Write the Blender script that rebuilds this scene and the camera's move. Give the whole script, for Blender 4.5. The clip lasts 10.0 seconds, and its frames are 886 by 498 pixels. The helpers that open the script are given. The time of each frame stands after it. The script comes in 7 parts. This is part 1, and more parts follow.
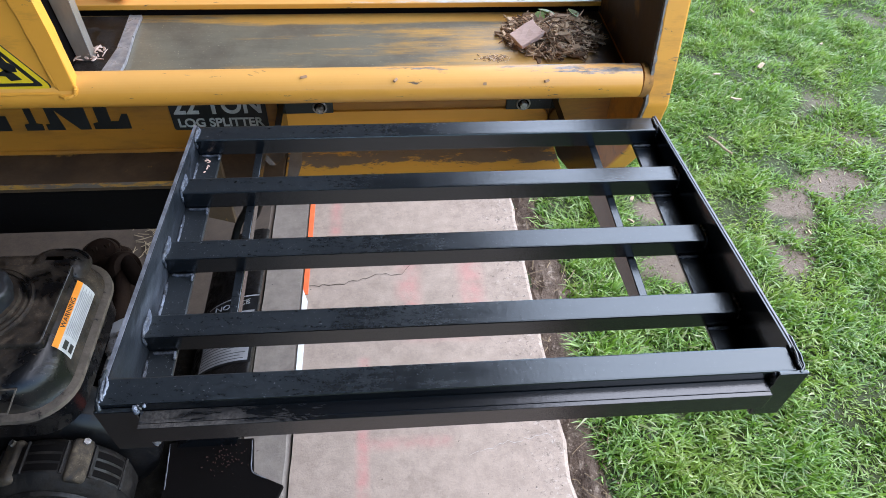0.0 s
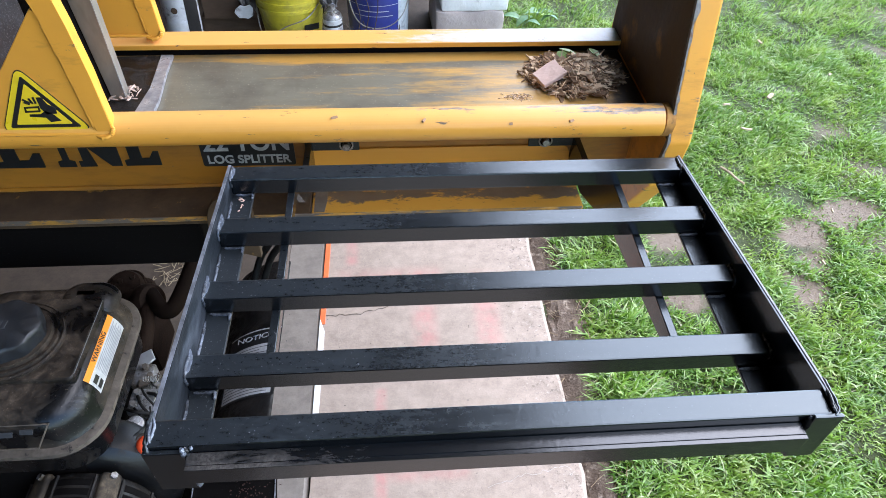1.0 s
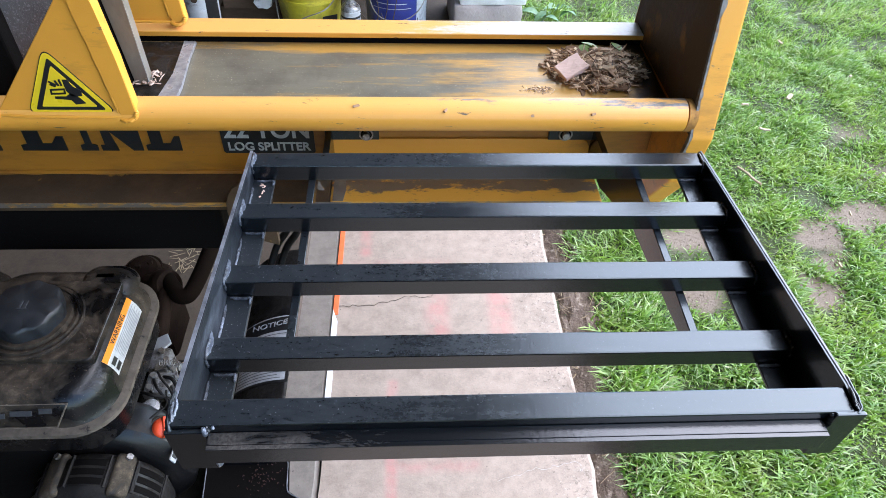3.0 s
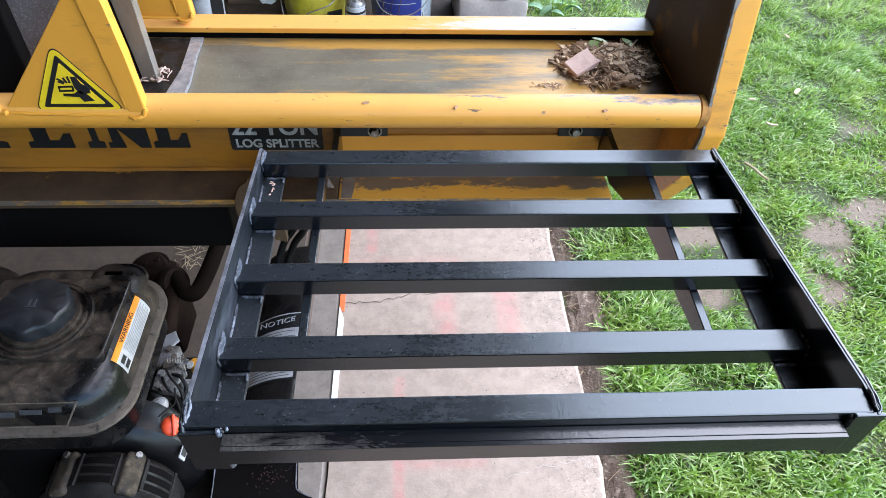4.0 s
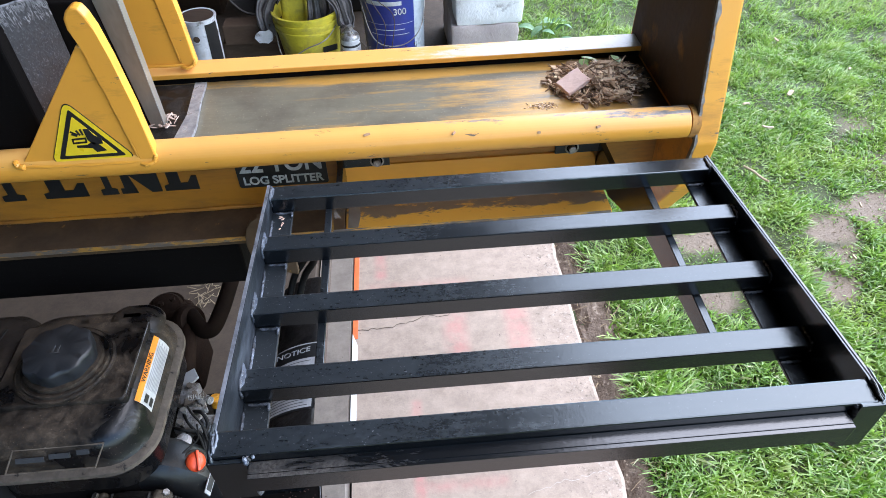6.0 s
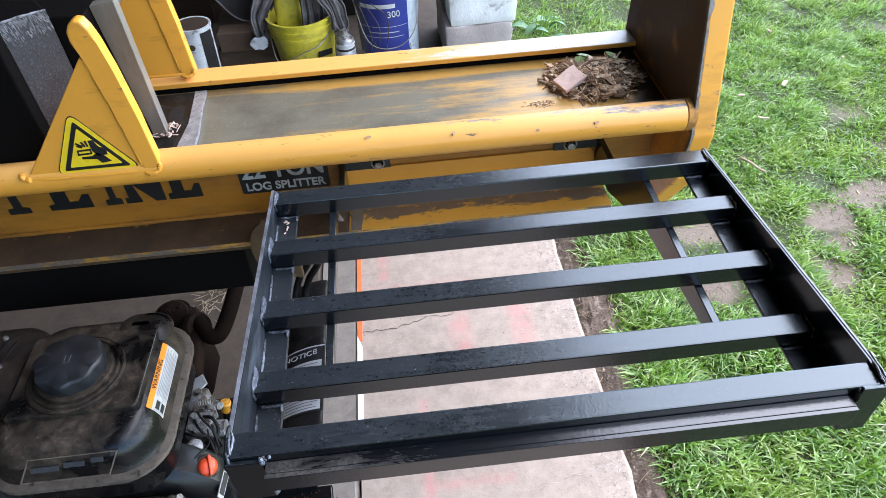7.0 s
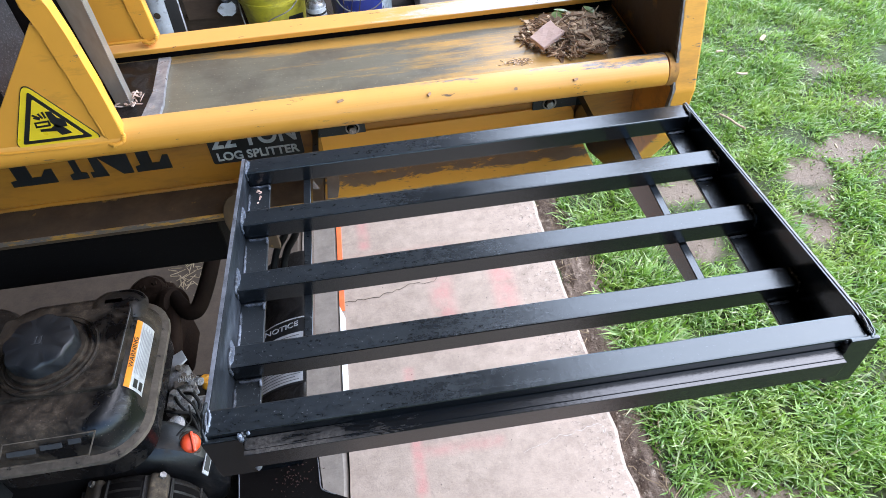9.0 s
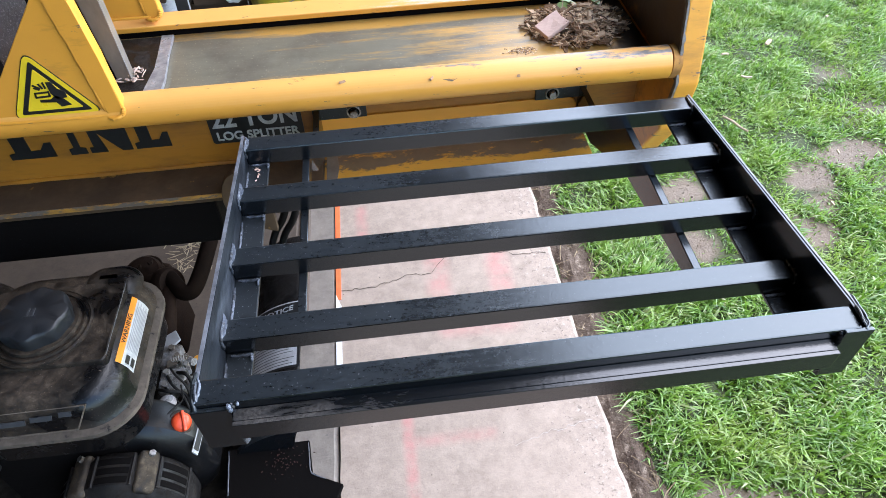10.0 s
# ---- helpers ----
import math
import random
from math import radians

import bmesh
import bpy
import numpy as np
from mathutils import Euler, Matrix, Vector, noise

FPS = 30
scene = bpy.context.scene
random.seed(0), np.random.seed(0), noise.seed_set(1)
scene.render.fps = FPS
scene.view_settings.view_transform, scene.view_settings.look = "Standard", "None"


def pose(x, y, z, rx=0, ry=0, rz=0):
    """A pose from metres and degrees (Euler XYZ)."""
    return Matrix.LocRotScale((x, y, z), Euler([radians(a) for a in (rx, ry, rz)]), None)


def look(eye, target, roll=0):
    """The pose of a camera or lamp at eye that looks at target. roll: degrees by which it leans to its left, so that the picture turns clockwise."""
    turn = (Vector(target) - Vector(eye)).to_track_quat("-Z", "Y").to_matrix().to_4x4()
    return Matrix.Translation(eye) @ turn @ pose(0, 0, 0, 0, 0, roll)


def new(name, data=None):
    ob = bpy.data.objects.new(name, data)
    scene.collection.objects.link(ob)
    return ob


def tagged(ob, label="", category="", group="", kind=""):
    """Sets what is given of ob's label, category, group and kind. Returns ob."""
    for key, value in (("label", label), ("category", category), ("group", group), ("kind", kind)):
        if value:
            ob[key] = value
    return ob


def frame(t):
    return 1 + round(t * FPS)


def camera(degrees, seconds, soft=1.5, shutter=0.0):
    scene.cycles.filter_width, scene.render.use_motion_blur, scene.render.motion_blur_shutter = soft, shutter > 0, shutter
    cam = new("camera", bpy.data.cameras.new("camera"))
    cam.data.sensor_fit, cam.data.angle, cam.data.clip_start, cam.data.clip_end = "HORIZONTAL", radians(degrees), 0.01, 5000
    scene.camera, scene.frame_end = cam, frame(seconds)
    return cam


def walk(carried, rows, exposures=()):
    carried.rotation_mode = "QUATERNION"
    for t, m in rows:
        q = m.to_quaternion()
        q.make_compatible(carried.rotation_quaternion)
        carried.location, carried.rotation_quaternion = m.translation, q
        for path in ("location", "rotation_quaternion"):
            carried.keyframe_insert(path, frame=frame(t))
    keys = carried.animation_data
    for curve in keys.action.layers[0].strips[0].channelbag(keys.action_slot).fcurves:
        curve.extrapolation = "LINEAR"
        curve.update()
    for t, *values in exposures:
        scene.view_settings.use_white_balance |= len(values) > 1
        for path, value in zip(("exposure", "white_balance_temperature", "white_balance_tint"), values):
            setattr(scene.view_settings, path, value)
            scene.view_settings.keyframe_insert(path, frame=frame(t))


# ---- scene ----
# ---- camera and its walk ----
cam = camera(67.1, 10.0, soft=0.5)
PATH = [
    (0, (-0.045, -0.137, 1.154), (0.102, 1.238, -0.291), 2.4),
    (0.5, (-0.081, -0.136, 1.162), (-0.015, 1.251, -0.278), 2.5),
    (1, (-0.071, -0.132, 1.172), (0.064, 1.294, -0.224), 2.0),
    (1.5, (-0.08, -0.124, 1.166), (0.017, 1.312, -0.223), 1.7),
    (2, (-0.084, -0.136, 1.166), (0.004, 1.294, -0.229), 2.9),
    (2.5, (-0.08, -0.137, 1.168), (0.028, 1.288, -0.231), 2.6),
    (4, (-0.09, -0.13, 1.166), (0.008, 1.279, -0.25), 2.3),
    (4.5, (-0.095, -0.127, 1.167), (0.017, 1.287, -0.243), 1.6),
    (5, (-0.096, -0.14, 1.18), (-0.15, 1.305, -0.201), -8.5),
    (5.5, (-0.1, -0.148, 1.176), (-0.089, 1.299, -0.205), -4.1),
    (5.7, (-0.087, -0.143, 1.178), (-0.003, 1.315, -0.189), -1.4),
    (6.8, (-0.1, -0.157, 1.184), (-0.061, 1.3, -0.185), -5.1),
    (7, (-0.095, -0.153, 1.186), (-0.016, 1.305, -0.18), -3.8),
    (7.5, (-0.103, -0.156, 1.185), (-0.064, 1.317, -0.168), -4.7),
    (8, (-0.108, -0.151, 1.183), (-0.045, 1.313, -0.178), -2.5),
    (8.5, (-0.093, -0.149, 1.183), (-0.007, 1.313, -0.179), -3.6),
    (9, (-0.092, -0.142, 1.171), (0.029, 1.243, -0.267), -4.3),
    (9.5, (-0.086, -0.145, 1.168), (0.056, 1.255, -0.253), -3.3),
    (10, (-0.091, -0.152, 1.158), (0.031, 1.23, -0.282), -2.4),
]
walk(cam, [(t, look(eye, target, roll)) for t, eye, target, roll in PATH], exposures=[(0, 2.24), (0.5, 2.34), (1.0, 2.55), (10.0, 2.59)])

# ---- world and sun: bright overcast sky ----
SUN_EL, SUN_AZ = 52.0, 72.0
world = bpy.data.worlds.new("world")
scene.world = world
world.use_nodes = True
wn = world.node_tree
sky = wn.nodes.new("ShaderNodeTexSky")
sky.sky_type = "NISHITA"
sky.sun_disc = False
sky.sun_elevation = radians(SUN_EL)
sky.sun_rotation = radians(SUN_AZ)
sky.air_density, sky.dust_density, sky.ozone_density = 1.0, 0.4, 2.5
wn.links.new(sky.outputs[0], wn.nodes["Background"].inputs[0])
wn.nodes["Background"].inputs[1].default_value = 0.15
sun_dir = Vector((math.sin(radians(SUN_AZ)) * math.cos(radians(SUN_EL)), math.cos(radians(SUN_AZ)) * math.cos(radians(SUN_EL)), math.sin(radians(SUN_EL))))
sun = new("sun", bpy.data.lights.new("sun", "SUN"))
sun.data.energy, sun.data.angle, sun.data.color = 1.60, radians(100), (1.0, 0.955, 0.965)
sun.matrix_basis = look(sun_dir * 20, (0, 0, 0))


# ---- materials ----
def nt_mat(name):
    m = bpy.data.materials.new(name)
    m.use_nodes = True
    return m, m.node_tree.nodes, m.node_tree.links, m.node_tree.nodes["Principled BSDF"]


def coords(N, L, scale=(1, 1, 1), obj=True):
    tc = N.new("ShaderNodeTexCoord")
    mp = N.new("ShaderNodeMapping")
    mp.inputs["Scale"].default_value = scale
    if obj:
        L.new(tc.outputs["Object"], mp.inputs[0])
    else:
        g = N.new("ShaderNodeNewGeometry")
        L.new(g.outputs["Position"], mp.inputs[0])
    return mp.outputs[0]


def tex(N, L, vec, scale, detail=6, rough=0.6, dist=0.0):
    n = N.new("ShaderNodeTexNoise")
    n.inputs["Scale"].default_value, n.inputs["Detail"].default_value = scale, detail
    n.inputs["Roughness"].default_value, n.inputs["Distortion"].default_value = rough, dist
    L.new(vec, n.inputs["Vector"])
    return n.outputs["Fac"]


def ramp(N, L, fac, stops):
    r = N.new("ShaderNodeValToRGB")
    els = r.color_ramp.elements
    while len(els) < len(stops):
        els.new(0.5)
    for e, (p, c) in zip(els, stops):
        e.position = p
        e.color = (c, c, c, 1) if isinstance(c, (int, float)) else (*c, 1)
    L.new(fac, r.inputs[0])
    return r.outputs[0]


def mix(N, L, fac, a, b, kind="MIX"):
    m = N.new("ShaderNodeMix")
    m.data_type, m.blend_type = "RGBA", kind
    for sock, val in ((m.inputs[0], fac), (m.inputs[6], a), (m.inputs[7], b)):
        if isinstance(val, (int, float)):
            sock.default_value = val
        elif isinstance(val, tuple):
            sock.default_value = (*val, 1)
        else:
            L.new(val, sock)
    return m.outputs[2]


def bump(N, L, bsdf, height, strength=0.3, dist=0.002):
    b = N.new("ShaderNodeBump")
    b.inputs["Strength"].default_value, b.inputs["Distance"].default_value = strength, dist
    L.new(height, b.inputs["Height"])
    L.new(b.outputs[0], bsdf.inputs["Normal"])


def surface(name, base, var=None, rough=0.5, metal=0.0, scale=20.0, fine=120.0, amount=0.5, bumps=0.2, bdist=0.001,
            dirt=None, dirt_scale=6.0, dirt_lo=0.5, dirt_hi=0.7, stretch=(1, 1, 1), rvar=0.15):
    """Two scales of variation between base and var, with stains of dirt over them, and fine relief."""
    m, N, L, B = nt_mat(name)
    v = coords(N, L, stretch, obj=False)
    big, small = tex(N, L, v, scale, 5), tex(N, L, v, fine, 4)
    var = var or tuple(c * 0.7 for c in base)
    c = mix(N, L, ramp(N, L, big, [(0.35, 0.0), (0.65, amount)]), base, var)
    c = mix(N, L, ramp(N, L, small, [(0.3, 0.0), (0.75, amount * 0.6)]), c, var)
    if dirt:
        d = ramp(N, L, tex(N, L, v, dirt_scale, 8, 0.65, 0.3), [(dirt_lo, 0.0), (dirt_hi, 1.0)])
        c = mix(N, L, d, c, dirt)
    L.new(c, B.inputs["Base Color"])
    L.new(ramp(N, L, big, [(0.3, max(0.03, rough - rvar)), (0.7, min(1.0, rough + rvar))]), B.inputs["Roughness"])
    B.inputs["Metallic"].default_value = metal
    if rough >= 0.6:
        B.inputs["Specular IOR Level"].default_value = 0.15
    if bumps:
        bump(N, L, B, small, bumps, bdist)
    return m


YELLOW = (0.72, 0.318, 0.040)
M = {}


def yellow_paint(name, wear_lo, wear_hi, dirt=(0.16, 0.09, 0.03), dirt_lo=0.56, dirt_hi=0.78, base=YELLOW):
    """Yellow enamel with scuffs down to dark steel and brown grime."""
    m, N, L, B = nt_mat(name)
    v = coords(N, L, (1, 1, 1), obj=False)
    vs = coords(N, L, (0.25, 1, 1), obj=False)
    big = tex(N, L, v, 9, 5)
    c = mix(N, L, ramp(N, L, big, [(0.3, 0.0), (0.7, 0.6)]), base, tuple(q * 0.82 for q in base))
    c = mix(N, L, ramp(N, L, tex(N, L, vs, 26, 8, 0.7), [(dirt_lo, 0.0), (dirt_hi, 0.75)]), c, dirt)
    wear = ramp(N, L, tex(N, L, vs, 75, 9, 0.75), [(wear_lo, 0.0), (wear_hi, 1.0)])
    c = mix(N, L, wear, c, (0.11, 0.09, 0.075))
    L.new(c, B.inputs["Base Color"])
    L.new(ramp(N, L, big, [(0.3, 0.28), (0.7, 0.48)]), B.inputs["Roughness"])
    bump(N, L, B, tex(N, L, v, 160, 4), 0.12, 0.0008)
    return m


M["yellow"] = yellow_paint("yellow paint", 0.635, 0.66)
M["yellow_foot"] = yellow_paint("stained yellow paint", 0.615, 0.645, dirt=(0.30, 0.135, 0.03), dirt_lo=0.50, dirt_hi=0.72)
# Grime, plus the cradle bar's shade on the web put into the base.
M["yellow_dirty_shaded"] = yellow_paint("grimy yellow paint darkened for shade", 0.64, 0.68, dirt=(0.125, 0.056, 0.018), dirt_lo=0.42, dirt_hi=0.68, base=(0.40, 0.162, 0.019))


def worn_plate():
    """Beam top: paint rubbed away to brownish bare steel, more paint left towards the foot plate."""
    m, N, L, B = nt_mat("worn beam top")
    v = coords(N, L, (1, 1, 1), obj=False)
    vs = coords(N, L, (0.3, 2.0, 1), obj=False)
    sx = N.new("ShaderNodeSeparateXYZ")
    L.new(v, sx.inputs[0])
    ma = N.new("ShaderNodeMath")
    ma.operation = "MULTIPLY_ADD"
    L.new(sx.outputs[0], ma.inputs[0])
    ma.inputs[1].default_value, ma.inputs[2].default_value = 0.55, 0.01
    ad = N.new("ShaderNodeMath")
    L.new(ma.outputs[0], ad.inputs[0])
    L.new(tex(N, L, vs, 16, 9, 0.72), ad.inputs[1])
    fr = N.new("ShaderNodeMapRange")
    L.new(sx.outputs[1], fr.inputs[0])
    fr.inputs[1].default_value, fr.inputs[2].default_value = 0.590, 0.640
    fr.inputs[3].default_value, fr.inputs[4].default_value = 0.06, 0.0
    a2 = N.new("ShaderNodeMath")
    L.new(ad.outputs[0], a2.inputs[0])
    L.new(fr.outputs[0], a2.inputs[1])
    fa = N.new("ShaderNodeMapRange")
    L.new(sx.outputs[1], fa.inputs[0])
    fa.inputs[1].default_value, fa.inputs[2].default_value = 0.727, 0.739
    fa.inputs[3].default_value, fa.inputs[4].default_value = 0.0, 0.24
    a3 = N.new("ShaderNodeMath")
    L.new(a2.outputs[0], a3.inputs[0])
    L.new(fa.outputs[0], a3.inputs[1])
    paint = ramp(N, L, a3.outputs[0], [(0.47, 0.0), (0.64, 0.8)])
    steel = mix(N, L, tex(N, L, vs, 30, 7, 0.7), (0.130, 0.118, 0.080), (0.225, 0.207, 0.152))
    steel = mix(N, L, ramp(N, L, tex(N, L, v, 14, 7, 0.7), [(0.45, 0.0), (0.7, 0.8)]), steel, (0.105, 0.088, 0.066))
    c = mix(N, L, paint, steel, (0.62, 0.335, 0.06))
    c = mix(N, L, ramp(N, L, tex(N, L, vs, 70, 8, 0.75), [(0.60, 0.0), (0.66, 0.85)]), c, (0.13, 0.10, 0.075))
    c = mix(N, L, ramp(N, L, tex(N, L, v, 420, 3), [(0.64, 0.0), (0.70, 0.8)]), c, (0.5, 0.43, 0.30))
    # greasy crust built up against the foot plate
    gr = N.new("ShaderNodeMath")
    L.new(sx.outputs[0], gr.inputs[0])
    L.new(ramp(N, L, tex(N, L, v, 26, 7, 0.7), [(0.3, 0.0), (0.7, 0.05)]), gr.inputs[1])
    c = mix(N, L, ramp(N, L, gr.outputs[0], [(0.225, 0.0), (0.262, 0.95)]), c, (0.060, 0.040, 0.026))
    L.new(c, B.inputs["Base Color"])
    B.inputs["Roughness"].default_value = 0.38
    B.inputs["Metallic"].default_value = 0.15
    bump(N, L, B, tex(N, L, vs, 90, 6), 0.15, 0.001)
    return m


M["worn"] = worn_plate()


def scraped_yellow(name, axis_lo, axis_hi, top_only, steel_a, steel_b, metal):
    """Yellow enamel rubbed to steel on its upper side, more so from axis_lo to axis_hi along x."""
    m, N, L, B = nt_mat(name)
    v = coords(N, L, (1, 1, 1), obj=False)
    vs = coords(N, L, (0.22, 1, 1), obj=False)
    sx = N.new("ShaderNodeSeparateXYZ")
    L.new(v, sx.inputs[0])
    g = N.new("ShaderNodeNewGeometry")
    c = mix(N, L, ramp(N, L, tex(N, L, v, 12, 5), [(0.3, 0.0), (0.7, 0.6)]), YELLOW, tuple(q * 0.84 for q in YELLOW))
    c = mix(N, L, ramp(N, L, tex(N, L, vs, 24, 8, 0.7), [(0.58, 0.0), (0.75, 0.7)]), c, (0.24, 0.13, 0.045))
    # pale sky sheen painted into the yellow on faces that look up
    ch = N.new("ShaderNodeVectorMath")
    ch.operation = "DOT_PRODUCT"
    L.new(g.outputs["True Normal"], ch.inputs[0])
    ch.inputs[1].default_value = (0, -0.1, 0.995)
    top_sheen = ramp(N, L, ch.outputs["Value"], [(0.3, 0.0), (0.95, 0.26)])
    c = mix(N, L, top_sheen, c, (0.80, 0.56, 0.27))
    up = N.new("ShaderNodeMapRange")
    dt = N.new("ShaderNodeVectorMath")
    dt.operation = "DOT_PRODUCT"
    L.new(g.outputs["True Normal"], dt.inputs[0])
    dt.inputs[1].default_value = (0, 0, 1) if top_only else (0, 0.50, 0.866)
    L.new(dt.outputs["Value"], up.inputs[0])
    up.inputs[1].default_value, up.inputs[2].default_value = (0.7, 0.95) if top_only else (0.28, 0.62)
    al = N.new("ShaderNodeMapRange")
    L.new(sx.outputs[0], al.inputs[0])
    al.inputs[1].default_value, al.inputs[2].default_value = axis_lo, axis_hi
    pr = N.new("ShaderNodeMath")
    pr.operation = "MULTIPLY"
    L.new(up.outputs[0], pr.inputs[0])
    L.new(al.outputs[0], pr.inputs[1])
    pm = N.new("ShaderNodeMath")
    pm.operation = "MULTIPLY_ADD"
    L.new(pr.outputs[0], pm.inputs[0])
    pm.inputs[1].default_value = 0.5 if top_only else 0.27
    L.new(tex(N, L, vs, 44, 9, 0.78), pm.inputs[2])
    wear = ramp(N, L, pm.outputs[0], [(0.68, 0.0), (0.80 if top_only else 0.76, 1.0)])
    c = mix(N, L, wear, c, mix(N, L, ramp(N, L, tex(N, L, v, 60, 6, 0.7), [(0.35, 0.0), (0.65, 1.0)]), steel_a, steel_b))
    c = mix(N, L, ramp(N, L, tex(N, L, vs, 110, 6, 0.75), [(0.64, 0.0), (0.66, 1.0)]), c, (0.12, 0.08, 0.05))
    L.new(c, B.inputs["Base Color"])
    L.new(ramp(N, L, wear, [(0.0, 0.38), (1.0, 0.34)]), B.inputs["Roughness"])
    L.new(ramp(N, L, wear, [(0.0, 0.0), (1.0, metal)]), B.inputs["Metallic"])
    bump(N, L, B, tex(N, L, v, 160, 5), 0.15, 0.0008)
    return m


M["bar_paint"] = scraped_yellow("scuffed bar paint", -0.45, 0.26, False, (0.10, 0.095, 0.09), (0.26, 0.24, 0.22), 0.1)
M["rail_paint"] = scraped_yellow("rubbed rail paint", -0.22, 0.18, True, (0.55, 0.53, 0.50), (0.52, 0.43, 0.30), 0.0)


def black_enamel(name, rough, dust, spec=0.5, wear_x=None, base=(0.0026, 0.0031, 0.004)):
    """Fresh black paint on steel, with scuffs, specks and faint dust; wear_x: scuffed up to there, cleaner beyond."""
    m, N, L, B = nt_mat(name)
    v = coords(N, L, (1, 1, 1), obj=False)
    vs = coords(N, L, (0.55, 1, 1), obj=False)
    big = tex(N, L, vs, 330, 8, 0.8, 0.1)
    scuff = ramp(N, L, big, [(0.34, 0.2), (0.72, 0.9)])
    flecks = ramp(N, L, tex(N, L, v, 520, 3, 0.6), [(0.655, 0.0), (0.71, 1.0)])
    if wear_x is not None:
        sx = N.new("ShaderNodeSeparateXYZ")
        L.new(v, sx.inputs[0])
        ad = N.new("ShaderNodeMath")
        L.new(sx.outputs[0], ad.inputs[0])
        L.new(ramp(N, L, tex(N, L, v, 9, 5), [(0.3, 0.0), (0.7, 0.16)]), ad.inputs[1])
        mr = N.new("ShaderNodeMapRange")
        L.new(ad.outputs[0], mr.inputs[0])
        mr.inputs[1].default_value, mr.inputs[2].default_value = wear_x, wear_x + 0.16
        mr.inputs[3].default_value, mr.inputs[4].default_value = 1.0, 0.25
        g = N.new("ShaderNodeNewGeometry")
        nz = N.new("ShaderNodeSeparateXYZ")
        L.new(g.outputs["True Normal"], nz.inputs[0])
        rub = mix(N, L, 1.0, mr.outputs[0], ramp(N, L, nz.outputs[2], [(0.3, 0.12), (0.9, 1.0)]), "MULTIPLY")
        scuff = mix(N, L, rub, (0.0, 0.0, 0.0), scuff)
        flecks = mix(N, L, rub, (0.0, 0.0, 0.0), flecks)
    c = mix(N, L, mix(N, L, 1.0, scuff, (dust, dust, dust), "MULTIPLY"), base, (0.0170, 0.0215, 0.0260))
    c = mix(N, L, mix(N, L, 1.0, flecks, (dust, dust, dust), "MULTIPLY"), c, (0.16, 0.17, 0.18))
    L.new(c, B.inputs["Base Color"])
    streak = tex(N, L, coords(N, L, (0.12, 1, 1), obj=False), 130, 8, 0.7, 0.3)
    rg = N.new("ShaderNodeMath")
    rg.operation = "MULTIPLY_ADD"
    L.new(streak, rg.inputs[0])
    rg.inputs[1].default_value = 0.22
    L.new(ramp(N, L, scuff, [(0.0, rough - 0.10), (1.0, rough + 0.22)]), rg.inputs[2])
    L.new(rg.outputs[0], B.inputs["Roughness"])
    B.inputs["Specular IOR Level"].default_value = spec
    B.inputs["Specular Tint"].default_value = (0.84, 0.95, 1.0, 1)
    bump(N, L, B, tex(N, L, v, 240, 6, 0.7), 0.08 + 0.10 * dust, 0.0008)
    return m


M["black"] = black_enamel("black enamel", 0.18, 0.9, 0.88, -0.06)


def dusty_enamel():
    """Black enamel, caked with grey-brown dust towards one end and rubbed in strokes."""
    m, N, L, B = nt_mat("dust-caked black enamel")
    v = coords(N, L, (1, 1, 1), obj=False)
    sx = N.new("ShaderNodeSeparateXYZ")
    L.new(v, sx.inputs[0])
    mr = N.new("ShaderNodeMapRange")
    L.new(sx.outputs[0], mr.inputs[0])
    mr.inputs[1].default_value, mr.inputs[2].default_value = -0.17, -0.06
    mr.inputs[3].default_value, mr.inputs[4].default_value = 0.24, -0.12
    ad = N.new("ShaderNodeMath")
    L.new(mr.outputs[0], ad.inputs[0])
    L.new(tex(N, L, coords(N, L, (0.30, 1, 1), obj=False), 85, 8, 0.72, 0.6), ad.inputs[1])
    g = N.new("ShaderNodeNewGeometry")
    nz = N.new("ShaderNodeSeparateXYZ")
    L.new(g.outputs["True Normal"], nz.inputs[0])
    d = mix(N, L, 1.0, ramp(N, L, ad.outputs[0], [(0.60, 0.0), (0.78, 0.7)]), ramp(N, L, nz.outputs[2], [(0.55, 0.0), (0.85, 1.0)]), "MULTIPLY")
    coat = mix(N, L, ramp(N, L, tex(N, L, v, 420, 4, 0.7), [(0.35, 0.0), (0.65, 1.0)]), (0.030, 0.027, 0.024), (0.11, 0.10, 0.09))
    L.new(mix(N, L, d, (0.004, 0.0048, 0.006), coat), B.inputs["Base Color"])
    L.new(ramp(N, L, d, [(0.0, 0.20), (0.6, 0.75)]), B.inputs["Roughness"])
    L.new(ramp(N, L, d, [(0.0, 0.85), (0.6, 0.1)]), B.inputs["Specular IOR Level"])
    bump(N, L, B, tex(N, L, v, 240, 5), 0.15, 0.0008)
    return m


M["ledge"] = dusty_enamel()
M["black_scuffed"] = black_enamel("scuffed black enamel", 0.33, 0.8, 0.6)
M["black_old"] = black_enamel("dull black paint", 0.6, 0.06, 0.03, base=(0.0046, 0.0036, 0.0031))
M["weld"] = surface("scuffed weld bead", (0.15, 0.17, 0.20), (0.012, 0.014, 0.017), 0.30, 0.2, 130, 400, 1.0, 0.5, 0.001)
M["weld_black"] = surface("black painted weld bead", (0.006, 0.006, 0.007), (0.05, 0.052, 0.056), 0.2, 0, 190, 400, 0.5, 0.5, 0.001)
M["steel"] = surface("bright scraped steel", (0.34, 0.32, 0.29), (0.16, 0.145, 0.125), 0.32, 0.4, 11, 200, 0.8, 0.2)
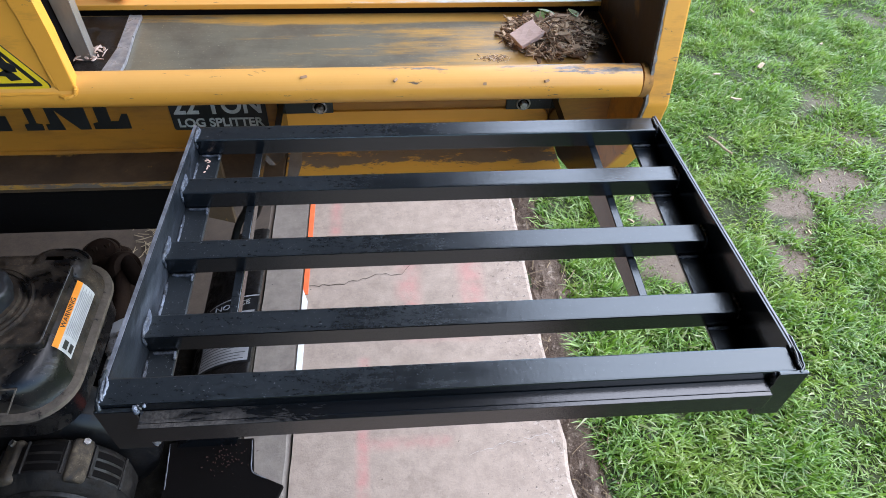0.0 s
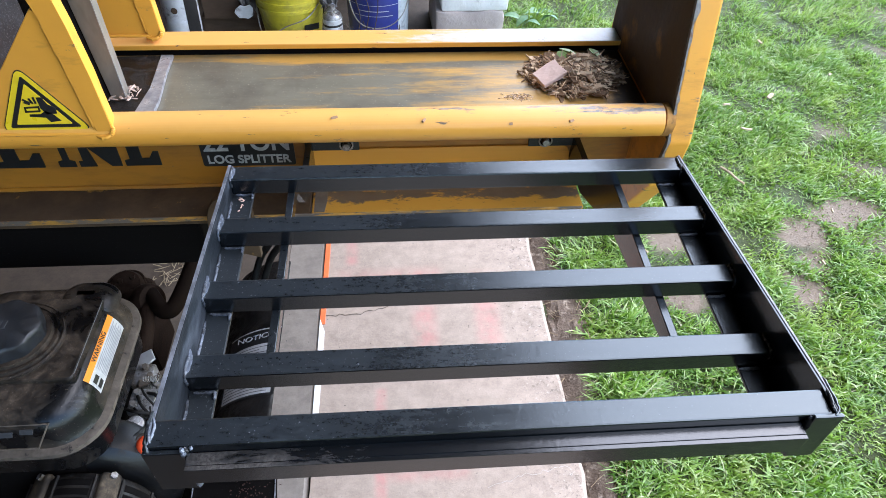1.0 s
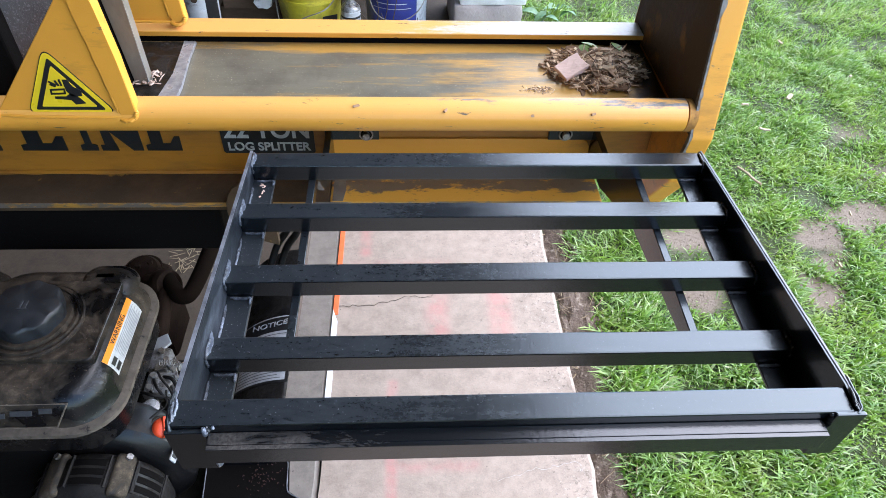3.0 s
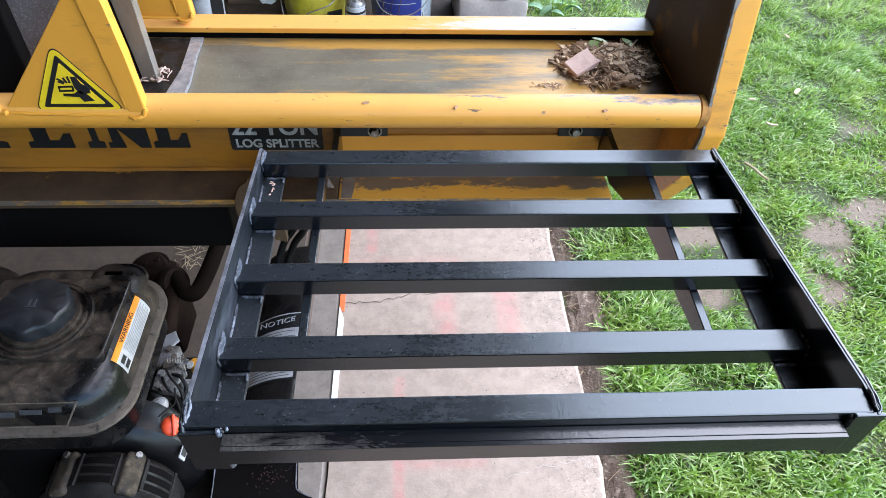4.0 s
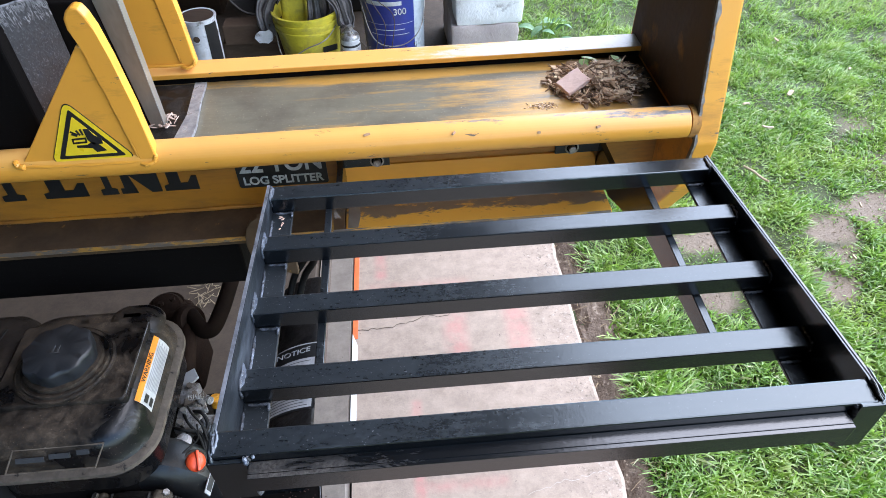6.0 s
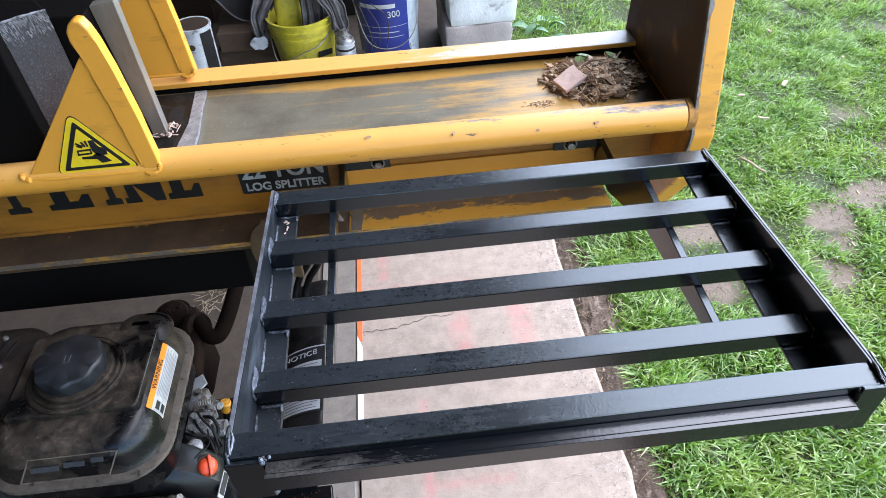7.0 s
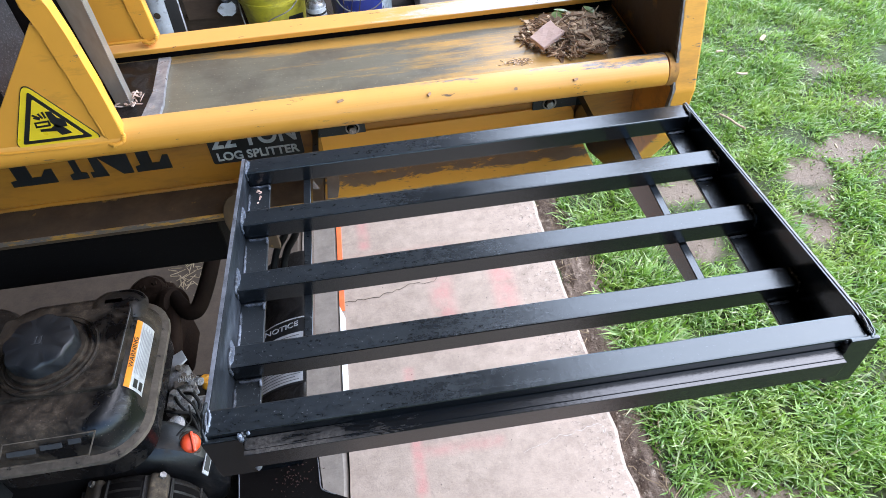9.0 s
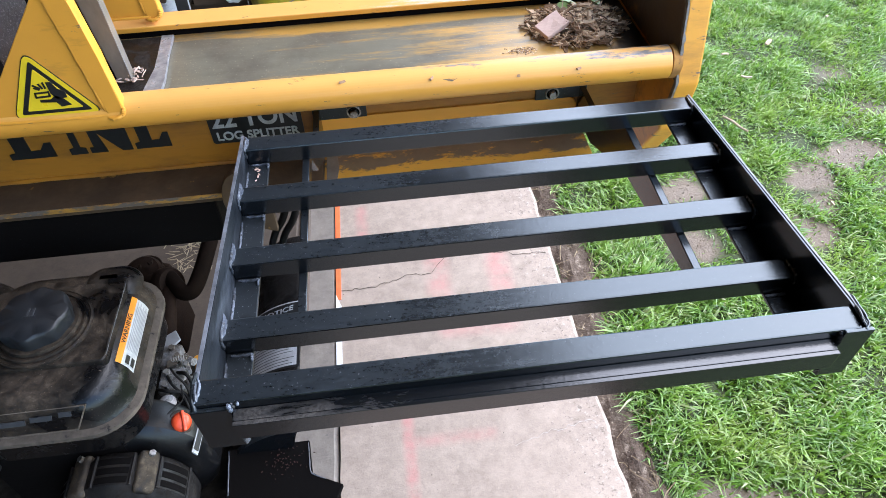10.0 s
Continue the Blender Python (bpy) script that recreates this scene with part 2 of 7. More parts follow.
M["blade"] = surface("scraped wedge steel", (0.26, 0.235, 0.195), (0.15, 0.130, 0.102), 0.34, 0.25, 10, 160, 0.8, 0.25, dirt=(0.10, 0.085, 0.072), dirt_scale=14, dirt_lo=0.52, dirt_hi=0.80, stretch=(1, 1, 0.35))
M["rubbed"] = surface("rubbed grey primer on black", (0.0050, 0.0064, 0.0080), (0.018, 0.022, 0.027), 0.46, 0.0, 26, 260, 0.8, 0.4, dirt=(0.058, 0.066, 0.078), dirt_scale=30, dirt_lo=0.52, dirt_hi=0.70, stretch=(1, 0.4, 1))
M["rubbed"].node_tree.nodes["Principled BSDF"].inputs["Specular IOR Level"].default_value = 0.22
M["pad"] = surface("pale scuffed weld pad", (0.22, 0.25, 0.30), (0.06, 0.07, 0.085), 0.34, 0.1, 90, 420, 1.0, 0.5, 0.001)
M["rim"] = surface("scuffed plate rim", (0.05, 0.053, 0.06), (0.20, 0.21, 0.235), 0.4, 0.2, 60, 300, 0.8, 0.2)
M["edge"] = surface("bare steel edge", (0.55, 0.55, 0.56), (0.22, 0.22, 0.23), 0.35, 0.5, 60, 300, 0.8, 0.2)
M["alu"] = surface("dusty cast aluminium", (0.50, 0.50, 0.51), (0.20, 0.19, 0.18), 0.32, 0.5, 70, 300, 0.9, 0.4, dirt=(0.10, 0.08, 0.06), dirt_scale=45, dirt_lo=0.46, dirt_hi=0.62)


def dusty(name, base, dust, scale, lo, hi, gloss=0.2, cover=0.85, clean=()):
    """Black moulding under a matt coat of dust, rubbed away in patches and round the places in clean (x, y, z, radius)."""
    m, N, L, B = nt_mat(name)
    v = coords(N, L, (1, 1, 1), obj=False)
    field = tex(N, L, v, scale, 11, 0.70, 1.6)
    for x, y, z, r in clean:
        d = N.new("ShaderNodeVectorMath")
        d.operation = "DISTANCE"
        L.new(v, d.inputs[0])
        d.inputs[1].default_value = (x, y, z)
        fall = N.new("ShaderNodeMapRange")
        fall.interpolation_type = "SMOOTHSTEP"
        L.new(d.outputs["Value"], fall.inputs[0])
        fall.inputs[1].default_value, fall.inputs[2].default_value = r * 0.4, r
        fall.inputs[3].default_value, fall.inputs[4].default_value = 0.20, 0.0
        sb = N.new("ShaderNodeMath")
        sb.operation = "SUBTRACT"
        L.new(field, sb.inputs[0])
        L.new(fall.outputs[0], sb.inputs[1])
        field = sb.outputs[0]
    big = ramp(N, L, field, [(lo, 0.0), (hi, cover)])
    fine = ramp(N, L, tex(N, L, v, 95, 8, 0.78, 0.5), [(0.36, 0.30), (0.58, 1.0)])
    d = mix(N, L, 1.0, big, fine, "MULTIPLY")
    coat = mix(N, L, ramp(N, L, tex(N, L, v, 40, 8, 0.7), [(0.35, 0.0), (0.65, 1.0)]), tuple(q * 0.55 for q in dust), tuple(q * 1.5 for q in dust))
    c = mix(N, L, d, base, coat)
    c = mix(N, L, ramp(N, L, tex(N, L, v, 480, 2), [(0.69, 0.0), (0.74, 0.7)]), c, tuple(q * 2.2 for q in dust))
    L.new(c, B.inputs["Base Color"])
    L.new(ramp(N, L, d, [(0.0, gloss), (0.6, 0.8)]), B.inputs["Roughness"])
    L.new(ramp(N, L, d, [(0.0, 0.34), (0.5, 0.06)]), B.inputs["Specular IOR Level"])
    hm = N.new("ShaderNodeMath")
    L.new(tex(N, L, v, 220, 5), hm.inputs[0])
    L.new(d, hm.inputs[1])
    bump(N, L, B, hm.outputs[0], 0.35, 0.0008)
    return m


M["plastic"] = dusty("dusty black plastic", (0.0035, 0.0036, 0.0042), (0.082, 0.063, 0.046), 15, 0.30, 0.62, 0.26, 0.95, ((-0.446, 0.322, 0.490, 0.050), (-0.466, 0.302, 0.478, 0.038), (-0.442, 0.365, 0.505, 0.030), (-0.442, 0.440, 0.505, 0.030), (-0.458, 0.484, 0.515, 0.034), (-0.480, 0.430, 0.517, 0.034), (-0.604, 0.362, 0.515, 0.036), (-0.520, 0.284, 0.470, 0.036)))
M["highlight_grey"] = surface("grey crease highlight", (0.20, 0.20, 0.21), (0.08, 0.08, 0.085), 0.35, 0, 90, 300, 0.9, 0.2)
M["plastic_clean"] = surface("black cap plastic", (0.010, 0.0115, 0.014), (0.016, 0.018, 0.021), 0.5, 0, 40, 300, 0.5, 0.15, 0.0004, dirt=(0.08, 0.07, 0.06), dirt_scale=25, dirt_lo=0.62, dirt_hi=0.85)
M["seam"] = surface("dusty tank seam", (0.15, 0.122, 0.096), (0.07, 0.057, 0.046), 0.7, 0, 45, 300, 0.9, 0.4, dirt=(0.010, 0.009, 0.009), dirt_scale=90, dirt_lo=0.60, dirt_hi=0.68)
M["rubber"] = surface("black rubber", (0.0050, 0.0046, 0.0044), (0.014, 0.012, 0.010), 0.6, 0, 40, 200, 0.5, 0.2)
M["orange"] = surface("orange-red plastic", (0.75, 0.075, 0.02), (0.6, 0.06, 0.02), 0.4, 0, 80, 300, 0.4, 0.1)
M["amber"] = surface("amber plastic", (0.55, 0.25, 0.015), (0.25, 0.1, 0.01), 0.45, 0, 120, 300, 0.7, 0.1)


def plain(name, col, rough=0.5, var=0.15):
    return surface(name, col, tuple(c * (1 - var) for c in col), rough, 0, 50, 400, 0.8, 0.05)


M["decal_black"] = plain("black decal", (0.012, 0.012, 0.012), 0.45, 0.2)
M["decal_white"] = plain("white print", (0.55, 0.55, 0.54), 0.5, 0.4)
M["decal_dim"] = plain("dulled white print", (0.36, 0.36, 0.36), 0.5, 0.3)
M["decal_yellow"] = plain("yellow decal", (0.80, 0.56, 0.02), 0.4, 0.08)
M["decal_orange"] = plain("orange decal", (0.80, 0.26, 0.015), 0.4, 0.1)
M["moulded_mark"] = plain("dull moulded mark", (0.045, 0.047, 0.05), 0.6, 0.3)
M["label_grey"] = plain("faded grey print", (0.44, 0.44, 0.44), 0.5, 0.4)
M["print_dark"] = plain("fine dark print", (0.10, 0.10, 0.10), 0.5, 0.3)
M["decal_grey"] = plain("grey print", (0.30, 0.30, 0.31), 0.5, 0.2)

# ---- building helpers ----


def part(name, bm, material, parent=None, label="", smooth=False, local=False):
    """Links a bmesh as one mesh object, under a thing or a part when one is given."""
    me = bpy.data.meshes.new(name)
    bmesh.ops.recalc_face_normals(bm, faces=bm.faces)
    bm.to_mesh(me)
    bm.free()
    if smooth:
        for p in me.polygons:
            p.use_smooth = True
        me.set_sharp_from_angle(angle=radians(38))
    me.materials.append(material)
    ob = new(name, me)
    if parent is not None:
        ob.parent = parent
        if not local and parent.type == "EMPTY":
            ob.matrix_parent_inverse = parent.matrix_basis.inverted()
    if label:
        tagged(ob, label)
    return ob


def thing(name, m, label, category, group=""):
    ob = new(name)
    ob.empty_display_size = 0.05
    ob.matrix_basis = m
    return tagged(ob, label, category, group)


def box(bm, x0, x1, y0, y1, z0, z1, bev=0.0, seg=2, m=None):
    ret = bmesh.ops.create_cube(bm, size=1.0)
    vs = ret["verts"]
    bmesh.ops.scale(bm, vec=(x1 - x0, y1 - y0, z1 - z0), verts=vs)
    bmesh.ops.translate(bm, vec=((x0 + x1) / 2, (y0 + y1) / 2, (z0 + z1) / 2), verts=vs)
    if bev:
        es = list({e for v in vs for e in v.link_edges})
        out = bmesh.ops.bevel(bm, geom=es, offset=bev, segments=seg, affect="EDGES", profile=0.5)
        vs = list({v for f in out["faces"] for v in f.verts} | {v for v in vs if v.is_valid})
    if m is not None:
        bmesh.ops.transform(bm, matrix=m, verts=vs)
    return vs


def cyl(bm, a, b, r, seg=24, r2=None, caps=True):
    a, b = Vector(a), Vector(b)
    d = b - a
    ret = bmesh.ops.create_cone(bm, cap_ends=caps, segments=seg, radius1=r, radius2=r if r2 is None else r2, depth=d.length)
    q = Vector((0, 0, 1)).rotation_difference(d.normalized()).to_matrix().to_4x4()
    bmesh.ops.transform(bm, matrix=Matrix.Translation((a + b) / 2) @ q, verts=ret["verts"])
    return ret["verts"]


def tube(bm, pts, r, seg=10):
    """A round bar bent along points."""
    pts = [Vector(p) for p in pts]
    rings = []
    up = Vector((0.13, 0.21, 0.97)).normalized()
    for i, p in enumerate(pts):
        d = (pts[min(i + 1, len(pts) - 1)] - pts[max(i - 1, 0)]).normalized()
        s = d.cross(up).normalized()
        u = s.cross(d).normalized()
        rr = r[i] if isinstance(r, (list, tuple)) else r
        rings.append([bm.verts.new(p + s * rr * math.cos(k * math.tau / seg) + u * rr * math.sin(k * math.tau / seg)) for k in range(seg)])
    for ra, rb in zip(rings, rings[1:]):
        for k in range(seg):
            bm.faces.new((ra[k], ra[(k + 1) % seg], rb[(k + 1) % seg], rb[k]))
    bm.faces.new(rings[0])
    bm.faces.new(rings[-1])


def smooth_path(pts, n=6):
    """Points of a smooth curve through the given ones."""
    P = [Vector(p) for p in pts]
    P = [2 * P[0] - P[1]] + P + [2 * P[-1] - P[-2]]
    out = []
    for i in range(1, len(P) - 2):
        for k in range(n):
            t = k / n
            out.append(0.5 * ((2 * P[i]) + (P[i + 1] - P[i - 1]) * t + (2 * P[i - 1] - 5 * P[i] + 4 * P[i + 1] - P[i + 2]) * t * t + (3 * P[i] - P[i - 1] - 3 * P[i + 1] + P[i + 2]) * t ** 3))
    return out + [P[-2]]


def prism(bm, poly, axis, a, b, bev=0.0):
    """A flat outline pulled along an axis from a to b. axis x: points are (y, z); y: (x, z); z: (x, y)."""
    def at(p, w):
        return {"x": (w, p[0], p[1]), "y": (p[0], w, p[1]), "z": (p[0], p[1], w)}[axis]
    va, vb = [bm.verts.new(at(p, a)) for p in poly], [bm.verts.new(at(p, b)) for p in poly]
    fs = [bm.faces.new(va), bm.faces.new(list(reversed(vb)))]
    k = len(poly)
    for i in range(k):
        fs.append(bm.faces.new((va[i], vb[i], vb[(i + 1) % k], va[(i + 1) % k])))
    if bev:
        es = list({e for f in fs for e in f.edges})
        bmesh.ops.bevel(bm, geom=es, offset=bev, segments=2, affect="EDGES", profile=0.5)
    return va + vb


def lathe(bm, profile, origin, seg=40, m=None):
    """A turned body: profile of (radius, height) round the z axis at origin."""
    rings = []
    for r, z in profile:
        rings.append([bm.verts.new((origin[0] + r * math.cos(k * math.tau / seg), origin[1] + r * math.sin(k * math.tau / seg), origin[2] + z)) for k in range(seg)])
    for ra, rb in zip(rings, rings[1:]):
        for k in range(seg):
            bm.faces.new((ra[k], ra[(k + 1) % seg], rb[(k + 1) % seg], rb[k]))
    for ring in (rings[0], rings[-1]):
        if ring is rings[0] or profile[-1][0] > 0:
            bm.faces.new(ring)
    if m is not None:
        bmesh.ops.transform(bm, matrix=m, verts=[v for r in rings for v in r])
    return [v for r in rings for v in r]


def rounded(x0, x1, y0, y1, r, n=6):
    """Outline of a rectangle with round corners."""
    out = []
    for cx, cy, a0 in ((x1 - r, y1 - r, 0), (x0 + r, y1 - r, 90), (x0 + r, y0 + r, 180), (x1 - r, y0 + r, 270)):
        for k in range(n + 1):
            a = radians(a0 + 90 * k / n)
            out.append((cx + r * math.cos(a), cy + r * math.sin(a)))
    return out


def B():
    return bmesh.new()


def writing(name, text, size, m, material, parent, label="", squeeze=1.0, depth=0.0004, bold=0.0):
    """Flat lettering with the built-in font, as a mesh."""
    cu = bpy.data.curves.new(name, "FONT")
    cu.body, cu.size, cu.extrude, cu.offset = text, size, depth, bold
    cu.align_x, cu.align_y = "CENTER", "CENTER"
    tmp = bpy.data.objects.new(name, cu)
    scene.collection.objects.link(tmp)
    me = bpy.data.meshes.new_from_object(tmp.evaluated_get(bpy.context.evaluated_depsgraph_get()))
    bpy.data.objects.remove(tmp)
    me.transform(m @ Matrix.Diagonal((squeeze, 1, 1, 1)))
    me.materials.clear()
    me.materials.append(material)
    ob = new(name, me)
    if parent is not None:
        ob.parent = parent
        if parent.type == "EMPTY":
            ob.matrix_parent_inverse = parent.matrix_basis.inverted()
    if label:
        tagged(ob, label)
    return ob


def bead(bm, pts, r, rng):
    """An uneven weld bead along points."""
    P = smooth_path(pts, 5)
    tube(bm, [p + Vector((rng.uniform(-1, 1), rng.uniform(-1, 1), rng.uniform(-1, 1))) * min(r * 0.25, 0.0004) for p in P], [r * rng.uniform(0.78, 1.1) * (0.55 if i in (0, len(P) - 1) else 1.0) for i in range(len(P))], 9)


# ---- ground ----


def concrete(name, base, var, red):
    """Aged concrete: blotches, fine pits, a pinkish tinge and faded red spray-paint marks."""
    m, N, L, Bs = nt_mat(name)
    v = coords(N, L, (1, 1, 1), obj=False)
    c = mix(N, L, ramp(N, L, tex(N, L, v, 5, 10, 0.72), [(0.36, 0.0), (0.64, 1.0)]), base, var)
    c = mix(N, L, ramp(N, L, tex(N, L, v, 30, 9, 0.78), [(0.40, 0.0), (0.68, 0.75)]), c, tuple(min(1, q * 1.32) for q in base))
    c = mix(N, L, ramp(N, L, tex(N, L, v, 17, 10, 0.78, 0.4), [(0.54, 0.0), (0.70, 0.6)]), c, tuple(q * 0.60 for q in base))
    c = mix(N, L, ramp(N, L, tex(N, L, v, 75, 9, 0.82), [(0.60, 0.0), (0.70, 0.75)]), c, tuple(min(1, q * 1.75) for q in base))
    c = mix(N, L, ramp(N, L, tex(N, L, v, 230, 7, 0.8), [(0.57, 0.0), (0.70, 0.55)]), c, tuple(q * 0.42 for q in base))
    c = mix(N, L, ramp(N, L, tex(N, L, v, 105, 3), [(0.705, 0.0), (0.73, 0.9)]), c, tuple(q * 0.25 for q in base))
    if red:
        sx = N.new("ShaderNodeSeparateXYZ")
        L.new(v, sx.inputs[0])

        def band(axis, lo, hi, soft):
            mr = N.new("ShaderNodeMapRange")
            mr.interpolation_type = "SMOOTHSTEP"
            L.new(sx.outputs[axis], mr.inputs[0])
            mr.inputs[1].default_value, mr.inputs[2].default_value = lo - soft, lo + soft
            mr2 = N.new("ShaderNodeMapRange")
            mr2.interpolation_type = "SMOOTHSTEP"
            L.new(sx.outputs[axis], mr2.inputs[0])
            mr2.inputs[1].default_value, mr2.inputs[2].default_value = hi - soft, hi + soft
            sb = N.new("ShaderNodeMath")
            sb.operation = "SUBTRACT"
            L.new(mr.outputs[0], sb.inputs[0])
            L.new(mr2.outputs[0], sb.inputs[1])
            return sb.outputs[0]
        # exposed pale aggregate along the lawn edge
        worn = N.new("ShaderNodeMapRange")
        worn.interpolation_type = "SMOOTHSTEP"
        L.new(sx.outputs[0], worn.inputs[0])
        worn.inputs[1].default_value, worn.inputs[2].default_value = 0.02, 0.26
        worn.inputs[3].default_value, worn.inputs[4].default_value = 0.0, 0.12
        wa = N.new("ShaderNodeMath")
        L.new(worn.outputs[0], wa.inputs[0])
        L.new(tex(N, L, v, 85, 10, 0.82), wa.inputs[1])
        c = mix(N, L, ramp(N, L, wa.outputs[0], [(0.66, 0.0), (0.74, 0.55)]), c, (0.52, 0.46, 0.40))
        wb = N.new("ShaderNodeMath")
        L.new(worn.outputs[0], wb.inputs[0])
        L.new(tex(N, L, v, 90, 9, 0.8, 0.3), wb.inputs[1])
        c = mix(N, L, ramp(N, L, wb.outputs[0], [(0.66, 0.0), (0.72, 0.7)]), c, (0.085, 0.068, 0.055))
        blotch = ramp(N, L, tex(N, L, v, 22, 7, 0.7), [(0.32, 0.1), (0.60, 1.0)])
        for x0, x1, y0, y1, soft, amt in ((-0.196, -0.172, 1.02, 1.14, 0.012, 0.7), (-0.036, 0.006, 0.74, 0.98, 0.02, 0.75), (0.105, 0.15, 0.75, 0.98, 0.02, 0.65),
                                          (-0.03, 0.14, 0.70, 0.735, 0.02, 0.5), (-0.22, 0.03, 0.95, 1.0, 0.02, 0.4), (-0.125, -0.105, 0.30, 0.66, 0.008, 0.75), (-0.12, 0.05, 0.455, 0.475, 0.012, 0.5)):
            p = N.new("ShaderNodeMath")
            p.operation = "MULTIPLY"
            L.new(band(0, x0, x1, soft), p.inputs[0])
            L.new(band(1, y0, y1, soft), p.inputs[1])
            p2 = N.new("ShaderNodeMath")
            p2.operation = "MULTIPLY"
            L.new(p.outputs[0], p2.inputs[0])
            L.new(blotch, p2.inputs[1])
            p3 = N.new("ShaderNodeMath")
            p3.operation = "MULTIPLY"
            L.new(p2.outputs[0], p3.inputs[0])
            p3.inputs[1].default_value = amt * 0.68
            c = mix(N, L, p3.outputs[0], c, (0.50, 0.17, 0.155))
    L.new(c, Bs.inputs["Base Color"])
    Bs.inputs["Roughness"].default_value = 0.85
    bump(N, L, Bs, tex(N, L, v, 180, 6, 0.7), 0.35, 0.002)
    return m


M["concrete"] = concrete("pinkish old concrete", (0.300, 0.234, 0.182), (0.222, 0.170, 0.130), True)
M["concrete_grey"] = concrete("grey concrete", (0.180, 0.152, 0.124), (0.125, 0.104, 0.083), False)
# Stained brown concrete, with the shade around the machine put into its colour.
M["concrete_dark"] = concrete("stained brown concrete darkened for shade", (0.056, 0.040, 0.027), (0.032, 0.022, 0.0145), False)
M["soil"] = surface("crumbly brown soil", (0.17, 0.125, 0.092), (0.075, 0.053, 0.040), 0.9, 0, 25, 200, 0.9, 0.9, 0.006, dirt=(0.30, 0.24, 0.185), dirt_scale=60, dirt_lo=0.55, dirt_hi=0.7)


def turf():
    m, N, L, Bs = nt_mat("turf under the blades")
    v = coords(N, L, (1, 1, 1), obj=False)
    g = mix(N, L, tex(N, L, v, 30, 7, 0.7), (0.022, 0.034, 0.010), (0.075, 0.090, 0.030))
    s = mix(N, L, tex(N, L, v, 60, 7, 0.7), (0.255, 0.198, 0.145), (0.120, 0.088, 0.062))
    at = N.new("ShaderNodeAttribute")
    at.attribute_name = "soil"
    c = mix(N, L, ramp(N, L, at.outputs["Fac"], [(0.1, 0.0), (0.6, 1.0)]), g, s)
    L.new(c, Bs.inputs["Base Color"])
    Bs.inputs["Roughness"].default_value = 0.9
    bump(N, L, Bs, tex(N, L, v, 90, 7, 0.75), 0.9, 0.01)
    return m


M["turf"] = turf()

LAWN_X = 0.335      # where the soil strip beside the slab ends
SLAB_X0, SLAB_X1 = -0.249, 0.264
rng = random.Random(4)

def bare(x, y):
    """How bare the lawn is at a place: 0 thick grass, 1 soil."""
    q = noise.noise(Vector((x * 1.9 + 3.1, y * 1.9, 7.0))) + 0.5 * noise.noise(Vector((x * 6, y * 6, 2.0)))
    b = max(0.0, min(1.0, (q - 0.34) * 2.2)) * 0.6
    for cx, cy, r in ((1.02, 1.11, 0.062), (1.13, 1.165, 0.060), (0.93, 0.91, 0.055), (0.985, 0.98, 0.040), (0.65, 1.08, 0.060), (0.60, 0.90, 0.048), (0.55, 0.24, 0.06), (1.22, 1.19, 0.06), (0.44, 0.28, 0.06)):
        d = math.hypot(x - cx, (y - cy) * 1.1) / r + 0.8 * noise.noise(Vector((x * 16, y * 16, 9)))
        b = max(b, max(0.0, min(1.0, 1.5 - d)))
    return b


bm = B()
xs = [-60, -8, -4] + [0.30 + 0.03 * i for i in range(104)] + [6, 12, 60]
ys = [-60, -8, -2] + [-0.5 + 0.035 * i for i in range(136)] + [6, 12, 60]
gv = []
for y in ys:
    row = []
    for x in xs:
        z = -0.03
        if x > 0.3:
            z = -0.022 + 0.016 * noise.noise(Vector((x * 2.2, y * 2.2, 0))) + 0.008 * noise.noise(Vector((x * 9, y * 9, 3)))
        row.append(bm.verts.new((x, y, z)))
    gv.append(row)
for i in range(len(ys) - 1):
    for j in range(len(xs) - 1):
        bm.faces.new((gv[i][j], gv[i][j + 1], gv[i + 1][j + 1], gv[i + 1][j]))
ground = part("ground", bm, M["turf"], smooth=True)
soil_map = ground.data.attributes.new("soil", "FLOAT", "POINT")
soil_map.data.foreach_set("value", [bare(v.co.x, v.co.y) if 0.29 < v.co.x < 3.3 and -0.45 < v.co.y < 4.1 else 0.0 for v in ground.data.vertices])
tagged(ground, "lawn turf sloping gently, thin and worn to soil in patches", "lawn", kind="structure")

# concrete slabs, with ragged edges
def slab(name, x0, x1, y0, y1, mat, label, ragged):
    bm = B()
    n = 90
    tops = []
    for side, x in ((0, x0), (1, x1)):
        col = []
        for i in range(n + 1):
            y = y0 + (y1 - y0) * i / n
            w = (0.006 * noise.noise(Vector((y * 14, side * 5.0, 1))) + 0.004 * noise.noise(Vector((y * 45, side * 5.0, 2)))) if (side and ragged) else 0.0015 * noise.noise(Vector((y * 30, 7, side)))
            col.append((x + w, y))
        tops.append(col)
    va = [bm.verts.new((p[0], p[1], 0.0)) for p in tops[0]]
    vm = [bm.verts.new((q[0] - 0.008, q[1], 0.0)) for p, q in zip(tops[0], tops[1])]
    ve = [bm.verts.new((q[0], q[1], -0.007)) for q in tops[1]]
    vb = [bm.verts.new((q[0] + 0.002, q[1], -0.09)) for q in tops[1]]
    vc = [bm.verts.new((p[0], p[1], -0.09)) for p in tops[0]]
    for a, b in ((va, vm), (vm, ve), (ve, vb), (vc, va)):
        for i in range(n):
            bm.faces.new((a[i], b[i], b[i + 1], a[i + 1]))
    for k in (0, n):
        bm.faces.new((va[k], vm[k], ve[k], vb[k], vc[k]))
    return tagged(part(name, bm, mat, smooth=True), label, "concrete slab", kind="structure")


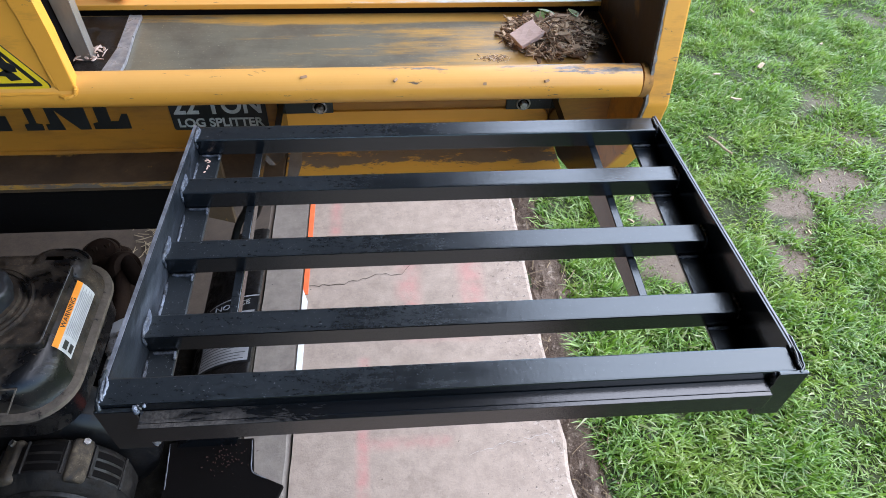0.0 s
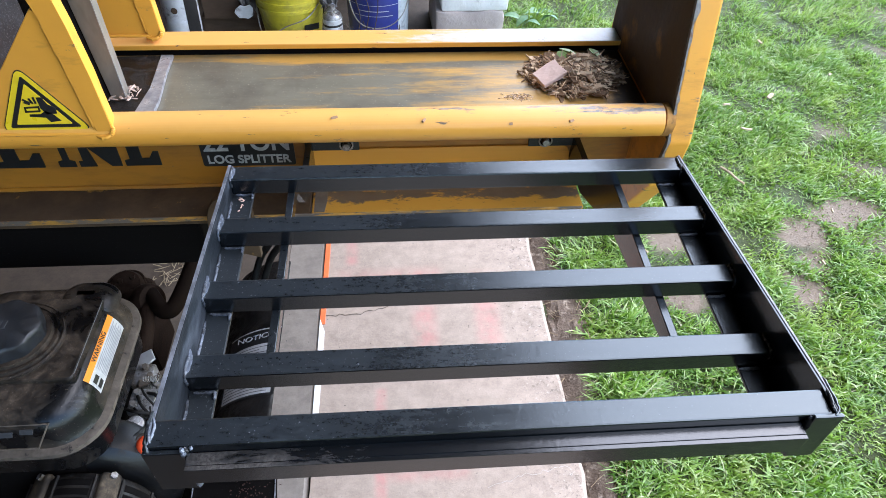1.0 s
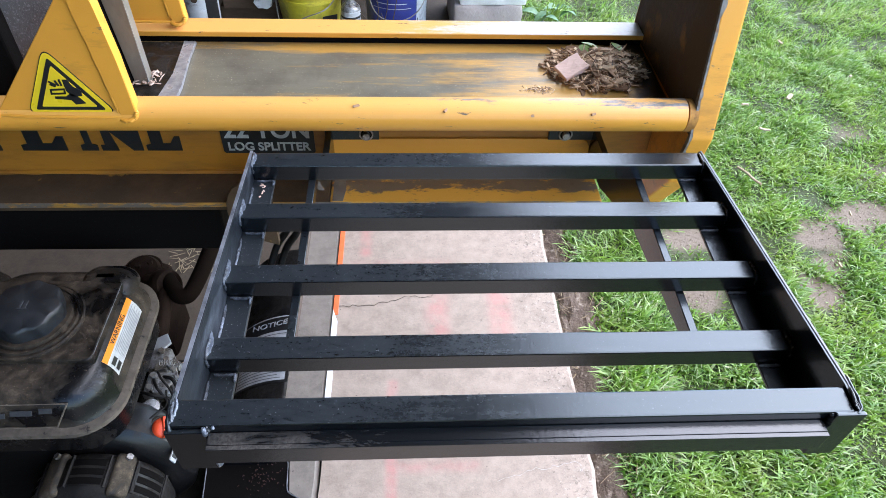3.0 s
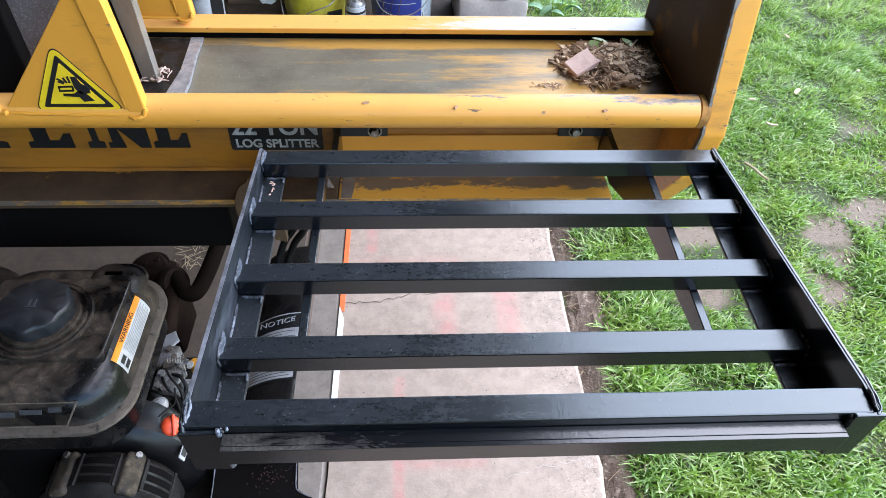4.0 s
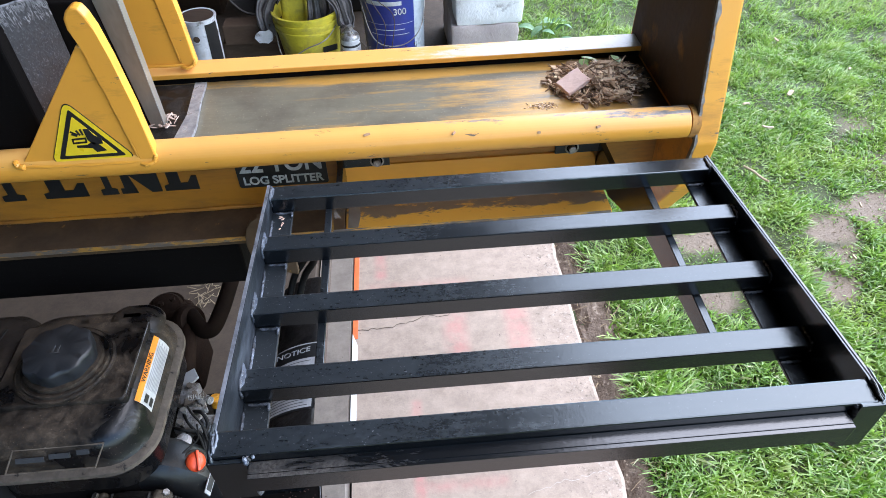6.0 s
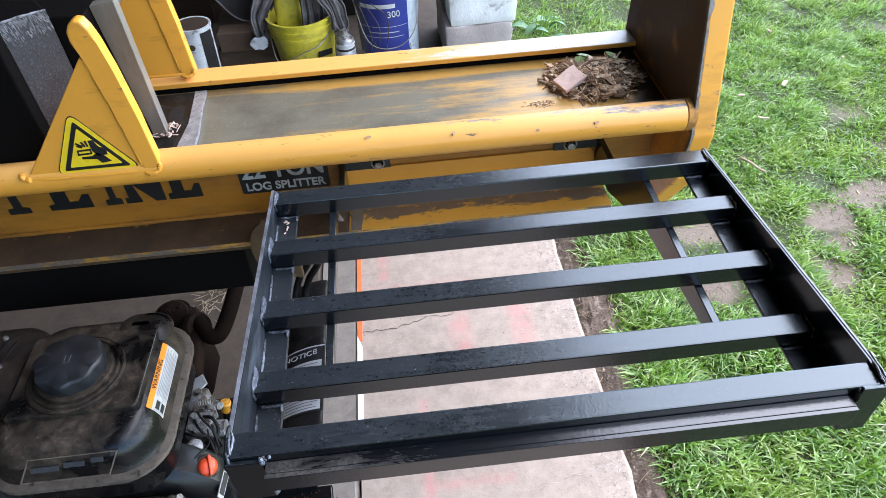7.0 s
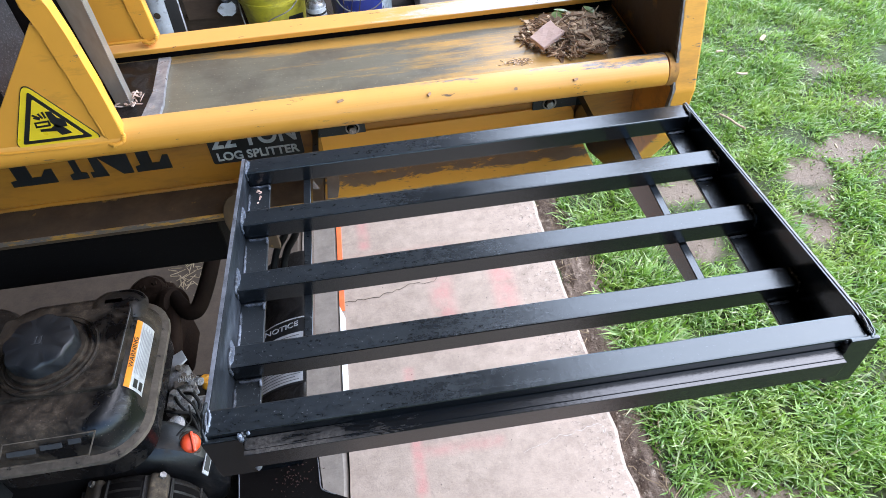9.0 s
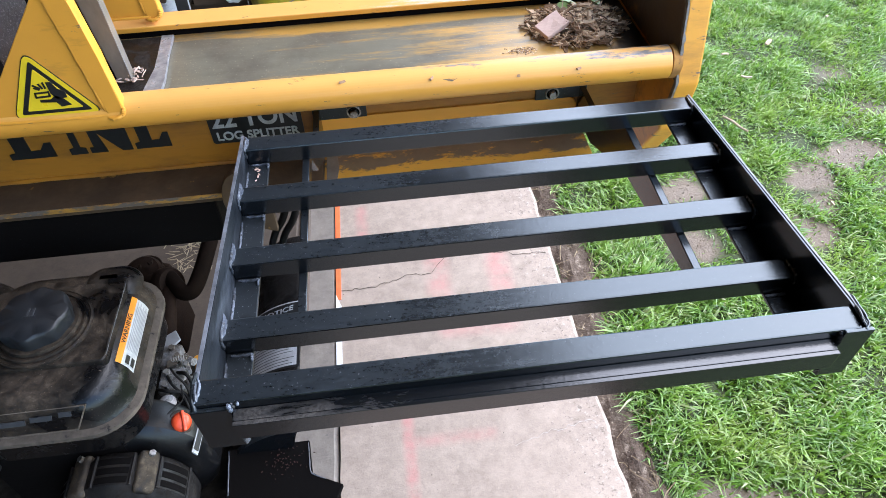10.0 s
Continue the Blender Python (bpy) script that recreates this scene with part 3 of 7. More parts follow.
slab("pavement", SLAB_X0 + 0.004, SLAB_X1, -1.6, 1.82, M["concrete"], "pinkish concrete walk with cracks and faded red paint", True)
slab("pavement_2", -0.336, SLAB_X0, -1.6, 1.82, M["concrete_grey"], "narrow grey concrete strip beside the walk", False)
slab("pavement_3", -4.2, -0.340, -1.6, 4.6, M["concrete_dark"], "stained brown concrete floor under the log splitter, darkened for shade", False)

# Dark concrete stands in for the shed's shade on this slab.
slab("pavement_4", -0.330, SLAB_X1 - 0.004, 1.824, 4.6, M["concrete_dark"], "shed floor behind the walk, darkened for shade", False)

# painted line on the joint: orange, then white
bm = B()
box(bm, -0.2505, -0.2385, 0.835, 1.42, 0.0005, 0.0022, 0.0005)
line = part("painted_line", bm, M["orange"])
line.data.materials[0] = plain("faded orange line paint", (0.85, 0.17, 0.06), 0.6, 0.25)
tagged(line, "orange strip painted along the concrete joint", "painted line", kind="structure")
bm = B()
prism(bm, [(-0.2505, 0.555), (-0.2385, 0.548), (-0.2385, 0.815), (-0.2505, 0.850)], "z", 0.0006, 0.0026)
tagged(part("painted_line", bm, plain("white line paint", (0.74, 0.73, 0.70), 0.6, 0.2)), "white strip painted along the concrete joint", "painted line", kind="structure")

# cracks in the walk: thin dark channels that wander
M["crack"] = plain("crack dirt", (0.10, 0.078, 0.06), 0.9, 0.4)
M["crack_white"] = plain("pale mortar line", (0.46, 0.41, 0.36), 0.8, 0.3)


def crack(pts, w, mat, label, seed):
    r = random.Random(seed)
    P = []
    for a, b in zip(pts, pts[1:]):
        for k in range(7):
            t = k / 7
            P.append(Vector((a[0] + (b[0] - a[0]) * t + r.uniform(-1, 1) * 0.003, a[1] + (b[1] - a[1]) * t + r.uniform(-1, 1) * 0.004, 0)))
    bm = B()
    prev = None
    for i, p in enumerate(P):
        ww = w * r.uniform(0.35, 1.2)
        cur = [bm.verts.new((p.x, p.y - ww, 0.0008)), bm.verts.new((p.x, p.y + ww, 0.0008))]
        if prev:
            bm.faces.new((prev[0], cur[0], cur[1], prev[1]))
        prev = cur
    tagged(part("crack", bm, mat), label, "crack", kind="structure")


crack([(-0.238, 0.860), (-0.16, 0.863), (-0.09, 0.885), (-0.03, 0.886), (0.02, 0.944), (0.10, 0.940), (0.17, 0.920), (0.258, 0.910)], 0.0011, M["crack"], "thin dark crack across the concrete walk", 3)
crack([(0.08, 0.43), (0.14, 0.452), (0.2, 0.46), (0.245, 0.465)], 0.0007, M["crack_white"], "pale mended crack in the concrete walk", 5)

# soil strip between slab and lawn
bm = B()
n = 130
rows = []
for i in range(n + 1):
    y = -0.6 + 4.6 * i / n
    row = []
    for k in range(9):
        x = SLAB_X1 - 0.004 + k * 0.0135 + 0.006 * noise.noise(Vector((y * 7, k, 0))) * (k > 0)
        z = -0.030 + (0.012 * math.sin(k / 8 * math.pi * 0.9)) + 0.010 * noise.noise(Vector((x * 50, y * 50, 5))) + 0.008 * noise.noise(Vector((x * 18, y * 18, 1)))
        row.append(bm.verts.new((x, y, z)))
    rows.append(row)
for ra, rb in zip(rows, rows[1:]):
    for k in range(8):
        bm.faces.new((ra[k], ra[k + 1], rb[k + 1], rb[k]))
tagged(part("soil_strip", bm, M["soil"]), "crumbly bare soil along the edge of the concrete", "soil", kind="structure")

# dry roots and straw on the soil
bm = B()
for i in range(260):
    y = rng.uniform(-0.1, 1.9)
    x = rng.uniform(SLAB_X1 + 0.005, LAWN_X + 0.03)
    a, ln = rng.uniform(0, math.tau), rng.uniform(0.01, 0.05)
    p = Vector((x, y, -0.016 + rng.uniform(0, 0.012)))
    d = Vector((math.cos(a), math.sin(a), rng.uniform(-0.1, 0.25)))
    tube(bm, [p, p + d * ln * 0.5 + Vector((rng.uniform(-1, 1), rng.uniform(-1, 1), 0)) * 0.004, p + d * ln], rng.uniform(0.0005, 0.0013), 4)
tagged(part("straw", bm, surface("dry straw", (0.33, 0.25, 0.15), (0.16, 0.11, 0.07), 0.8, 0, 60, 300, 0.8, 0)), "dry roots and straw on the soil", "straw", kind="stuff")

# crumbs on the bare soil
bm = B()
for i in range(700):
    if i < 520:
        x, y = rng.uniform(SLAB_X1 + 0.004, LAWN_X + 0.02), rng.uniform(-0.1, 1.9)
    else:
        cx, cy = rng.choice(((1.02, 1.11), (1.12, 1.16), (0.93, 0.91), (0.985, 0.98), (0.65, 1.08), (0.60, 0.90)))
        x, y = rng.gauss(cx, 0.028), rng.gauss(cy, 0.028)
    s = rng.uniform(0.0008, 0.0035) * rng.uniform(0.5, 1.0)
    vs = bmesh.ops.create_icosphere(bm, subdivisions=1, radius=s)["verts"]
    for v in vs:
        v.co = v.co * rng.uniform(0.6, 1.2) + Vector((x, y, -0.014))
tagged(part("soil_crumbs", bm, surface("dry soil crumb", (0.27, 0.21, 0.155), (0.15, 0.112, 0.082), 0.9, 0, 60, 300, 0.9, 0.5)), "loose crumbs of soil on the bare patches", "soil crumbs", kind="stuff")

# ---- grass blades ----


def grass_mat():
    m, N, L, Bs = nt_mat("grass blade")
    g = N.new("ShaderNodeNewGeometry")
    c = ramp(N, L, g.outputs["Random Per Island"], [(0.0, (0.030, 0.090, 0.010)), (0.3, (0.125, 0.245, 0.028)), (0.65, (0.23, 0.39, 0.080)), (0.88, (0.40, 0.54, 0.20)), (1.0, (0.48, 0.45, 0.28))])
    v = coords(N, L, (1, 1, 1), obj=False)
    c = mix(N, L, ramp(N, L, tex(N, L, v, 4, 6, 0.65), [(0.48, 0.0), (0.66, 0.5)]), c, (0.38, 0.46, 0.10))
    c = mix(N, L, ramp(N, L, tex(N, L, v, 17, 5, 0.6), [(0.46, 0.0), (0.62, 0.45)]), c, (0.058, 0.165, 0.016))
    L.new(c, Bs.inputs["Base Color"])
    Bs.inputs["Roughness"].default_value = 0.40
    Bs.inputs["Specular IOR Level"].default_value = 0.75
    tr = N.new("ShaderNodeBsdfTranslucent")
    L.new(mix(N, L, 0.3, c, (0.35, 0.55, 0.05)), tr.inputs[0])
    ms = N.new("ShaderNodeMixShader")
    ms.inputs[0].default_value = 0.4
    L.new(Bs.outputs[0], ms.inputs[1])
    L.new(tr.outputs[0], ms.inputs[2])
    L.new(ms.outputs[0], N["Material Output"].inputs[0])
    return m


def blades(name, count, x0, x1, y0, y1, h, w, seed, label):
    r = np.random.RandomState(seed)
    V, F = [], []
    k = 0
    tries = 0
    while k < count and tries < count * 3:
        tries += 1
        x, y = r.uniform(x0, x1), r.uniform(y0, y1)
        if x < LAWN_X + 0.02 * math.sin(y * 9) + 0.02 * noise.noise(Vector((y * 6, 0, 0))) + 0.012 * r.randn():
            continue
        b = bare(x, y)
        if r.rand() < b * 0.86:
            continue
        clump = noise.noise(Vector((x * 9, y * 9, 11)))
        if noise.noise(Vector((x * 26, y * 26, 31))) + 0.5 * clump < -0.10 and r.rand() < 0.62:
            continue
        tall = max(0.0, 1.0 - abs(x - LAWN_X - 0.06) / 0.12)
        hh = h * r.uniform(0.45, 1.25) * (1 - 0.5 * b) * (1.0 + 0.75 * clump + 0.45 * tall)
        a = r.uniform(0, math.tau)
        swirl = 2.6 * noise.noise(Vector((x * 5.1, y * 5.1, 21))) + 5.0
        la = swirl + 1.2 * r.randn()
        lean = r.uniform(0.2, 1.2)
        ww = w * r.uniform(0.55, 1.45)
        dx, dy = math.cos(la), math.sin(la)
        bend = r.uniform(-0.5, 0.5)
        sx, sy = -math.sin(a) * ww, math.cos(a) * ww
        z0 = -0.03
        row = []
        for t, half in ((0.0, 0.8), (0.38, 1.0), (0.72, 0.75)):
            out = lean * hh * (0.35 * t + 0.75 * t * t)
            up = hh * (t - 0.36 * lean * t * t)
            px, py = x + dx * out - dy * bend * out * t, y + dy * out + dx * bend * out * t
            row += [(px - sx * half, py - sy * half, z0 + up), (px + sx * half, py + sy * half, z0 + up)]
        out, up = lean * hh * 1.1, hh * (1.0 - 0.40 * lean)
        row.append((x + dx * out - dy * bend * out, y + dy * out + dx * bend * out, z0 + max(up, 0.006)))
        V += row
        i = 7 * k
        F += [(i, i + 1, i + 3, i + 2), (i + 2, i + 3, i + 5, i + 4), (i + 4, i + 5, i + 6)]
        k += 1
    me = bpy.data.meshes.new(name)
    me.from_pydata(V, [], F)
    me.materials.append(M["grass"])
    return tagged(new(name, me), label, "grass", kind="stuff")


M["grass"] = grass_mat()
blades("grass", 150000, 0.32, 1.75, -0.15, 2.1, 0.032, 0.0022, 1, "bright green lawn grass in tufts with thin patches")
blades("grass", 120000, 0.32, 3.4, 1.9, 4.4, 0.038, 0.0019, 2, "bright green lawn grass further off")
blades("grass", 16000, 1.6, 3.2, -0.4, 1.9, 0.056, 0.0026, 3, "bright green lawn grass further off")

# ---- the open shed that shelters the machine ----
M["shed_wall"] = surface("weathered dark shed boards", (0.025, 0.020, 0.017), (0.012, 0.010, 0.008), 0.85, 0, 8, 120, 0.8, 0.4, stretch=(1, 1, 0.2))
M["shed_roof"] = surface("bare roof boards", (0.10, 0.08, 0.06), (0.06, 0.048, 0.036), 0.8, 0, 8, 120, 0.8, 0.3)
# Unseen roof; its edge and height are set to shade the machine's left.
bm = B()
box(bm, -4.2, 0.40, -2.6, 4.6, 2.18, 2.31, 0.01)
tagged(part("ceiling", bm, M["shed_roof"]), "unseen wooden shed roof, added to shade the machine", "roof", kind="structure")
bm = B()
box(bm, -4.2, 0.12, 3.0, 3.12, -0.05, 2.179)
tagged(part("wall_north", bm, M["shed_wall"]), "dark weathered back wall of the shed", "wall", kind="structure")
bm = B()
box(bm, -4.3, -4.201, -2.6, 4.6, -0.05, 2.179)
tagged(part("wall_west", bm, M["shed_wall"]), "dark weathered side wall of the shed", "wall", kind="structure")

bm = B()
box(bm, -4.2, -0.55, -1.72, -1.601, -0.05, 2.179)
tagged(part("wall_south", bm, M["shed_wall"]), "dark weathered front wall of the shed", "wall", kind="structure")

# ---- log splitter: beam, rails, foot plate, wedge ----
WEB_Y = 0.626
M["flange_brown"] = surface("greasy brown steel", (0.095, 0.060, 0.034), (0.055, 0.036, 0.022), 0.62, 0.0, 18, 140, 0.9, 0.4, dirt=(0.30, 0.17, 0.04), dirt_scale=28, dirt_lo=0.63, dirt_hi=0.70)
M["grey_patch"] = surface("bare grey steel", (0.185, 0.165, 0.135), (0.12, 0.10, 0.08), 0.5, 0.1, 30, 200, 0.8, 0.2)
M["yellow_edge"] = yellow_paint("chipped yellow edge", 0.50, 0.54, dirt_lo=0.42, dirt_hi=0.55, base=(0.52, 0.26, 0.04))


def scraped_flange():
    """Yellow paint left along the front edge and in streaks, greasy brown steel between."""
    m, N, L, Bs = nt_mat("scraped flange")
    v = coords(N, L, (1, 1, 1), obj=False)
    vs = coords(N, L, (0.45, 1, 1), obj=False)
    sx = N.new("ShaderNodeSeparateXYZ")
    L.new(v, sx.inputs[0])
    mr = N.new("ShaderNodeMapRange")
    L.new(sx.outputs[1], mr.inputs[0])
    mr.inputs[1].default_value, mr.inputs[2].default_value = 0.572, 0.590
    mr.inputs[3].default_value, mr.inputs[4].default_value = 0.25, 0.0
    ad = N.new("ShaderNodeMath")
    L.new(mr.outputs[0], ad.inputs[0])
    L.new(tex(N, L, vs, 40, 9, 0.72, 0.5), ad.inputs[1])
    paint = ramp(N, L, ad.outputs[0], [(0.56, 0.0), (0.63, 0.9)])
    brown = mix(N, L, tex(N, L, v, 30, 6), (0.085, 0.062, 0.042), (0.17, 0.125, 0.082))
    c = mix(N, L, paint, brown, (0.60, 0.30, 0.035))
    c = mix(N, L, ramp(N, L, tex(N, L, vs, 120, 6, 0.75), [(0.62, 0.0), (0.66, 0.9)]), c, (0.10, 0.07, 0.045))
    L.new(c, Bs.inputs["Base Color"])
    Bs.inputs["Roughness"].default_value = 0.5
    bump(N, L, Bs, tex(N, L, v, 170, 5), 0.2, 0.0008)
    return m


M["flange_mixed"] = scraped_flange()
splitter = thing("log_splitter", pose(-0.3, 0.63, 0), "yellow hydraulic log splitter with worn paint and black running gear", "log splitter")
bm = B()
box(bm, -1.5, 0.186, WEB_Y, WEB_Y + 0.012, 0.566, 0.694)
web = part("beam_web", bm, M["yellow_dirty_shaded"], splitter, "grimy yellow side of the steel beam, darkened for the bar's shade")
bm = B()
box(bm, 0.1865, 0.2618, WEB_Y + 0.004, WEB_Y + 0.014, 0.566, 0.692)
part("web_end", bm, M["yellow_dirty_shaded"], splitter, "greasy yellow-brown web beside the foot plate, darkened for shade")
bm = B()
box(bm, -1.5, -0.188, 0.560, 0.700, 0.556, 0.5692, 0.0015)
flange = part("lower_flange", bm, M["flange_brown"], splitter, "lower beam flange, paint rubbed away to greasy brown")
bm = B()
box(bm, -0.1865, 0.189, 0.560, 0.700, 0.556, 0.5698, 0.0015)
flange_r = part("lower_flange", bm, M["flange_mixed"], splitter, "lower flange with scraped yellow paint")
bm = B()
prism(bm, [(-0.183, 0.5615), (-0.169, 0.5615), (-0.166, 0.585), (-0.168, 0.6215), (-0.183, 0.6215)], "z", 0.5696, 0.5708)
part("bare_patch", bm, M["grey_patch"], flange_r, "bare grey steel patch")
# yellow side plate welded on the web
bm = B()
prism(bm, [(-0.1835, 0.5700), (0.174, 0.5700), (0.1755, 0.603), (0.174, 0.618), (0.170, 0.6255), (0.163, 0.6295), (-0.1835, 0.6295)], "y", 0.6225, 0.6262, 0.0008)
part("side_plate", bm, M["yellow"], splitter, "cleaner yellow plate welded on the web")
bm = B()
box(bm, -1.5, 0.262, 0.575, 0.7785, 0.690, 0.700, 0.002)
part("beam_top", bm, M["worn"], splitter, "beam top worn from yellow paint to bare brown steel")
bm = B()
box(bm, -1.5, 0.187, 0.5588, 0.5604, 0.5625, 0.5700, 0.0006)
part("flange_edge", bm, M["yellow_edge"], flange, "yellow paint left along the flange edge")
bm = B()
bead(bm, [(-1.5 + 0.11 * i, WEB_Y - 0.0012, 0.5715) for i in range(17)], 0.0035, random.Random(2))
part("fillet_weld", bm, M["yellow_dirty_shaded"], flange, "painted weld along the web", smooth=True)
# round cradle bar along the near edge
bm = B()
cyl(bm, (-0.625, 0.540, 0.7235), (0.252, 0.540, 0.7235), 0.0198, 40)
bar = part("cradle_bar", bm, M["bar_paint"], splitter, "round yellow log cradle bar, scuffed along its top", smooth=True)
bm = B()
cyl(bm, (0.2515, 0.540, 0.7235), (0.2625, 0.541, 0.7225), 0.0197, 40, 0.0205)
for v in bm.verts:
    v.co += 0.0012 * noise.noise_vector(v.co * 140)
part("bar_weld", bm, surface("rusty grimy weld", (0.52, 0.25, 0.055), (0.24, 0.115, 0.036), 0.6, 0, 60, 300, 0.9, 0.4, dirt=(0.060, 0.042, 0.030), dirt_scale=45, dirt_lo=0.54, dirt_hi=0.66), bar, "rusty brown weld at the bar end", smooth=True)
# flat rail along the far edge
bm = B()
prism(bm, [(0.7495, 0.7118), (0.7495, 0.7195), (0.789, 0.7205), (0.789, 0.700), (0.779, 0.700), (0.779, 0.7128), (0.7535, 0.7128), (0.7535, 0.7118)], "x", -0.75, 0.262, 0.0012)
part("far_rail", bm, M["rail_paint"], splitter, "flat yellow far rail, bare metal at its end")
# black strip put in the gap under the rail as its shadow
bm = B()
box(bm, -0.75, 0.2615, 0.7575, 0.7785, 0.7004, 0.7113)
part("rail_gap_shade", bm, M["black_old"], splitter, "black strip standing for the shadow in the gap under the rail")
# foot plate
bm = B()
prism(bm, [(0.612, 0.513), (0.537, 0.622), (0.5205, 0.70), (0.566, 0.93), (0.785, 0.93), (0.806, 0.70), (0.806, 0.513)], "x", 0.262, 0.2915, 0.003)
foot = part("foot_plate", bm, M["yellow_foot"], splitter, "thick yellow steel foot plate with chipped edges")
bm = B()
prism(bm, [(0.526, 0.705), (0.570, 0.925), (0.780, 0.925), (0.800, 0.705)], "x", 0.2605, 0.2625)
part("plate_face", bm, surface("grimy brown plate face", (0.068, 0.047, 0.033), (0.125, 0.085, 0.052), 0.6, 0.1, 14, 110, 0.9, 0.4, dirt=(0.32, 0.15, 0.035), dirt_scale=16, dirt_lo=0.58, dirt_hi=0.72), foot, "pressing face rubbed to dark oily steel")
# chips of missing paint along the plate edge
M["rust_chip"] = surface("bare rusty spot", (0.16, 0.09, 0.05), (0.30, 0.17, 0.08), 0.7, 0, 90, 300, 0.9, 0.3)
r2 = random.Random(12)
bm = B()
prev = None
for i in range(61):
    z = 0.655 + 0.272 * i / 60
    y = 0.5205 + 0.0165 * (0.70 - z) / 0.078 if z < 0.70 else 0.5205 + (0.566 - 0.5205) * (z - 0.70) / 0.23
    w = 0.0008 + 0.0026 * abs(noise.noise(Vector((z * 60, 1, 0)))) + 0.0090 * max(0, noise.noise(Vector((z * 38, 4, 0)))) + r2.uniform(0, 0.0008)
    cur = [bm.verts.new((0.2612, y + 0.006, z)), bm.verts.new((0.2612, y - 0.0007, z)), bm.verts.new((0.262 + w, y - 0.0007, z))]
    if prev:
        bm.faces.new((prev[0], prev[1], cur[1], cur[0]))
        bm.faces.new((prev[1], prev[2], cur[2], cur[1]))
    prev = cur
part("chipped_edge", bm, surface("chipped steel edge", (0.07, 0.062, 0.056), (0.26, 0.24, 0.22), 0.5, 0.2, 80, 300, 0.9, 0.5, dirt=(0.16, 0.07, 0.03), dirt_scale=45, dirt_lo=0.55, dirt_hi=0.65), foot, "ragged edge where the paint has chipped off")
for i in range(6):
    bm = B()
    t = r2.uniform(0.05, 1.0)
    z = 0.70 + 0.22 * t
    y = 0.5200 + (0.566 - 0.5205) * (z - 0.70) / 0.23
    s = r2.uniform(0.0008, 0.0024)
    x = 0.262 + r2.uniform(0, 1) ** 2 * 0.024
    prism(bm, [(x, z - s), (x + s * r2.uniform(0.4, 1.2), z - s * 0.3), (x + s * r2.uniform(0.3, 1.0), z + s * 0.5), (x - s * 0.3, z + s)], "y", y + 0.0004, y + 0.002)
    part("paint_chip", bm, M["rust_chip"], foot)
# strippers on both sides
def stripper(y0, y1):
    bm = B()
    prism(bm, [(-0.543, 0.730), (-0.396, 0.730), (-0.402, 0.80), (-0.411, 0.866), (-0.424, 0.874)], "y", y0 + 0.0030, y0 + 0.0100, 0.001)
    s = part("stripper", bm, M["yellow"], splitter, "triangular yellow stripper plate with a bent front strip")
    bm = B()
    pts = [(-0.405, 0.724), (-0.385, 0.728), (-0.389, 0.80), (-0.394, 0.858), (-0.3985, 0.890), (-0.4015, 0.905), (-0.4060, 0.9135), (-0.4125, 0.9150),
           (-0.4190, 0.9115), (-0.4240, 0.903), (-0.4248, 0.892), (-0.4205, 0.880), (-0.4165, 0.860), (-0.4110, 0.80)]
    prism(bm, pts, "y", y0, y1, 0.0022)
    part("front_strip", bm, M["yellow"], s)
    bm = B()
    rr = random.Random(8)
    bead(bm, [(-0.386, y0 + 0.002, 0.738), (-0.388, y0 - 0.001, 0.730), (-0.396, y0 - 0.003, 0.7265), (-0.408, y0 + 0.001, 0.727)], 0.0028, rr)
    bead(bm, [(-0.406, y0 + 0.002, 0.735), (-0.4085, y0 + 0.002, 0.77), (-0.4118, y0 + 0.002, 0.81), (-0.4178, y0 + 0.002, 0.862)], 0.0020, rr)
    bead(bm, [(-0.40, y0 + 0.0, 0.7300), (-0.47, y0 + 0.0, 0.7300), (-0.540, y0 + 0.0, 0.7320)], 0.0022, rr)
    bead(bm, [(-0.536, y0 - 0.001, 0.7320), (-0.544, y0, 0.7335), (-0.546, y0 + 0.003, 0.7400)], 0.0034, rr)
    part("weld", bm, M["yellow"], s, smooth=True)
    return s


near_stripper = stripper(0.5225, 0.5385)
stripper(0.757, 0.774)

# crush-hazard sticker on the near stripper
YS = 0.5250


def tri(cx, cz, half, h, rad):
    """Rounded triangle, a little skewed to lie along the plate."""
    P = [Vector((cx - half, cz)), Vector((cx + half, cz)), Vector((cx - half * 0.10, cz + h))]
    out = []
    for i in range(3):
        a, p, b = P[i - 1], P[i], P[(i + 1) % 3]
        u, v = (a - p).normalized(), (b - p).normalized()
        s, e = p + u * rad, p + v * rad
        for k in range(7):
            t = k / 6
            q = s * (1 - t) ** 2 + p * 2 * t * (1 - t) + e * t * t
            out.append((q.x, q.y))
    return out


bm = B()
prism(bm, tri(-0.4565, 0.7330, 0.0495, 0.0815, 0.013), "y", YS - 0.0004, YS + 0.001)
sticker = part("warning_sticker", bm, M["decal_black"], near_stripper, "yellow triangular crush-hazard sticker with black border")
bm = B()
prism(bm, tri(-0.4565, 0.7337, 0.0480, 0.0793, 0.0125), "y", YS - 0.0008, YS + 0.0006)
part("margin", bm, M["decal_yellow"], sticker, "yellow margin of the sticker")
bm = B()
prism(bm, tri(-0.4565, 0.7387, 0.0382, 0.0640, 0.003), "y", YS - 0.0013, YS - 0.0004)
part("border", bm, M["decal_black"], sticker)
bm = B()
prism(bm, tri(-0.4565, 0.7431, 0.0300, 0.0505, 0.002), "y", YS - 0.0018, YS - 0.0010)
part("field", bm, M["decal_yellow"], sticker)


def on_sticker(u, w):
    """A place on the sticker from steps along its base and up from it."""
    return (-0.4937 + (u + 0.47 * w) * 0.00061, 0.7390 + w * 0.00072)


bm = B()
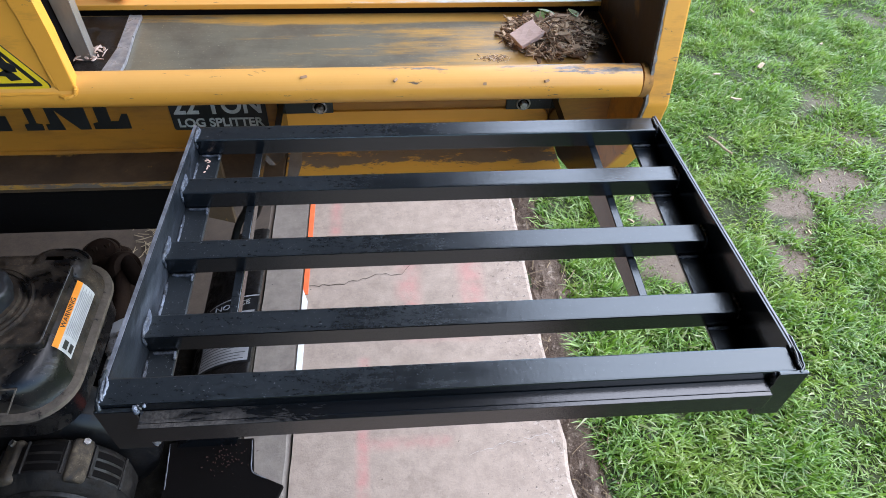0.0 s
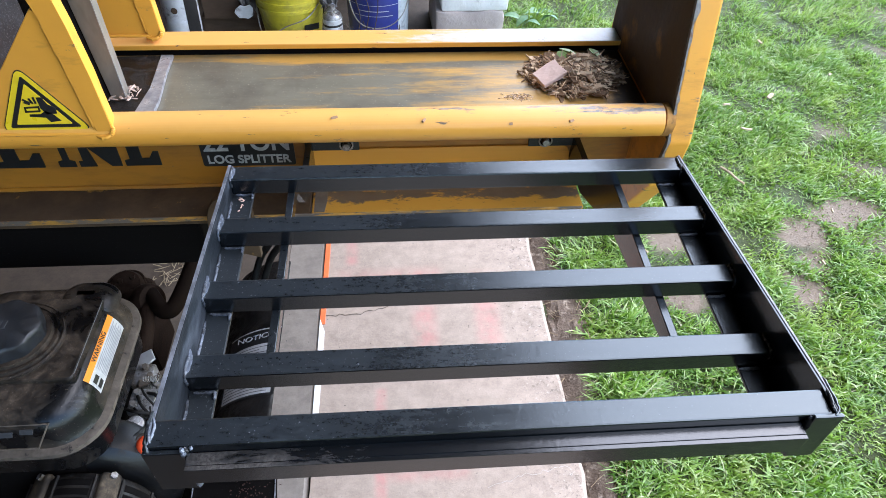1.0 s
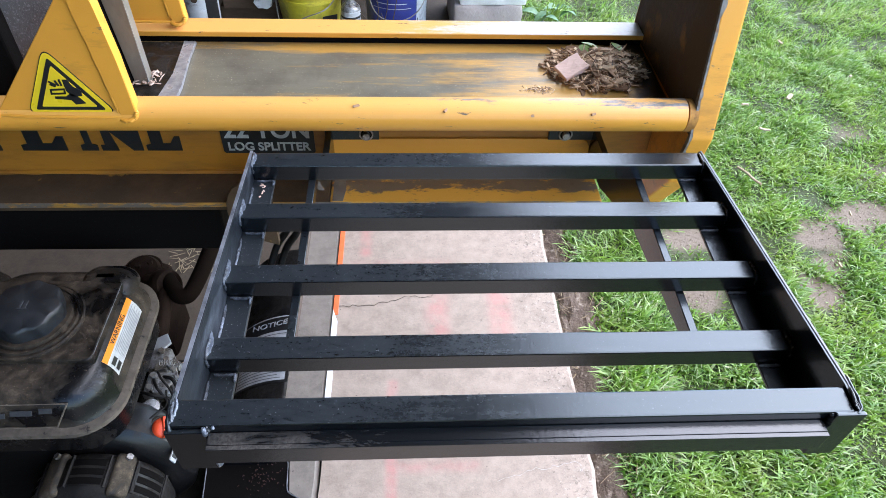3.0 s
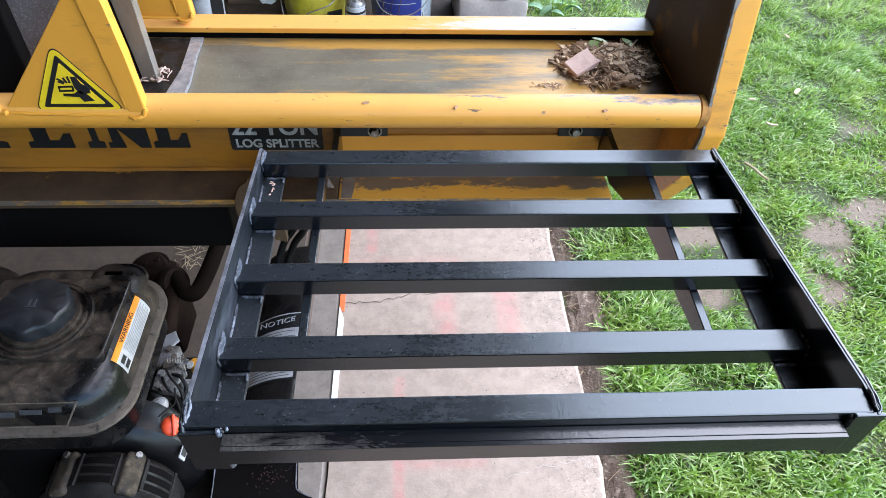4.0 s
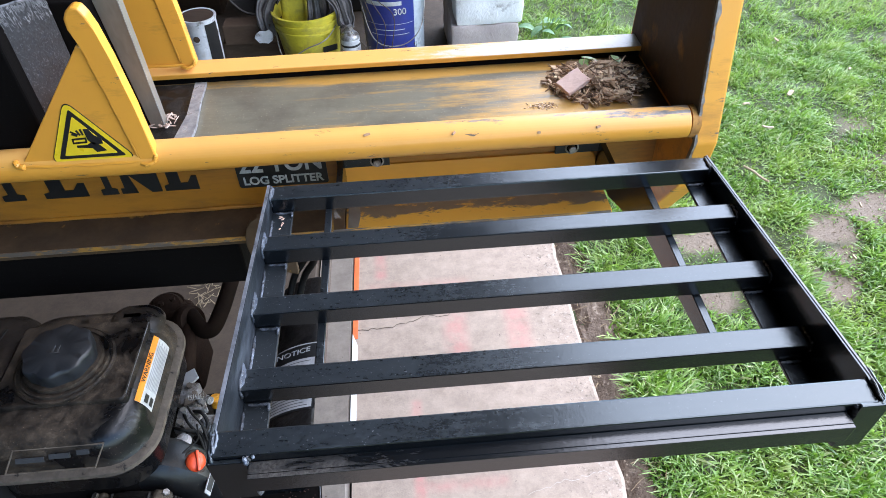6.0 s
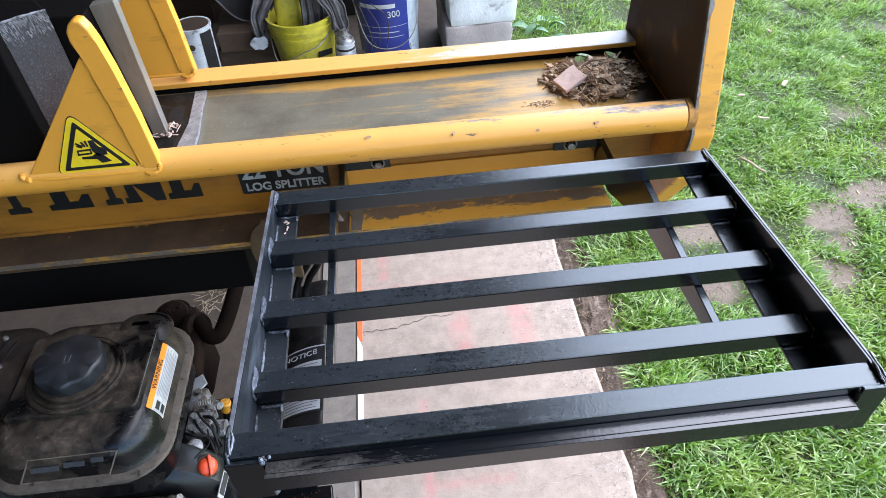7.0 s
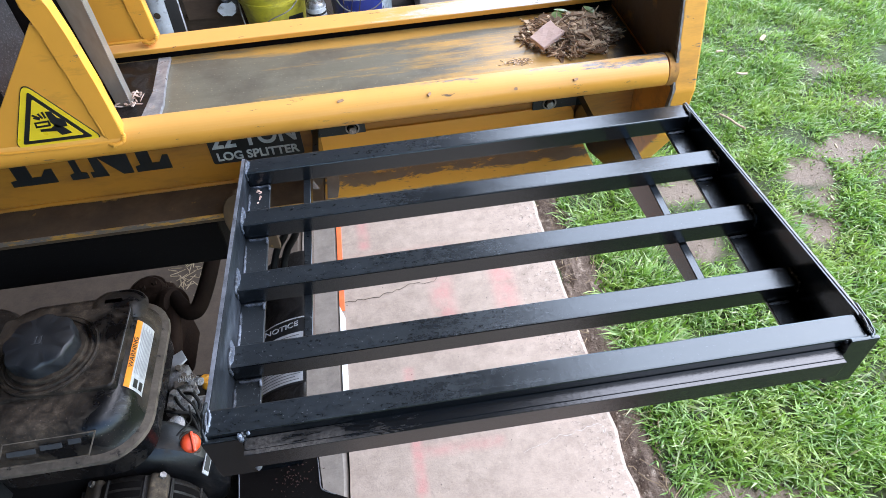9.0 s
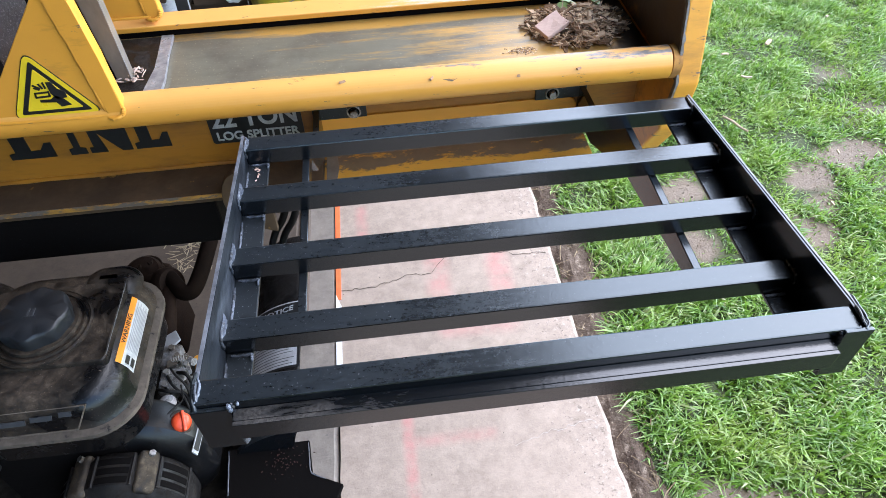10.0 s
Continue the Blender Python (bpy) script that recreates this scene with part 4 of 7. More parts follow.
# blade pressing from above, arm from below, a fist with its fingers between
for poly in ([(41, 53), (50, 53), (61, 41), (75, 35), (79, 25), (61, 24), (50, 34)], [(31, 24), (50, 24), (58, 30), (73, 23), (87, 12), (69, 10), (60, 18), (32, 20)],
             [(21, 37), (47, 38), (46, 35), (22, 34)], [(24, 30), (50, 31), (50, 28), (24, 27)], [(21, 37), (24, 37), (27, 28), (24, 27)], [(44, 38), (47, 38), (50, 30), (47, 29)],
             [(17, 49), (19, 51), (33, 44), (31, 42)], [(27, 51), (30, 52), (38, 43), (35, 42)], [(34, 53), (37, 54), (43, 43), (40, 42)], [(20, 44), (21, 46), (32, 42), (31, 40)]):
    prism(bm, [on_sticker(u, w) for u, w in poly], "y", YS - 0.0024, YS - 0.0015)
part("pictogram", bm, M["decal_black"], sticker, "black crushing pictogram")

# wedge and its carriage
bm = B()
prism(bm, [(-0.4085, 0.702), (-0.4110, 0.889), (-0.4400, 0.885), (-0.4260, 0.702)], "y", 0.634, 0.650, 0.001)
blade = part("wedge_blade", bm, M["blade"], splitter, "scraped grey steel splitting wedge")
bm = B()
prism(bm, [(-0.4081, 0.704), (-0.4106, 0.8885), (-0.4117, 0.8885), (-0.4091, 0.704)], "y", 0.6334, 0.6339)
part("cutting_edge", bm, M["edge"], blade, "bright ground cutting edge")
bm = B()
prism(bm, [(-0.62, 0.702), (-0.428, 0.702), (-0.441, 0.884), (-0.62, 0.890)], "y", 0.612, 0.672, 0.002)
part("wedge_body", bm, M["black_old"], splitter)
bm = B()
box(bm, -0.534, -0.473, 0.590, 0.640, 0.704, 0.8975, 0.003)
turn = Matrix.Translation((-0.523, 0.570, 0)) @ pose(0, 0, 0, 0, 0, 36) @ Matrix.Translation((0.534, -0.590, 0))
bmesh.ops.transform(bm, matrix=turn, verts=bm.verts)
slide = part("wedge_carriage", bm, M["black_old"], splitter, "black wedge carriage with a speckled face and worn top edge")
bm = B()
box(bm, -0.5330, -0.4740, 0.5886, 0.5899, 0.706, 0.8965, 0.0005)
bmesh.ops.transform(bm, matrix=turn, verts=bm.verts)
part("worn_face", bm, surface("speckled black steel", (0.020, 0.021, 0.025), (0.045, 0.045, 0.050), 0.40, 0.1, 34, 300, 0.9, 0.9, dirt=(0.10, 0.10, 0.11), dirt_scale=560, dirt_lo=0.54, dirt_hi=0.66, stretch=(1, 1, 0.75)), slide, "speckled worn black face")
bm = B()
er = random.Random(14)
for i in range(260):
    drop = 0.020 * er.random() ** 1.8
    x, ln, w = er.uniform(-0.5325, -0.4745), er.uniform(0.0015, 0.0060), er.uniform(0.0002, 0.0007)
    prism(bm, [(x - w, 0.8963 - drop), (x + w, 0.8963 - drop), (x + w * 0.6 + 0.0006, 0.8963 - drop - ln), (x - w * 0.3 + 0.0006, 0.8963 - drop - ln * 1.05)], "y", 0.5881, 0.5887)
bead(bm, [(-0.5335, 0.5895, 0.8968), (-0.505, 0.5890, 0.8978), (-0.474, 0.5895, 0.8968)], 0.0014, er)
for k in range(26):
    z = 0.712 + 0.0068 * k + er.uniform(-0.002, 0.002)
    box(bm, -0.5337, -0.5337 + er.uniform(0.0010, 0.0034), 0.5882, 0.5888, z, z + er.uniform(0.002, 0.0065))
bmesh.ops.transform(bm, matrix=turn, verts=bm.verts)
part("worn_edge", bm, surface("scratched bare edge", (0.36, 0.36, 0.38), (0.05, 0.05, 0.055), 0.4, 0.2, 130, 420, 1.0, 0.6), slide, "bare scratched metal edge")
bm = B()
box(bm, -0.46, -0.375, 0.576, 0.748, 0.7005, 0.7045, 0.001)
part("slide_shoe", bm, dusty("greasy slide plate", (0.008, 0.007, 0.0065), (0.055, 0.044, 0.036), 30, 0.44, 0.66, 0.35, 0.8), splitter, "black slide plate at the wedge foot")
bm = B()
prism(bm, [(-0.395, 0.570), (-0.369, 0.570), (-0.368, 0.63), (-0.374, 0.700), (-0.375, 0.749), (-0.392, 0.749), (-0.386, 0.66)], "z", 0.7008, 0.7060, 0.001)
part("shoe_lip", bm, M["edge"], splitter, "bent bare-metal lip")
# cylinder behind the wedge
bm = B()
cyl(bm, (-1.5, 0.64, 0.80), (-0.60, 0.64, 0.80), 0.055, 32)
part("cylinder", bm, M["black_old"], splitter, "black hydraulic cylinder", smooth=True)
bm = B()
prism(bm, [(-0.603, 0.702), (-0.515, 0.702), (-0.515, 0.903), (-0.551, 0.873), (-0.583, 0.844), (-0.597, 0.775)], "y", 0.555, 0.588, 0.003)
clamp = part("cylinder_bracket", bm, M["black_old"], splitter)
bm = B()
cyl(bm, (-0.577, 0.556, 0.814), (-0.577, 0.552, 0.814), 0.0100, 24)
bolt = part("bolt", bm, M["alu"], clamp, "zinc washer")
bm = B()
cyl(bm, (-0.577, 0.553, 0.814), (-0.577, 0.545, 0.814), 0.0092, 6)
part("nut", bm, M["black_scuffed"], bolt, "dark nut")
bm = B()
cyl(bm, (-0.577, 0.545, 0.814), (-0.577, 0.538, 0.814), 0.0055, 14)
part("stud", bm, M["alu"], bolt, "bright stud end")

bm = B()
cyl(bm, (-0.5655, 0.600, 0.884), (-0.5625, 0.600, 0.900), 0.0055, 6)
cyl(bm, (-0.5690, 0.600, 0.868), (-0.5655, 0.600, 0.885), 0.0088, 6)
cyl(bm, (-0.585, 0.604, 0.848), (-0.569, 0.600, 0.869), 0.0065, 14)
part("fitting", bm, M["alu"], splitter, "zinc hydraulic fitting", smooth=True)

# black running gear under the beam
bm = B()
box(bm, -1.5, -0.338, 0.563, 0.66, 0.479, 0.5555, 0.003)
part("axle_beam", bm, M["black_old"], splitter, "black box-section frame under the beam")
bm = B()
prism(bm, [(-0.262, 0.500)] + [(-0.296 + 0.027 * math.cos(a), 0.562 + 0.048 * math.sin(a)) for a in [radians(d) for d in range(260, 99, -20)]] + [(-0.262, 0.611)], "y", 0.548, 0.5585, 0.001)
part("pivot_ear", bm, M["flange_brown"], splitter, "rounded greasy brown pivot ear")
# hydraulic tank, lying, round on one side and flat on the other, with its label
TX, TZ, TR = -0.262, 0.193, 0.120


def tank_outline(r):
    """Outline of the tank: a half round towards the engine, straight on the other side."""
    return [(TX + r * math.cos(radians(d)), TZ + r * math.sin(radians(d))) for d in range(92, 241, 4)] + [(TX - 0.060, TZ - r + 0.010), (TX - 0.008, TZ + r - 0.016), (TX - 0.001, TZ + r - 0.004)]


bm = B()
prism(bm, tank_outline(TR), "y", 0.345, 0.730, 0.002)
tank = part("hydraulic_tank", bm, dusty("dusty tank paint", (0.0045, 0.0040, 0.0038), (0.024, 0.020, 0.017), 22, 0.36, 0.62, 0.4, 0.8), splitter, "black rounded hydraulic tank with dust on top", smooth=True)
bm = B()
prism(bm, tank_outline(TR + 0.003), "y", 0.336, 0.3449, 0.001)
part("tank_rim", bm, M["black"], tank, smooth=True)


def wrap(a0, a1, y0, y1, lift, n=14):
    """A sheet that lies on the tank between two angles from the vertical and two places along it."""
    bm = B()
    ra = [[bm.verts.new((TX + (TR + lift) * math.sin(radians(a0 + (a1 - a0) * k / n)), y, TZ + (TR + lift) * math.cos(radians(a0 + (a1 - a0) * k / n)))) for k in range(n + 1)] for y in (y0, y1)]
    for k in range(n):
        bm.faces.new((ra[0][k], ra[0][k + 1], ra[1][k + 1], ra[1][k]))
    return bm


notice = part("notice_label", wrap(-47, -1, 0.446, 0.576, 0.0006), M["decal_black"], tank, "black and grey notice label round the tank")
part("label_edge", wrap(-47, -1, 0.5735, 0.576, 0.0010), M["label_grey"], notice)
part("label_field", wrap(-45, -3, 0.450, 0.545, 0.0010), M["label_grey"], notice)
for i in range(17):
    if i == 11:
        continue
    part("text_bar", wrap(-43.5, (-6, -9, -5, -16)[i % 4], 0.4535 + i * 0.0053, 0.4549 + i * 0.0053, 0.0014), M["print_dark"], notice)
a = radians(-21)
writing("lettering", "NOTICE", 0.014, Matrix.Translation((TX + (TR + 0.0022) * math.sin(a), 0.5590, TZ + (TR + 0.0022) * math.cos(a))) @ pose(0, 0, 0, 0, -21, 0), M["label_grey"], notice, "grey word NOTICE", 1.25)
# bracket plate at the tank's foot
bm = B()
prism(bm, [(-0.360, 0.085), (-0.245, 0.085), (-0.222, 0.235), (-0.206, 0.272), (-0.238, 0.286), (-0.250, 0.294), (-0.254, 0.345), (-0.370, 0.345)], "z", 0.262, 0.270, 0.001)
foot_br = part("foot_bracket", bm, M["black_old"], splitter, "black steel bracket with a pointed corner")
for pts in (((-0.3695, 0.342, 0.2702), (-0.3665, 0.310, 0.2703), (-0.3640, 0.275, 0.2702)), ((-0.2555, 0.342, 0.2702), (-0.2530, 0.315, 0.2703), (-0.2512, 0.297, 0.2703), (-0.2450, 0.290, 0.2702), (-0.2300, 0.283, 0.2701))):
    bm = B()
    bead(bm, pts, 0.0009, random.Random(8))
    part("worn_edge", bm, M["rim"], foot_br, "bare rubbed edge", smooth=True)

# decals on the beam side
FY = WEB_Y - 0.0007
bm = B()
prism(bm, rounded(-0.3325, -0.2075, 0.6040, 0.662, 0.004), "y", FY - 0.0006, FY + 0.001)
badge = part("rating_decal", bm, M["decal_black"], splitter, "black decal with white splitter rating")
face = pose(0, 0, 0, 90, 0, 0)
writing("lettering", "LOG SPLITTER", 0.0185, Matrix.Translation((-0.2700, FY - 0.0012, 0.6150)) @ face, M["decal_white"], badge, "white words LOG SPLITTER", 0.95, 0.0004, 0.00045)
writing("lettering", "22 TON", 0.037, Matrix.Translation((-0.2700, FY - 0.0012, 0.6415)) @ face, M["decal_white"], badge, "white words 22 TON", 0.90, 0.0004, 0.0009)
# large black brand print reduced to plain slab shapes
for x0, x1, kind in ((-0.790, -0.722, 3), (-0.712, -0.676, 1), (-0.657, -0.627, 1), (-0.600, -0.541, 2), (-0.522, -0.500, 1), (-0.495, -0.440, 3), (-0.435, -0.388, 2)):
    bm = B()
    mid, hw = (x0 + x1) / 2, (x1 - x0) / 2
    if kind == 1:
        prism(bm, [(x0, 0.608), (x1, 0.608), (x1, 0.617), (mid + hw * 0.4, 0.619), (mid + hw * 0.4, 0.668), (mid - hw * 0.4, 0.668), (mid - hw * 0.4, 0.619), (x0, 0.617)], "y", FY - 0.0005, FY + 0.001)
    elif kind == 2:
        prism(bm, [(x0, 0.608), (x1, 0.608), (x1, 0.631), (x1 - hw * 0.3, 0.631), (x1 - hw * 0.6, 0.620), (mid, 0.620), (mid, 0.668), (x0 + hw * 0.3, 0.668), (x0 + hw * 0.3, 0.619), (x0, 0.617)], "y", FY - 0.0005, FY + 0.001)
    else:
        prism(bm, [(x0, 0.608), (x0 + hw * 0.8, 0.608), (x0 + hw * 0.75, 0.617), (x0 + hw * 0.6, 0.640), (x1 - hw * 0.5, 0.608), (x1, 0.608), (x1, 0.668), (x1 - hw * 0.3, 0.668), (x1 - hw * 0.3, 0.645), (x0 + hw * 0.6, 0.668), (x0 + hw * 0.2, 0.668), (x0 + hw * 0.2, 0.617), (x0, 0.617)], "y", FY - 0.0005, FY + 0.001)
    part("brand_shape", bm, M["decal_black"], splitter, "black slab shape of the brand print")

# ---- the added log tray ----
log_tray = thing("log_tray", pose(0, 0.4655, 0.7225, 2.1, 0, 0), "black welded steel tube log tray bolted to the splitter", "tray")
HW = 0.2485


def square_tube(name, v0, v1, top, label="", x0=-HW, x1=HW):
    bm = B()
    box(bm, x0, x1, -v1, -v0, top - 0.0205, top, 0.0014, 2)
    return part(name, bm, M["black"], log_tray, label, local=True)


for v0, v1 in ((0.0, 0.0225), (0.081, 0.1025), (0.1645, 0.1865), (0.2465, 0.269), (0.325, 0.3475)):
    square_tube("tube", v0, v1, 0.0)
square_tube("front_lip", 0.3275, 0.3488, 0.0365, "raised front tube", -0.2488, 0.2478)
for v0, v1 in ((0.3490, 0.3588), (0.3589, 0.3626)):
    bm = B()
    box(bm, -0.2235, 0.2265, -v1, -v0, 0.0065, 0.0268, 0.0006)
    part("ledge_flat", bm, M["ledge"], log_tray, "flat bar along the front, dusty at one end", local=True)
# end plates: tapered upright leg and a bottom flange
for s in (-1, 1):
    top = 0.0385 if s > 0 else 0.0335
    bm = B()
    prism(bm, [(0.0015, -0.0245), (0.0015, 0.0005), (-0.326, top), (-0.3488, top), (-0.3488, -0.0245)], "x", s * HW, s * 0.2528, 0.0008)
    leg = part("end_plate", bm, M["rubbed"] if s < 0 else M["black"], log_tray, "tapered black end plate", local=True)
    bm = B()
    box(bm, min(s * HW, s * 0.2255), max(s * HW, s * 0.2255), -0.346, 0.0015, -0.0245, -0.0208, 0.0008)
    part("end_flange", bm, M["black_scuffed"] if s < 0 else M["black"], log_tray, local=True)
    bm = B()
    x0, x1 = (-0.2528, -0.224) if s < 0 else (0.231, 0.2545)
    box(bm, x0, x1, -0.3526, -0.3489, -0.0225, top - 0.0005, 0.0012)
    part("corner_plate", bm, M["black"], log_tray, local=True)
    # bare scratched rim along the plate's top
    bm = B()
    prism(bm, [(0.0012, 0.0004), (0.0012, 0.0012), (-0.325, top + 0.0006), (-0.347, top + 0.0006), (-0.347, top - 0.0002), (-0.326, top - 0.0002)], "x", s * (0.2492 if s < 0 else 0.2506), s * 0.2524)
    part("rim", bm, M["rim"], leg, "scuffed pale rim", local=True)

wr = random.Random(21)
WELDS = []
for s in (-1, 1):
    for v0, v1 in ((0.0, 0.0225), (0.081, 0.1025), (0.1645, 0.1865), (0.2465, 0.269)):
        x = s * (HW - 0.001)
        WELDS.append([(x, -v0 - 0.002, 0.0008), (x, -(v0 + v1) / 2, 0.0016), (x, -v1 + 0.001, 0.0004), (x, -v1 - 0.0012, -0.010)])
        WELDS.append([(s * (HW - 0.004), -v1 - 0.002, -0.0195), (s * (HW - 0.013), -v1 - 0.0025, -0.0198), (s * (HW - 0.023), -v1 - 0.002, -0.0200)])
    for v0, v1 in ((0.035, 0.070), (0.112, 0.150), (0.196, 0.236), (0.277, 0.318)):
        if s < 0:
            WELDS.append([(s * (HW - 0.001), -v0, -0.0200), (s * (HW - 0.0012), -(v0 + v1) / 2, -0.0198), (s * (HW - 0.001), -v1, -0.0200)])
    WELDS.append([(s * (HW + 0.001), -0.330, 0.0365 if s < 0 else 0.0395), (s * (HW + 0.0005), -0.338, 0.0378 if s < 0 else 0.040), (s * (HW - 0.001), -0.346, 0.0368 if s < 0 else 0.0395)])
    xi = -0.2235 if s < 0 else 0.2305
    WELDS.append([(xi, -0.349, 0.0355), (xi + 0.001, -0.350, 0.030), (xi + 0.001, -0.351, 0.020)])
    WELDS.append([(xi, -0.3495, 0.002), (xi + 0.001, -0.3505, -0.010), (xi, -0.350, -0.021)])
for w in WELDS:
    bm = B()
    bead(bm, w, 0.0015, wr)
    part("weld", bm, M["weld"] if (w[0][0] < 0 and abs(w[0][0]) > HW - 0.003) or abs(w[0][2] + 0.0195) < 0.0001 else M["weld_black"], log_tray, smooth=True, local=True)

# pale scuffed pads where the tubes meet the scuffed plate
for k, (v0, v1) in enumerate(((0.0, 0.0225), (0.081, 0.1025), (0.1645, 0.1865), (0.2465, 0.269))):
    bm = B()
    n = 17
    ins = [(-HW + 0.0006 + (0.0040 + 0.0014 * noise.noise(Vector((k * 3.1, i * 0.4, 0)))) * math.sin(math.pi * i / (n - 1)) ** 0.6, -v0 + (0.006 if k else 0.0) - (v1 - v0 + (0.005 if k else 0.0)) * i / (n - 1)) for i in range(n)]
    prism(bm, [(-HW + 0.0004, ins[0][1])] + ins + [(-HW + 0.0004, ins[-1][1])], "z", -0.0002, 0.0009)
    part("weld_pad", bm, M["pad"], log_tray, "pale scuffed weld pad", local=True)
    # bright stroke along the fold between plate and flange
    bm = B()
    bead(bm, [(-HW + 0.0012, -v1 - 0.022, -0.0196), (-HW + 0.0014, -v1 - 0.036, -0.0194), (-HW + 0.0012, -v1 - 0.050, -0.0196)], 0.0012, wr)
    part("weld", bm, M["pad"], log_tray, smooth=True, local=True)
    # bright lump at the flange's inner corner
    bm = B()
    bead(bm, [(-0.2275, -v1 - 0.0015, -0.0195), (-0.2262, -v1 - 0.005, -0.0192), (-0.2265, -v1 - 0.009, -0.0203)], 0.0014, wr)
    part("weld", bm, M["pad"], log_tray, smooth=True, local=True)

# arms that carry the tray, bolted to the beam
bm = B()
prism(bm, [(0.236, 0.672), (0.216, 0.686), (0.216, 0.6916), (0.47, 0.7015), (0.500, 0.690), (0.535, 0.6455), (0.6255, 0.6455), (0.6255, 0.603), (0.55, 0.603), (0.42, 0.655)], "x", 0.1755, 0.1835, 0.0008)
part("arm", bm, M["black"], log_tray, "flat black support arm")
bm = B()
prism(bm, [(0.226, 0.680), (0.216, 0.688), (0.216, 0.6916), (0.47, 0.7015), (0.500, 0.690), (0.535, 0.6455), (0.6255, 0.6455), (0.6255, 0.600), (0.57, 0.600), (0.50, 0.640), (0.462, 0.688)], "x", -0.1895, -0.1815, 0.0008)
part("arm", bm, M["black"], log_tray, "flat black support arm")
for x0, x1, bx in ((0.114, 0.186, 0.1372), (-0.192, -0.119, -0.1362)):
    bm = B()
    box(bm, x0, x1, WEB_Y - 0.0052, WEB_Y - 0.0008, 0.629, 0.6465, 0.0008)
    br = part("bracket", bm, M["black_scuffed"], log_tray, "black bolting bracket")
    for name, r0, r1, d0, d1, mt, lab in (("washer", 0.0098, 0.0078, 0.0053, 0.0070, "alu", "zinc washer"), ("locking_ring", 0.0077, 0.0056, 0.0053, 0.0062, "black_old", ""), ("bolt_end", 0.0055, 0.0, 0.0053, 0.0120, "alu", "bright zinc bolt end")):
        bm = B()
        prof = [(r0, -d0), (r0, -d1 + 0.0004), (r0 - 0.0004, -d1), (max(r1, 0.0004), -d1), (max(r1, 0.0004), -d0)]
        seg = 6 if name == "bolt_end" else 30
        R = [[bm.verts.new((bx + r * math.cos(k * math.tau / seg), WEB_Y + y, 0.6385 + r * math.sin(k * math.tau / seg))) for k in range(seg)] for r, y in prof]
        for ra, rb in zip(R, R[1:]):
            for k in range(seg):
                bm.faces.new((ra[k], ra[(k + 1) % seg], rb[(k + 1) % seg], rb[k]))
        part(name, bm, M[mt], br, lab)

# rounded weld lumps at the front corners, with an open crack at one
for pts, r, mt in (([(-0.2520, -0.318, 0.0325), (-0.2518, -0.332, 0.0352), (-0.2500, -0.347, 0.0350), (-0.2475, -0.3515, 0.0300)], 0.0018, "black_scuffed"),
                   ([(-0.2492, -0.326, 0.0368), (-0.2470, -0.331, 0.0372), (-0.2466, -0.340, 0.0372), (-0.2490, -0.347, 0.0366)], 0.0011, "pad"),
                   ([(-0.2255, -0.3500, 0.0358), (-0.2240, -0.3525, 0.0345), (-0.2232, -0.3525, 0.0310)], 0.0019, "pad"),
                   ([(-0.2190, -0.3495, 0.0362), (-0.2180, -0.3510, 0.0345)], 0.0013, "pad"),
                   ([(-0.2225, -0.3530, 0.0240), (-0.2215, -0.3535, 0.0100), (-0.2225, -0.3530, -0.0060), (-0.2240, -0.3520, -0.0190)], 0.0026, "rim"),
                   ([(0.2530, -0.318, 0.0378), (0.2525, -0.334, 0.0388), (0.2515, -0.347, 0.0384), (0.2470, -0.3510, 0.0372)], 0.0014, "black"),
                   ([(0.2300, -0.3500, 0.0340), (0.2290, -0.3520, 0.0240), (0.2280, -0.3530, 0.0080), (0.2285, -0.3520, -0.0120)], 0.0027, "black_old"),
                   ([(0.2480, -0.3270, 0.0364), (0.2486, -0.3330, 0.0366), (0.2484, -0.3390, 0.0366), (0.2500, -0.3450, 0.0368)], 0.0008, "black_old")):
    bm = B()
    bead(bm, pts, r, wr)
    part("weld", bm, M[mt], log_tray, smooth=True, local=True)
# supports of the running gear
bm = B()
box(bm, -0.350, -0.262, 0.17, 0.30, 0.0, 0.261, 0.006)
part("support_leg", bm, M["black_old"], splitter)
bm = B()
box(bm, -0.82, -0.30, 0.24, 0.60, 0.150, 0.162, 0.002)
part("engine_mount", bm, dusty("oily dust", (0.008, 0.0070, 0.0055), (0.026, 0.022, 0.017), 20, 0.30, 0.55, 0.5, 0.95), splitter, "black engine mounting plate")
for x0, y0 in ((-0.80, 0.50), (-0.80, 0.26)):
    bm = B()
    box(bm, x0, x0 + 0.04, y0, y0 + 0.04, 0.0, 0.150, 0.002)
    part("mount_leg", bm, M["black_old"], splitter)

# ---- engine ----
engine = thing("engine", pose(-0.52, 0.40, 0.162), "dusty black small petrol engine with an orange choke knob", "engine")


def loft(bm, rings):
    """Skin over outlines of equal length, each (points, height), closed at both ends."""
    R = [[bm.verts.new((p[0], p[1], z if not callable(z) else z(p))) for p in pts] for pts, z in rings]
    for ra, rb in zip(R, R[1:]):
        k = len(ra)
        for i in range(k):
            bm.faces.new((ra[i], ra[(i + 1) % k], rb[(i + 1) % k], rb[i]))
    bm.faces.new(R[0])
    bm.faces.new(R[-1])


bm = B()
box(bm, -0.655, -0.468, 0.31, 0.495, 0.163, 0.40, 0.012)
part("crankcase", bm, M["black_old"], engine, smooth=True)
TXA, TXB, TYA, TYB = -0.640, -0.4275, 0.284, 0.515


def tank_ring(inset, r):
    return rounded(TXA + inset, TXB - inset, TYA + inset, TYB - inset, r, 8)


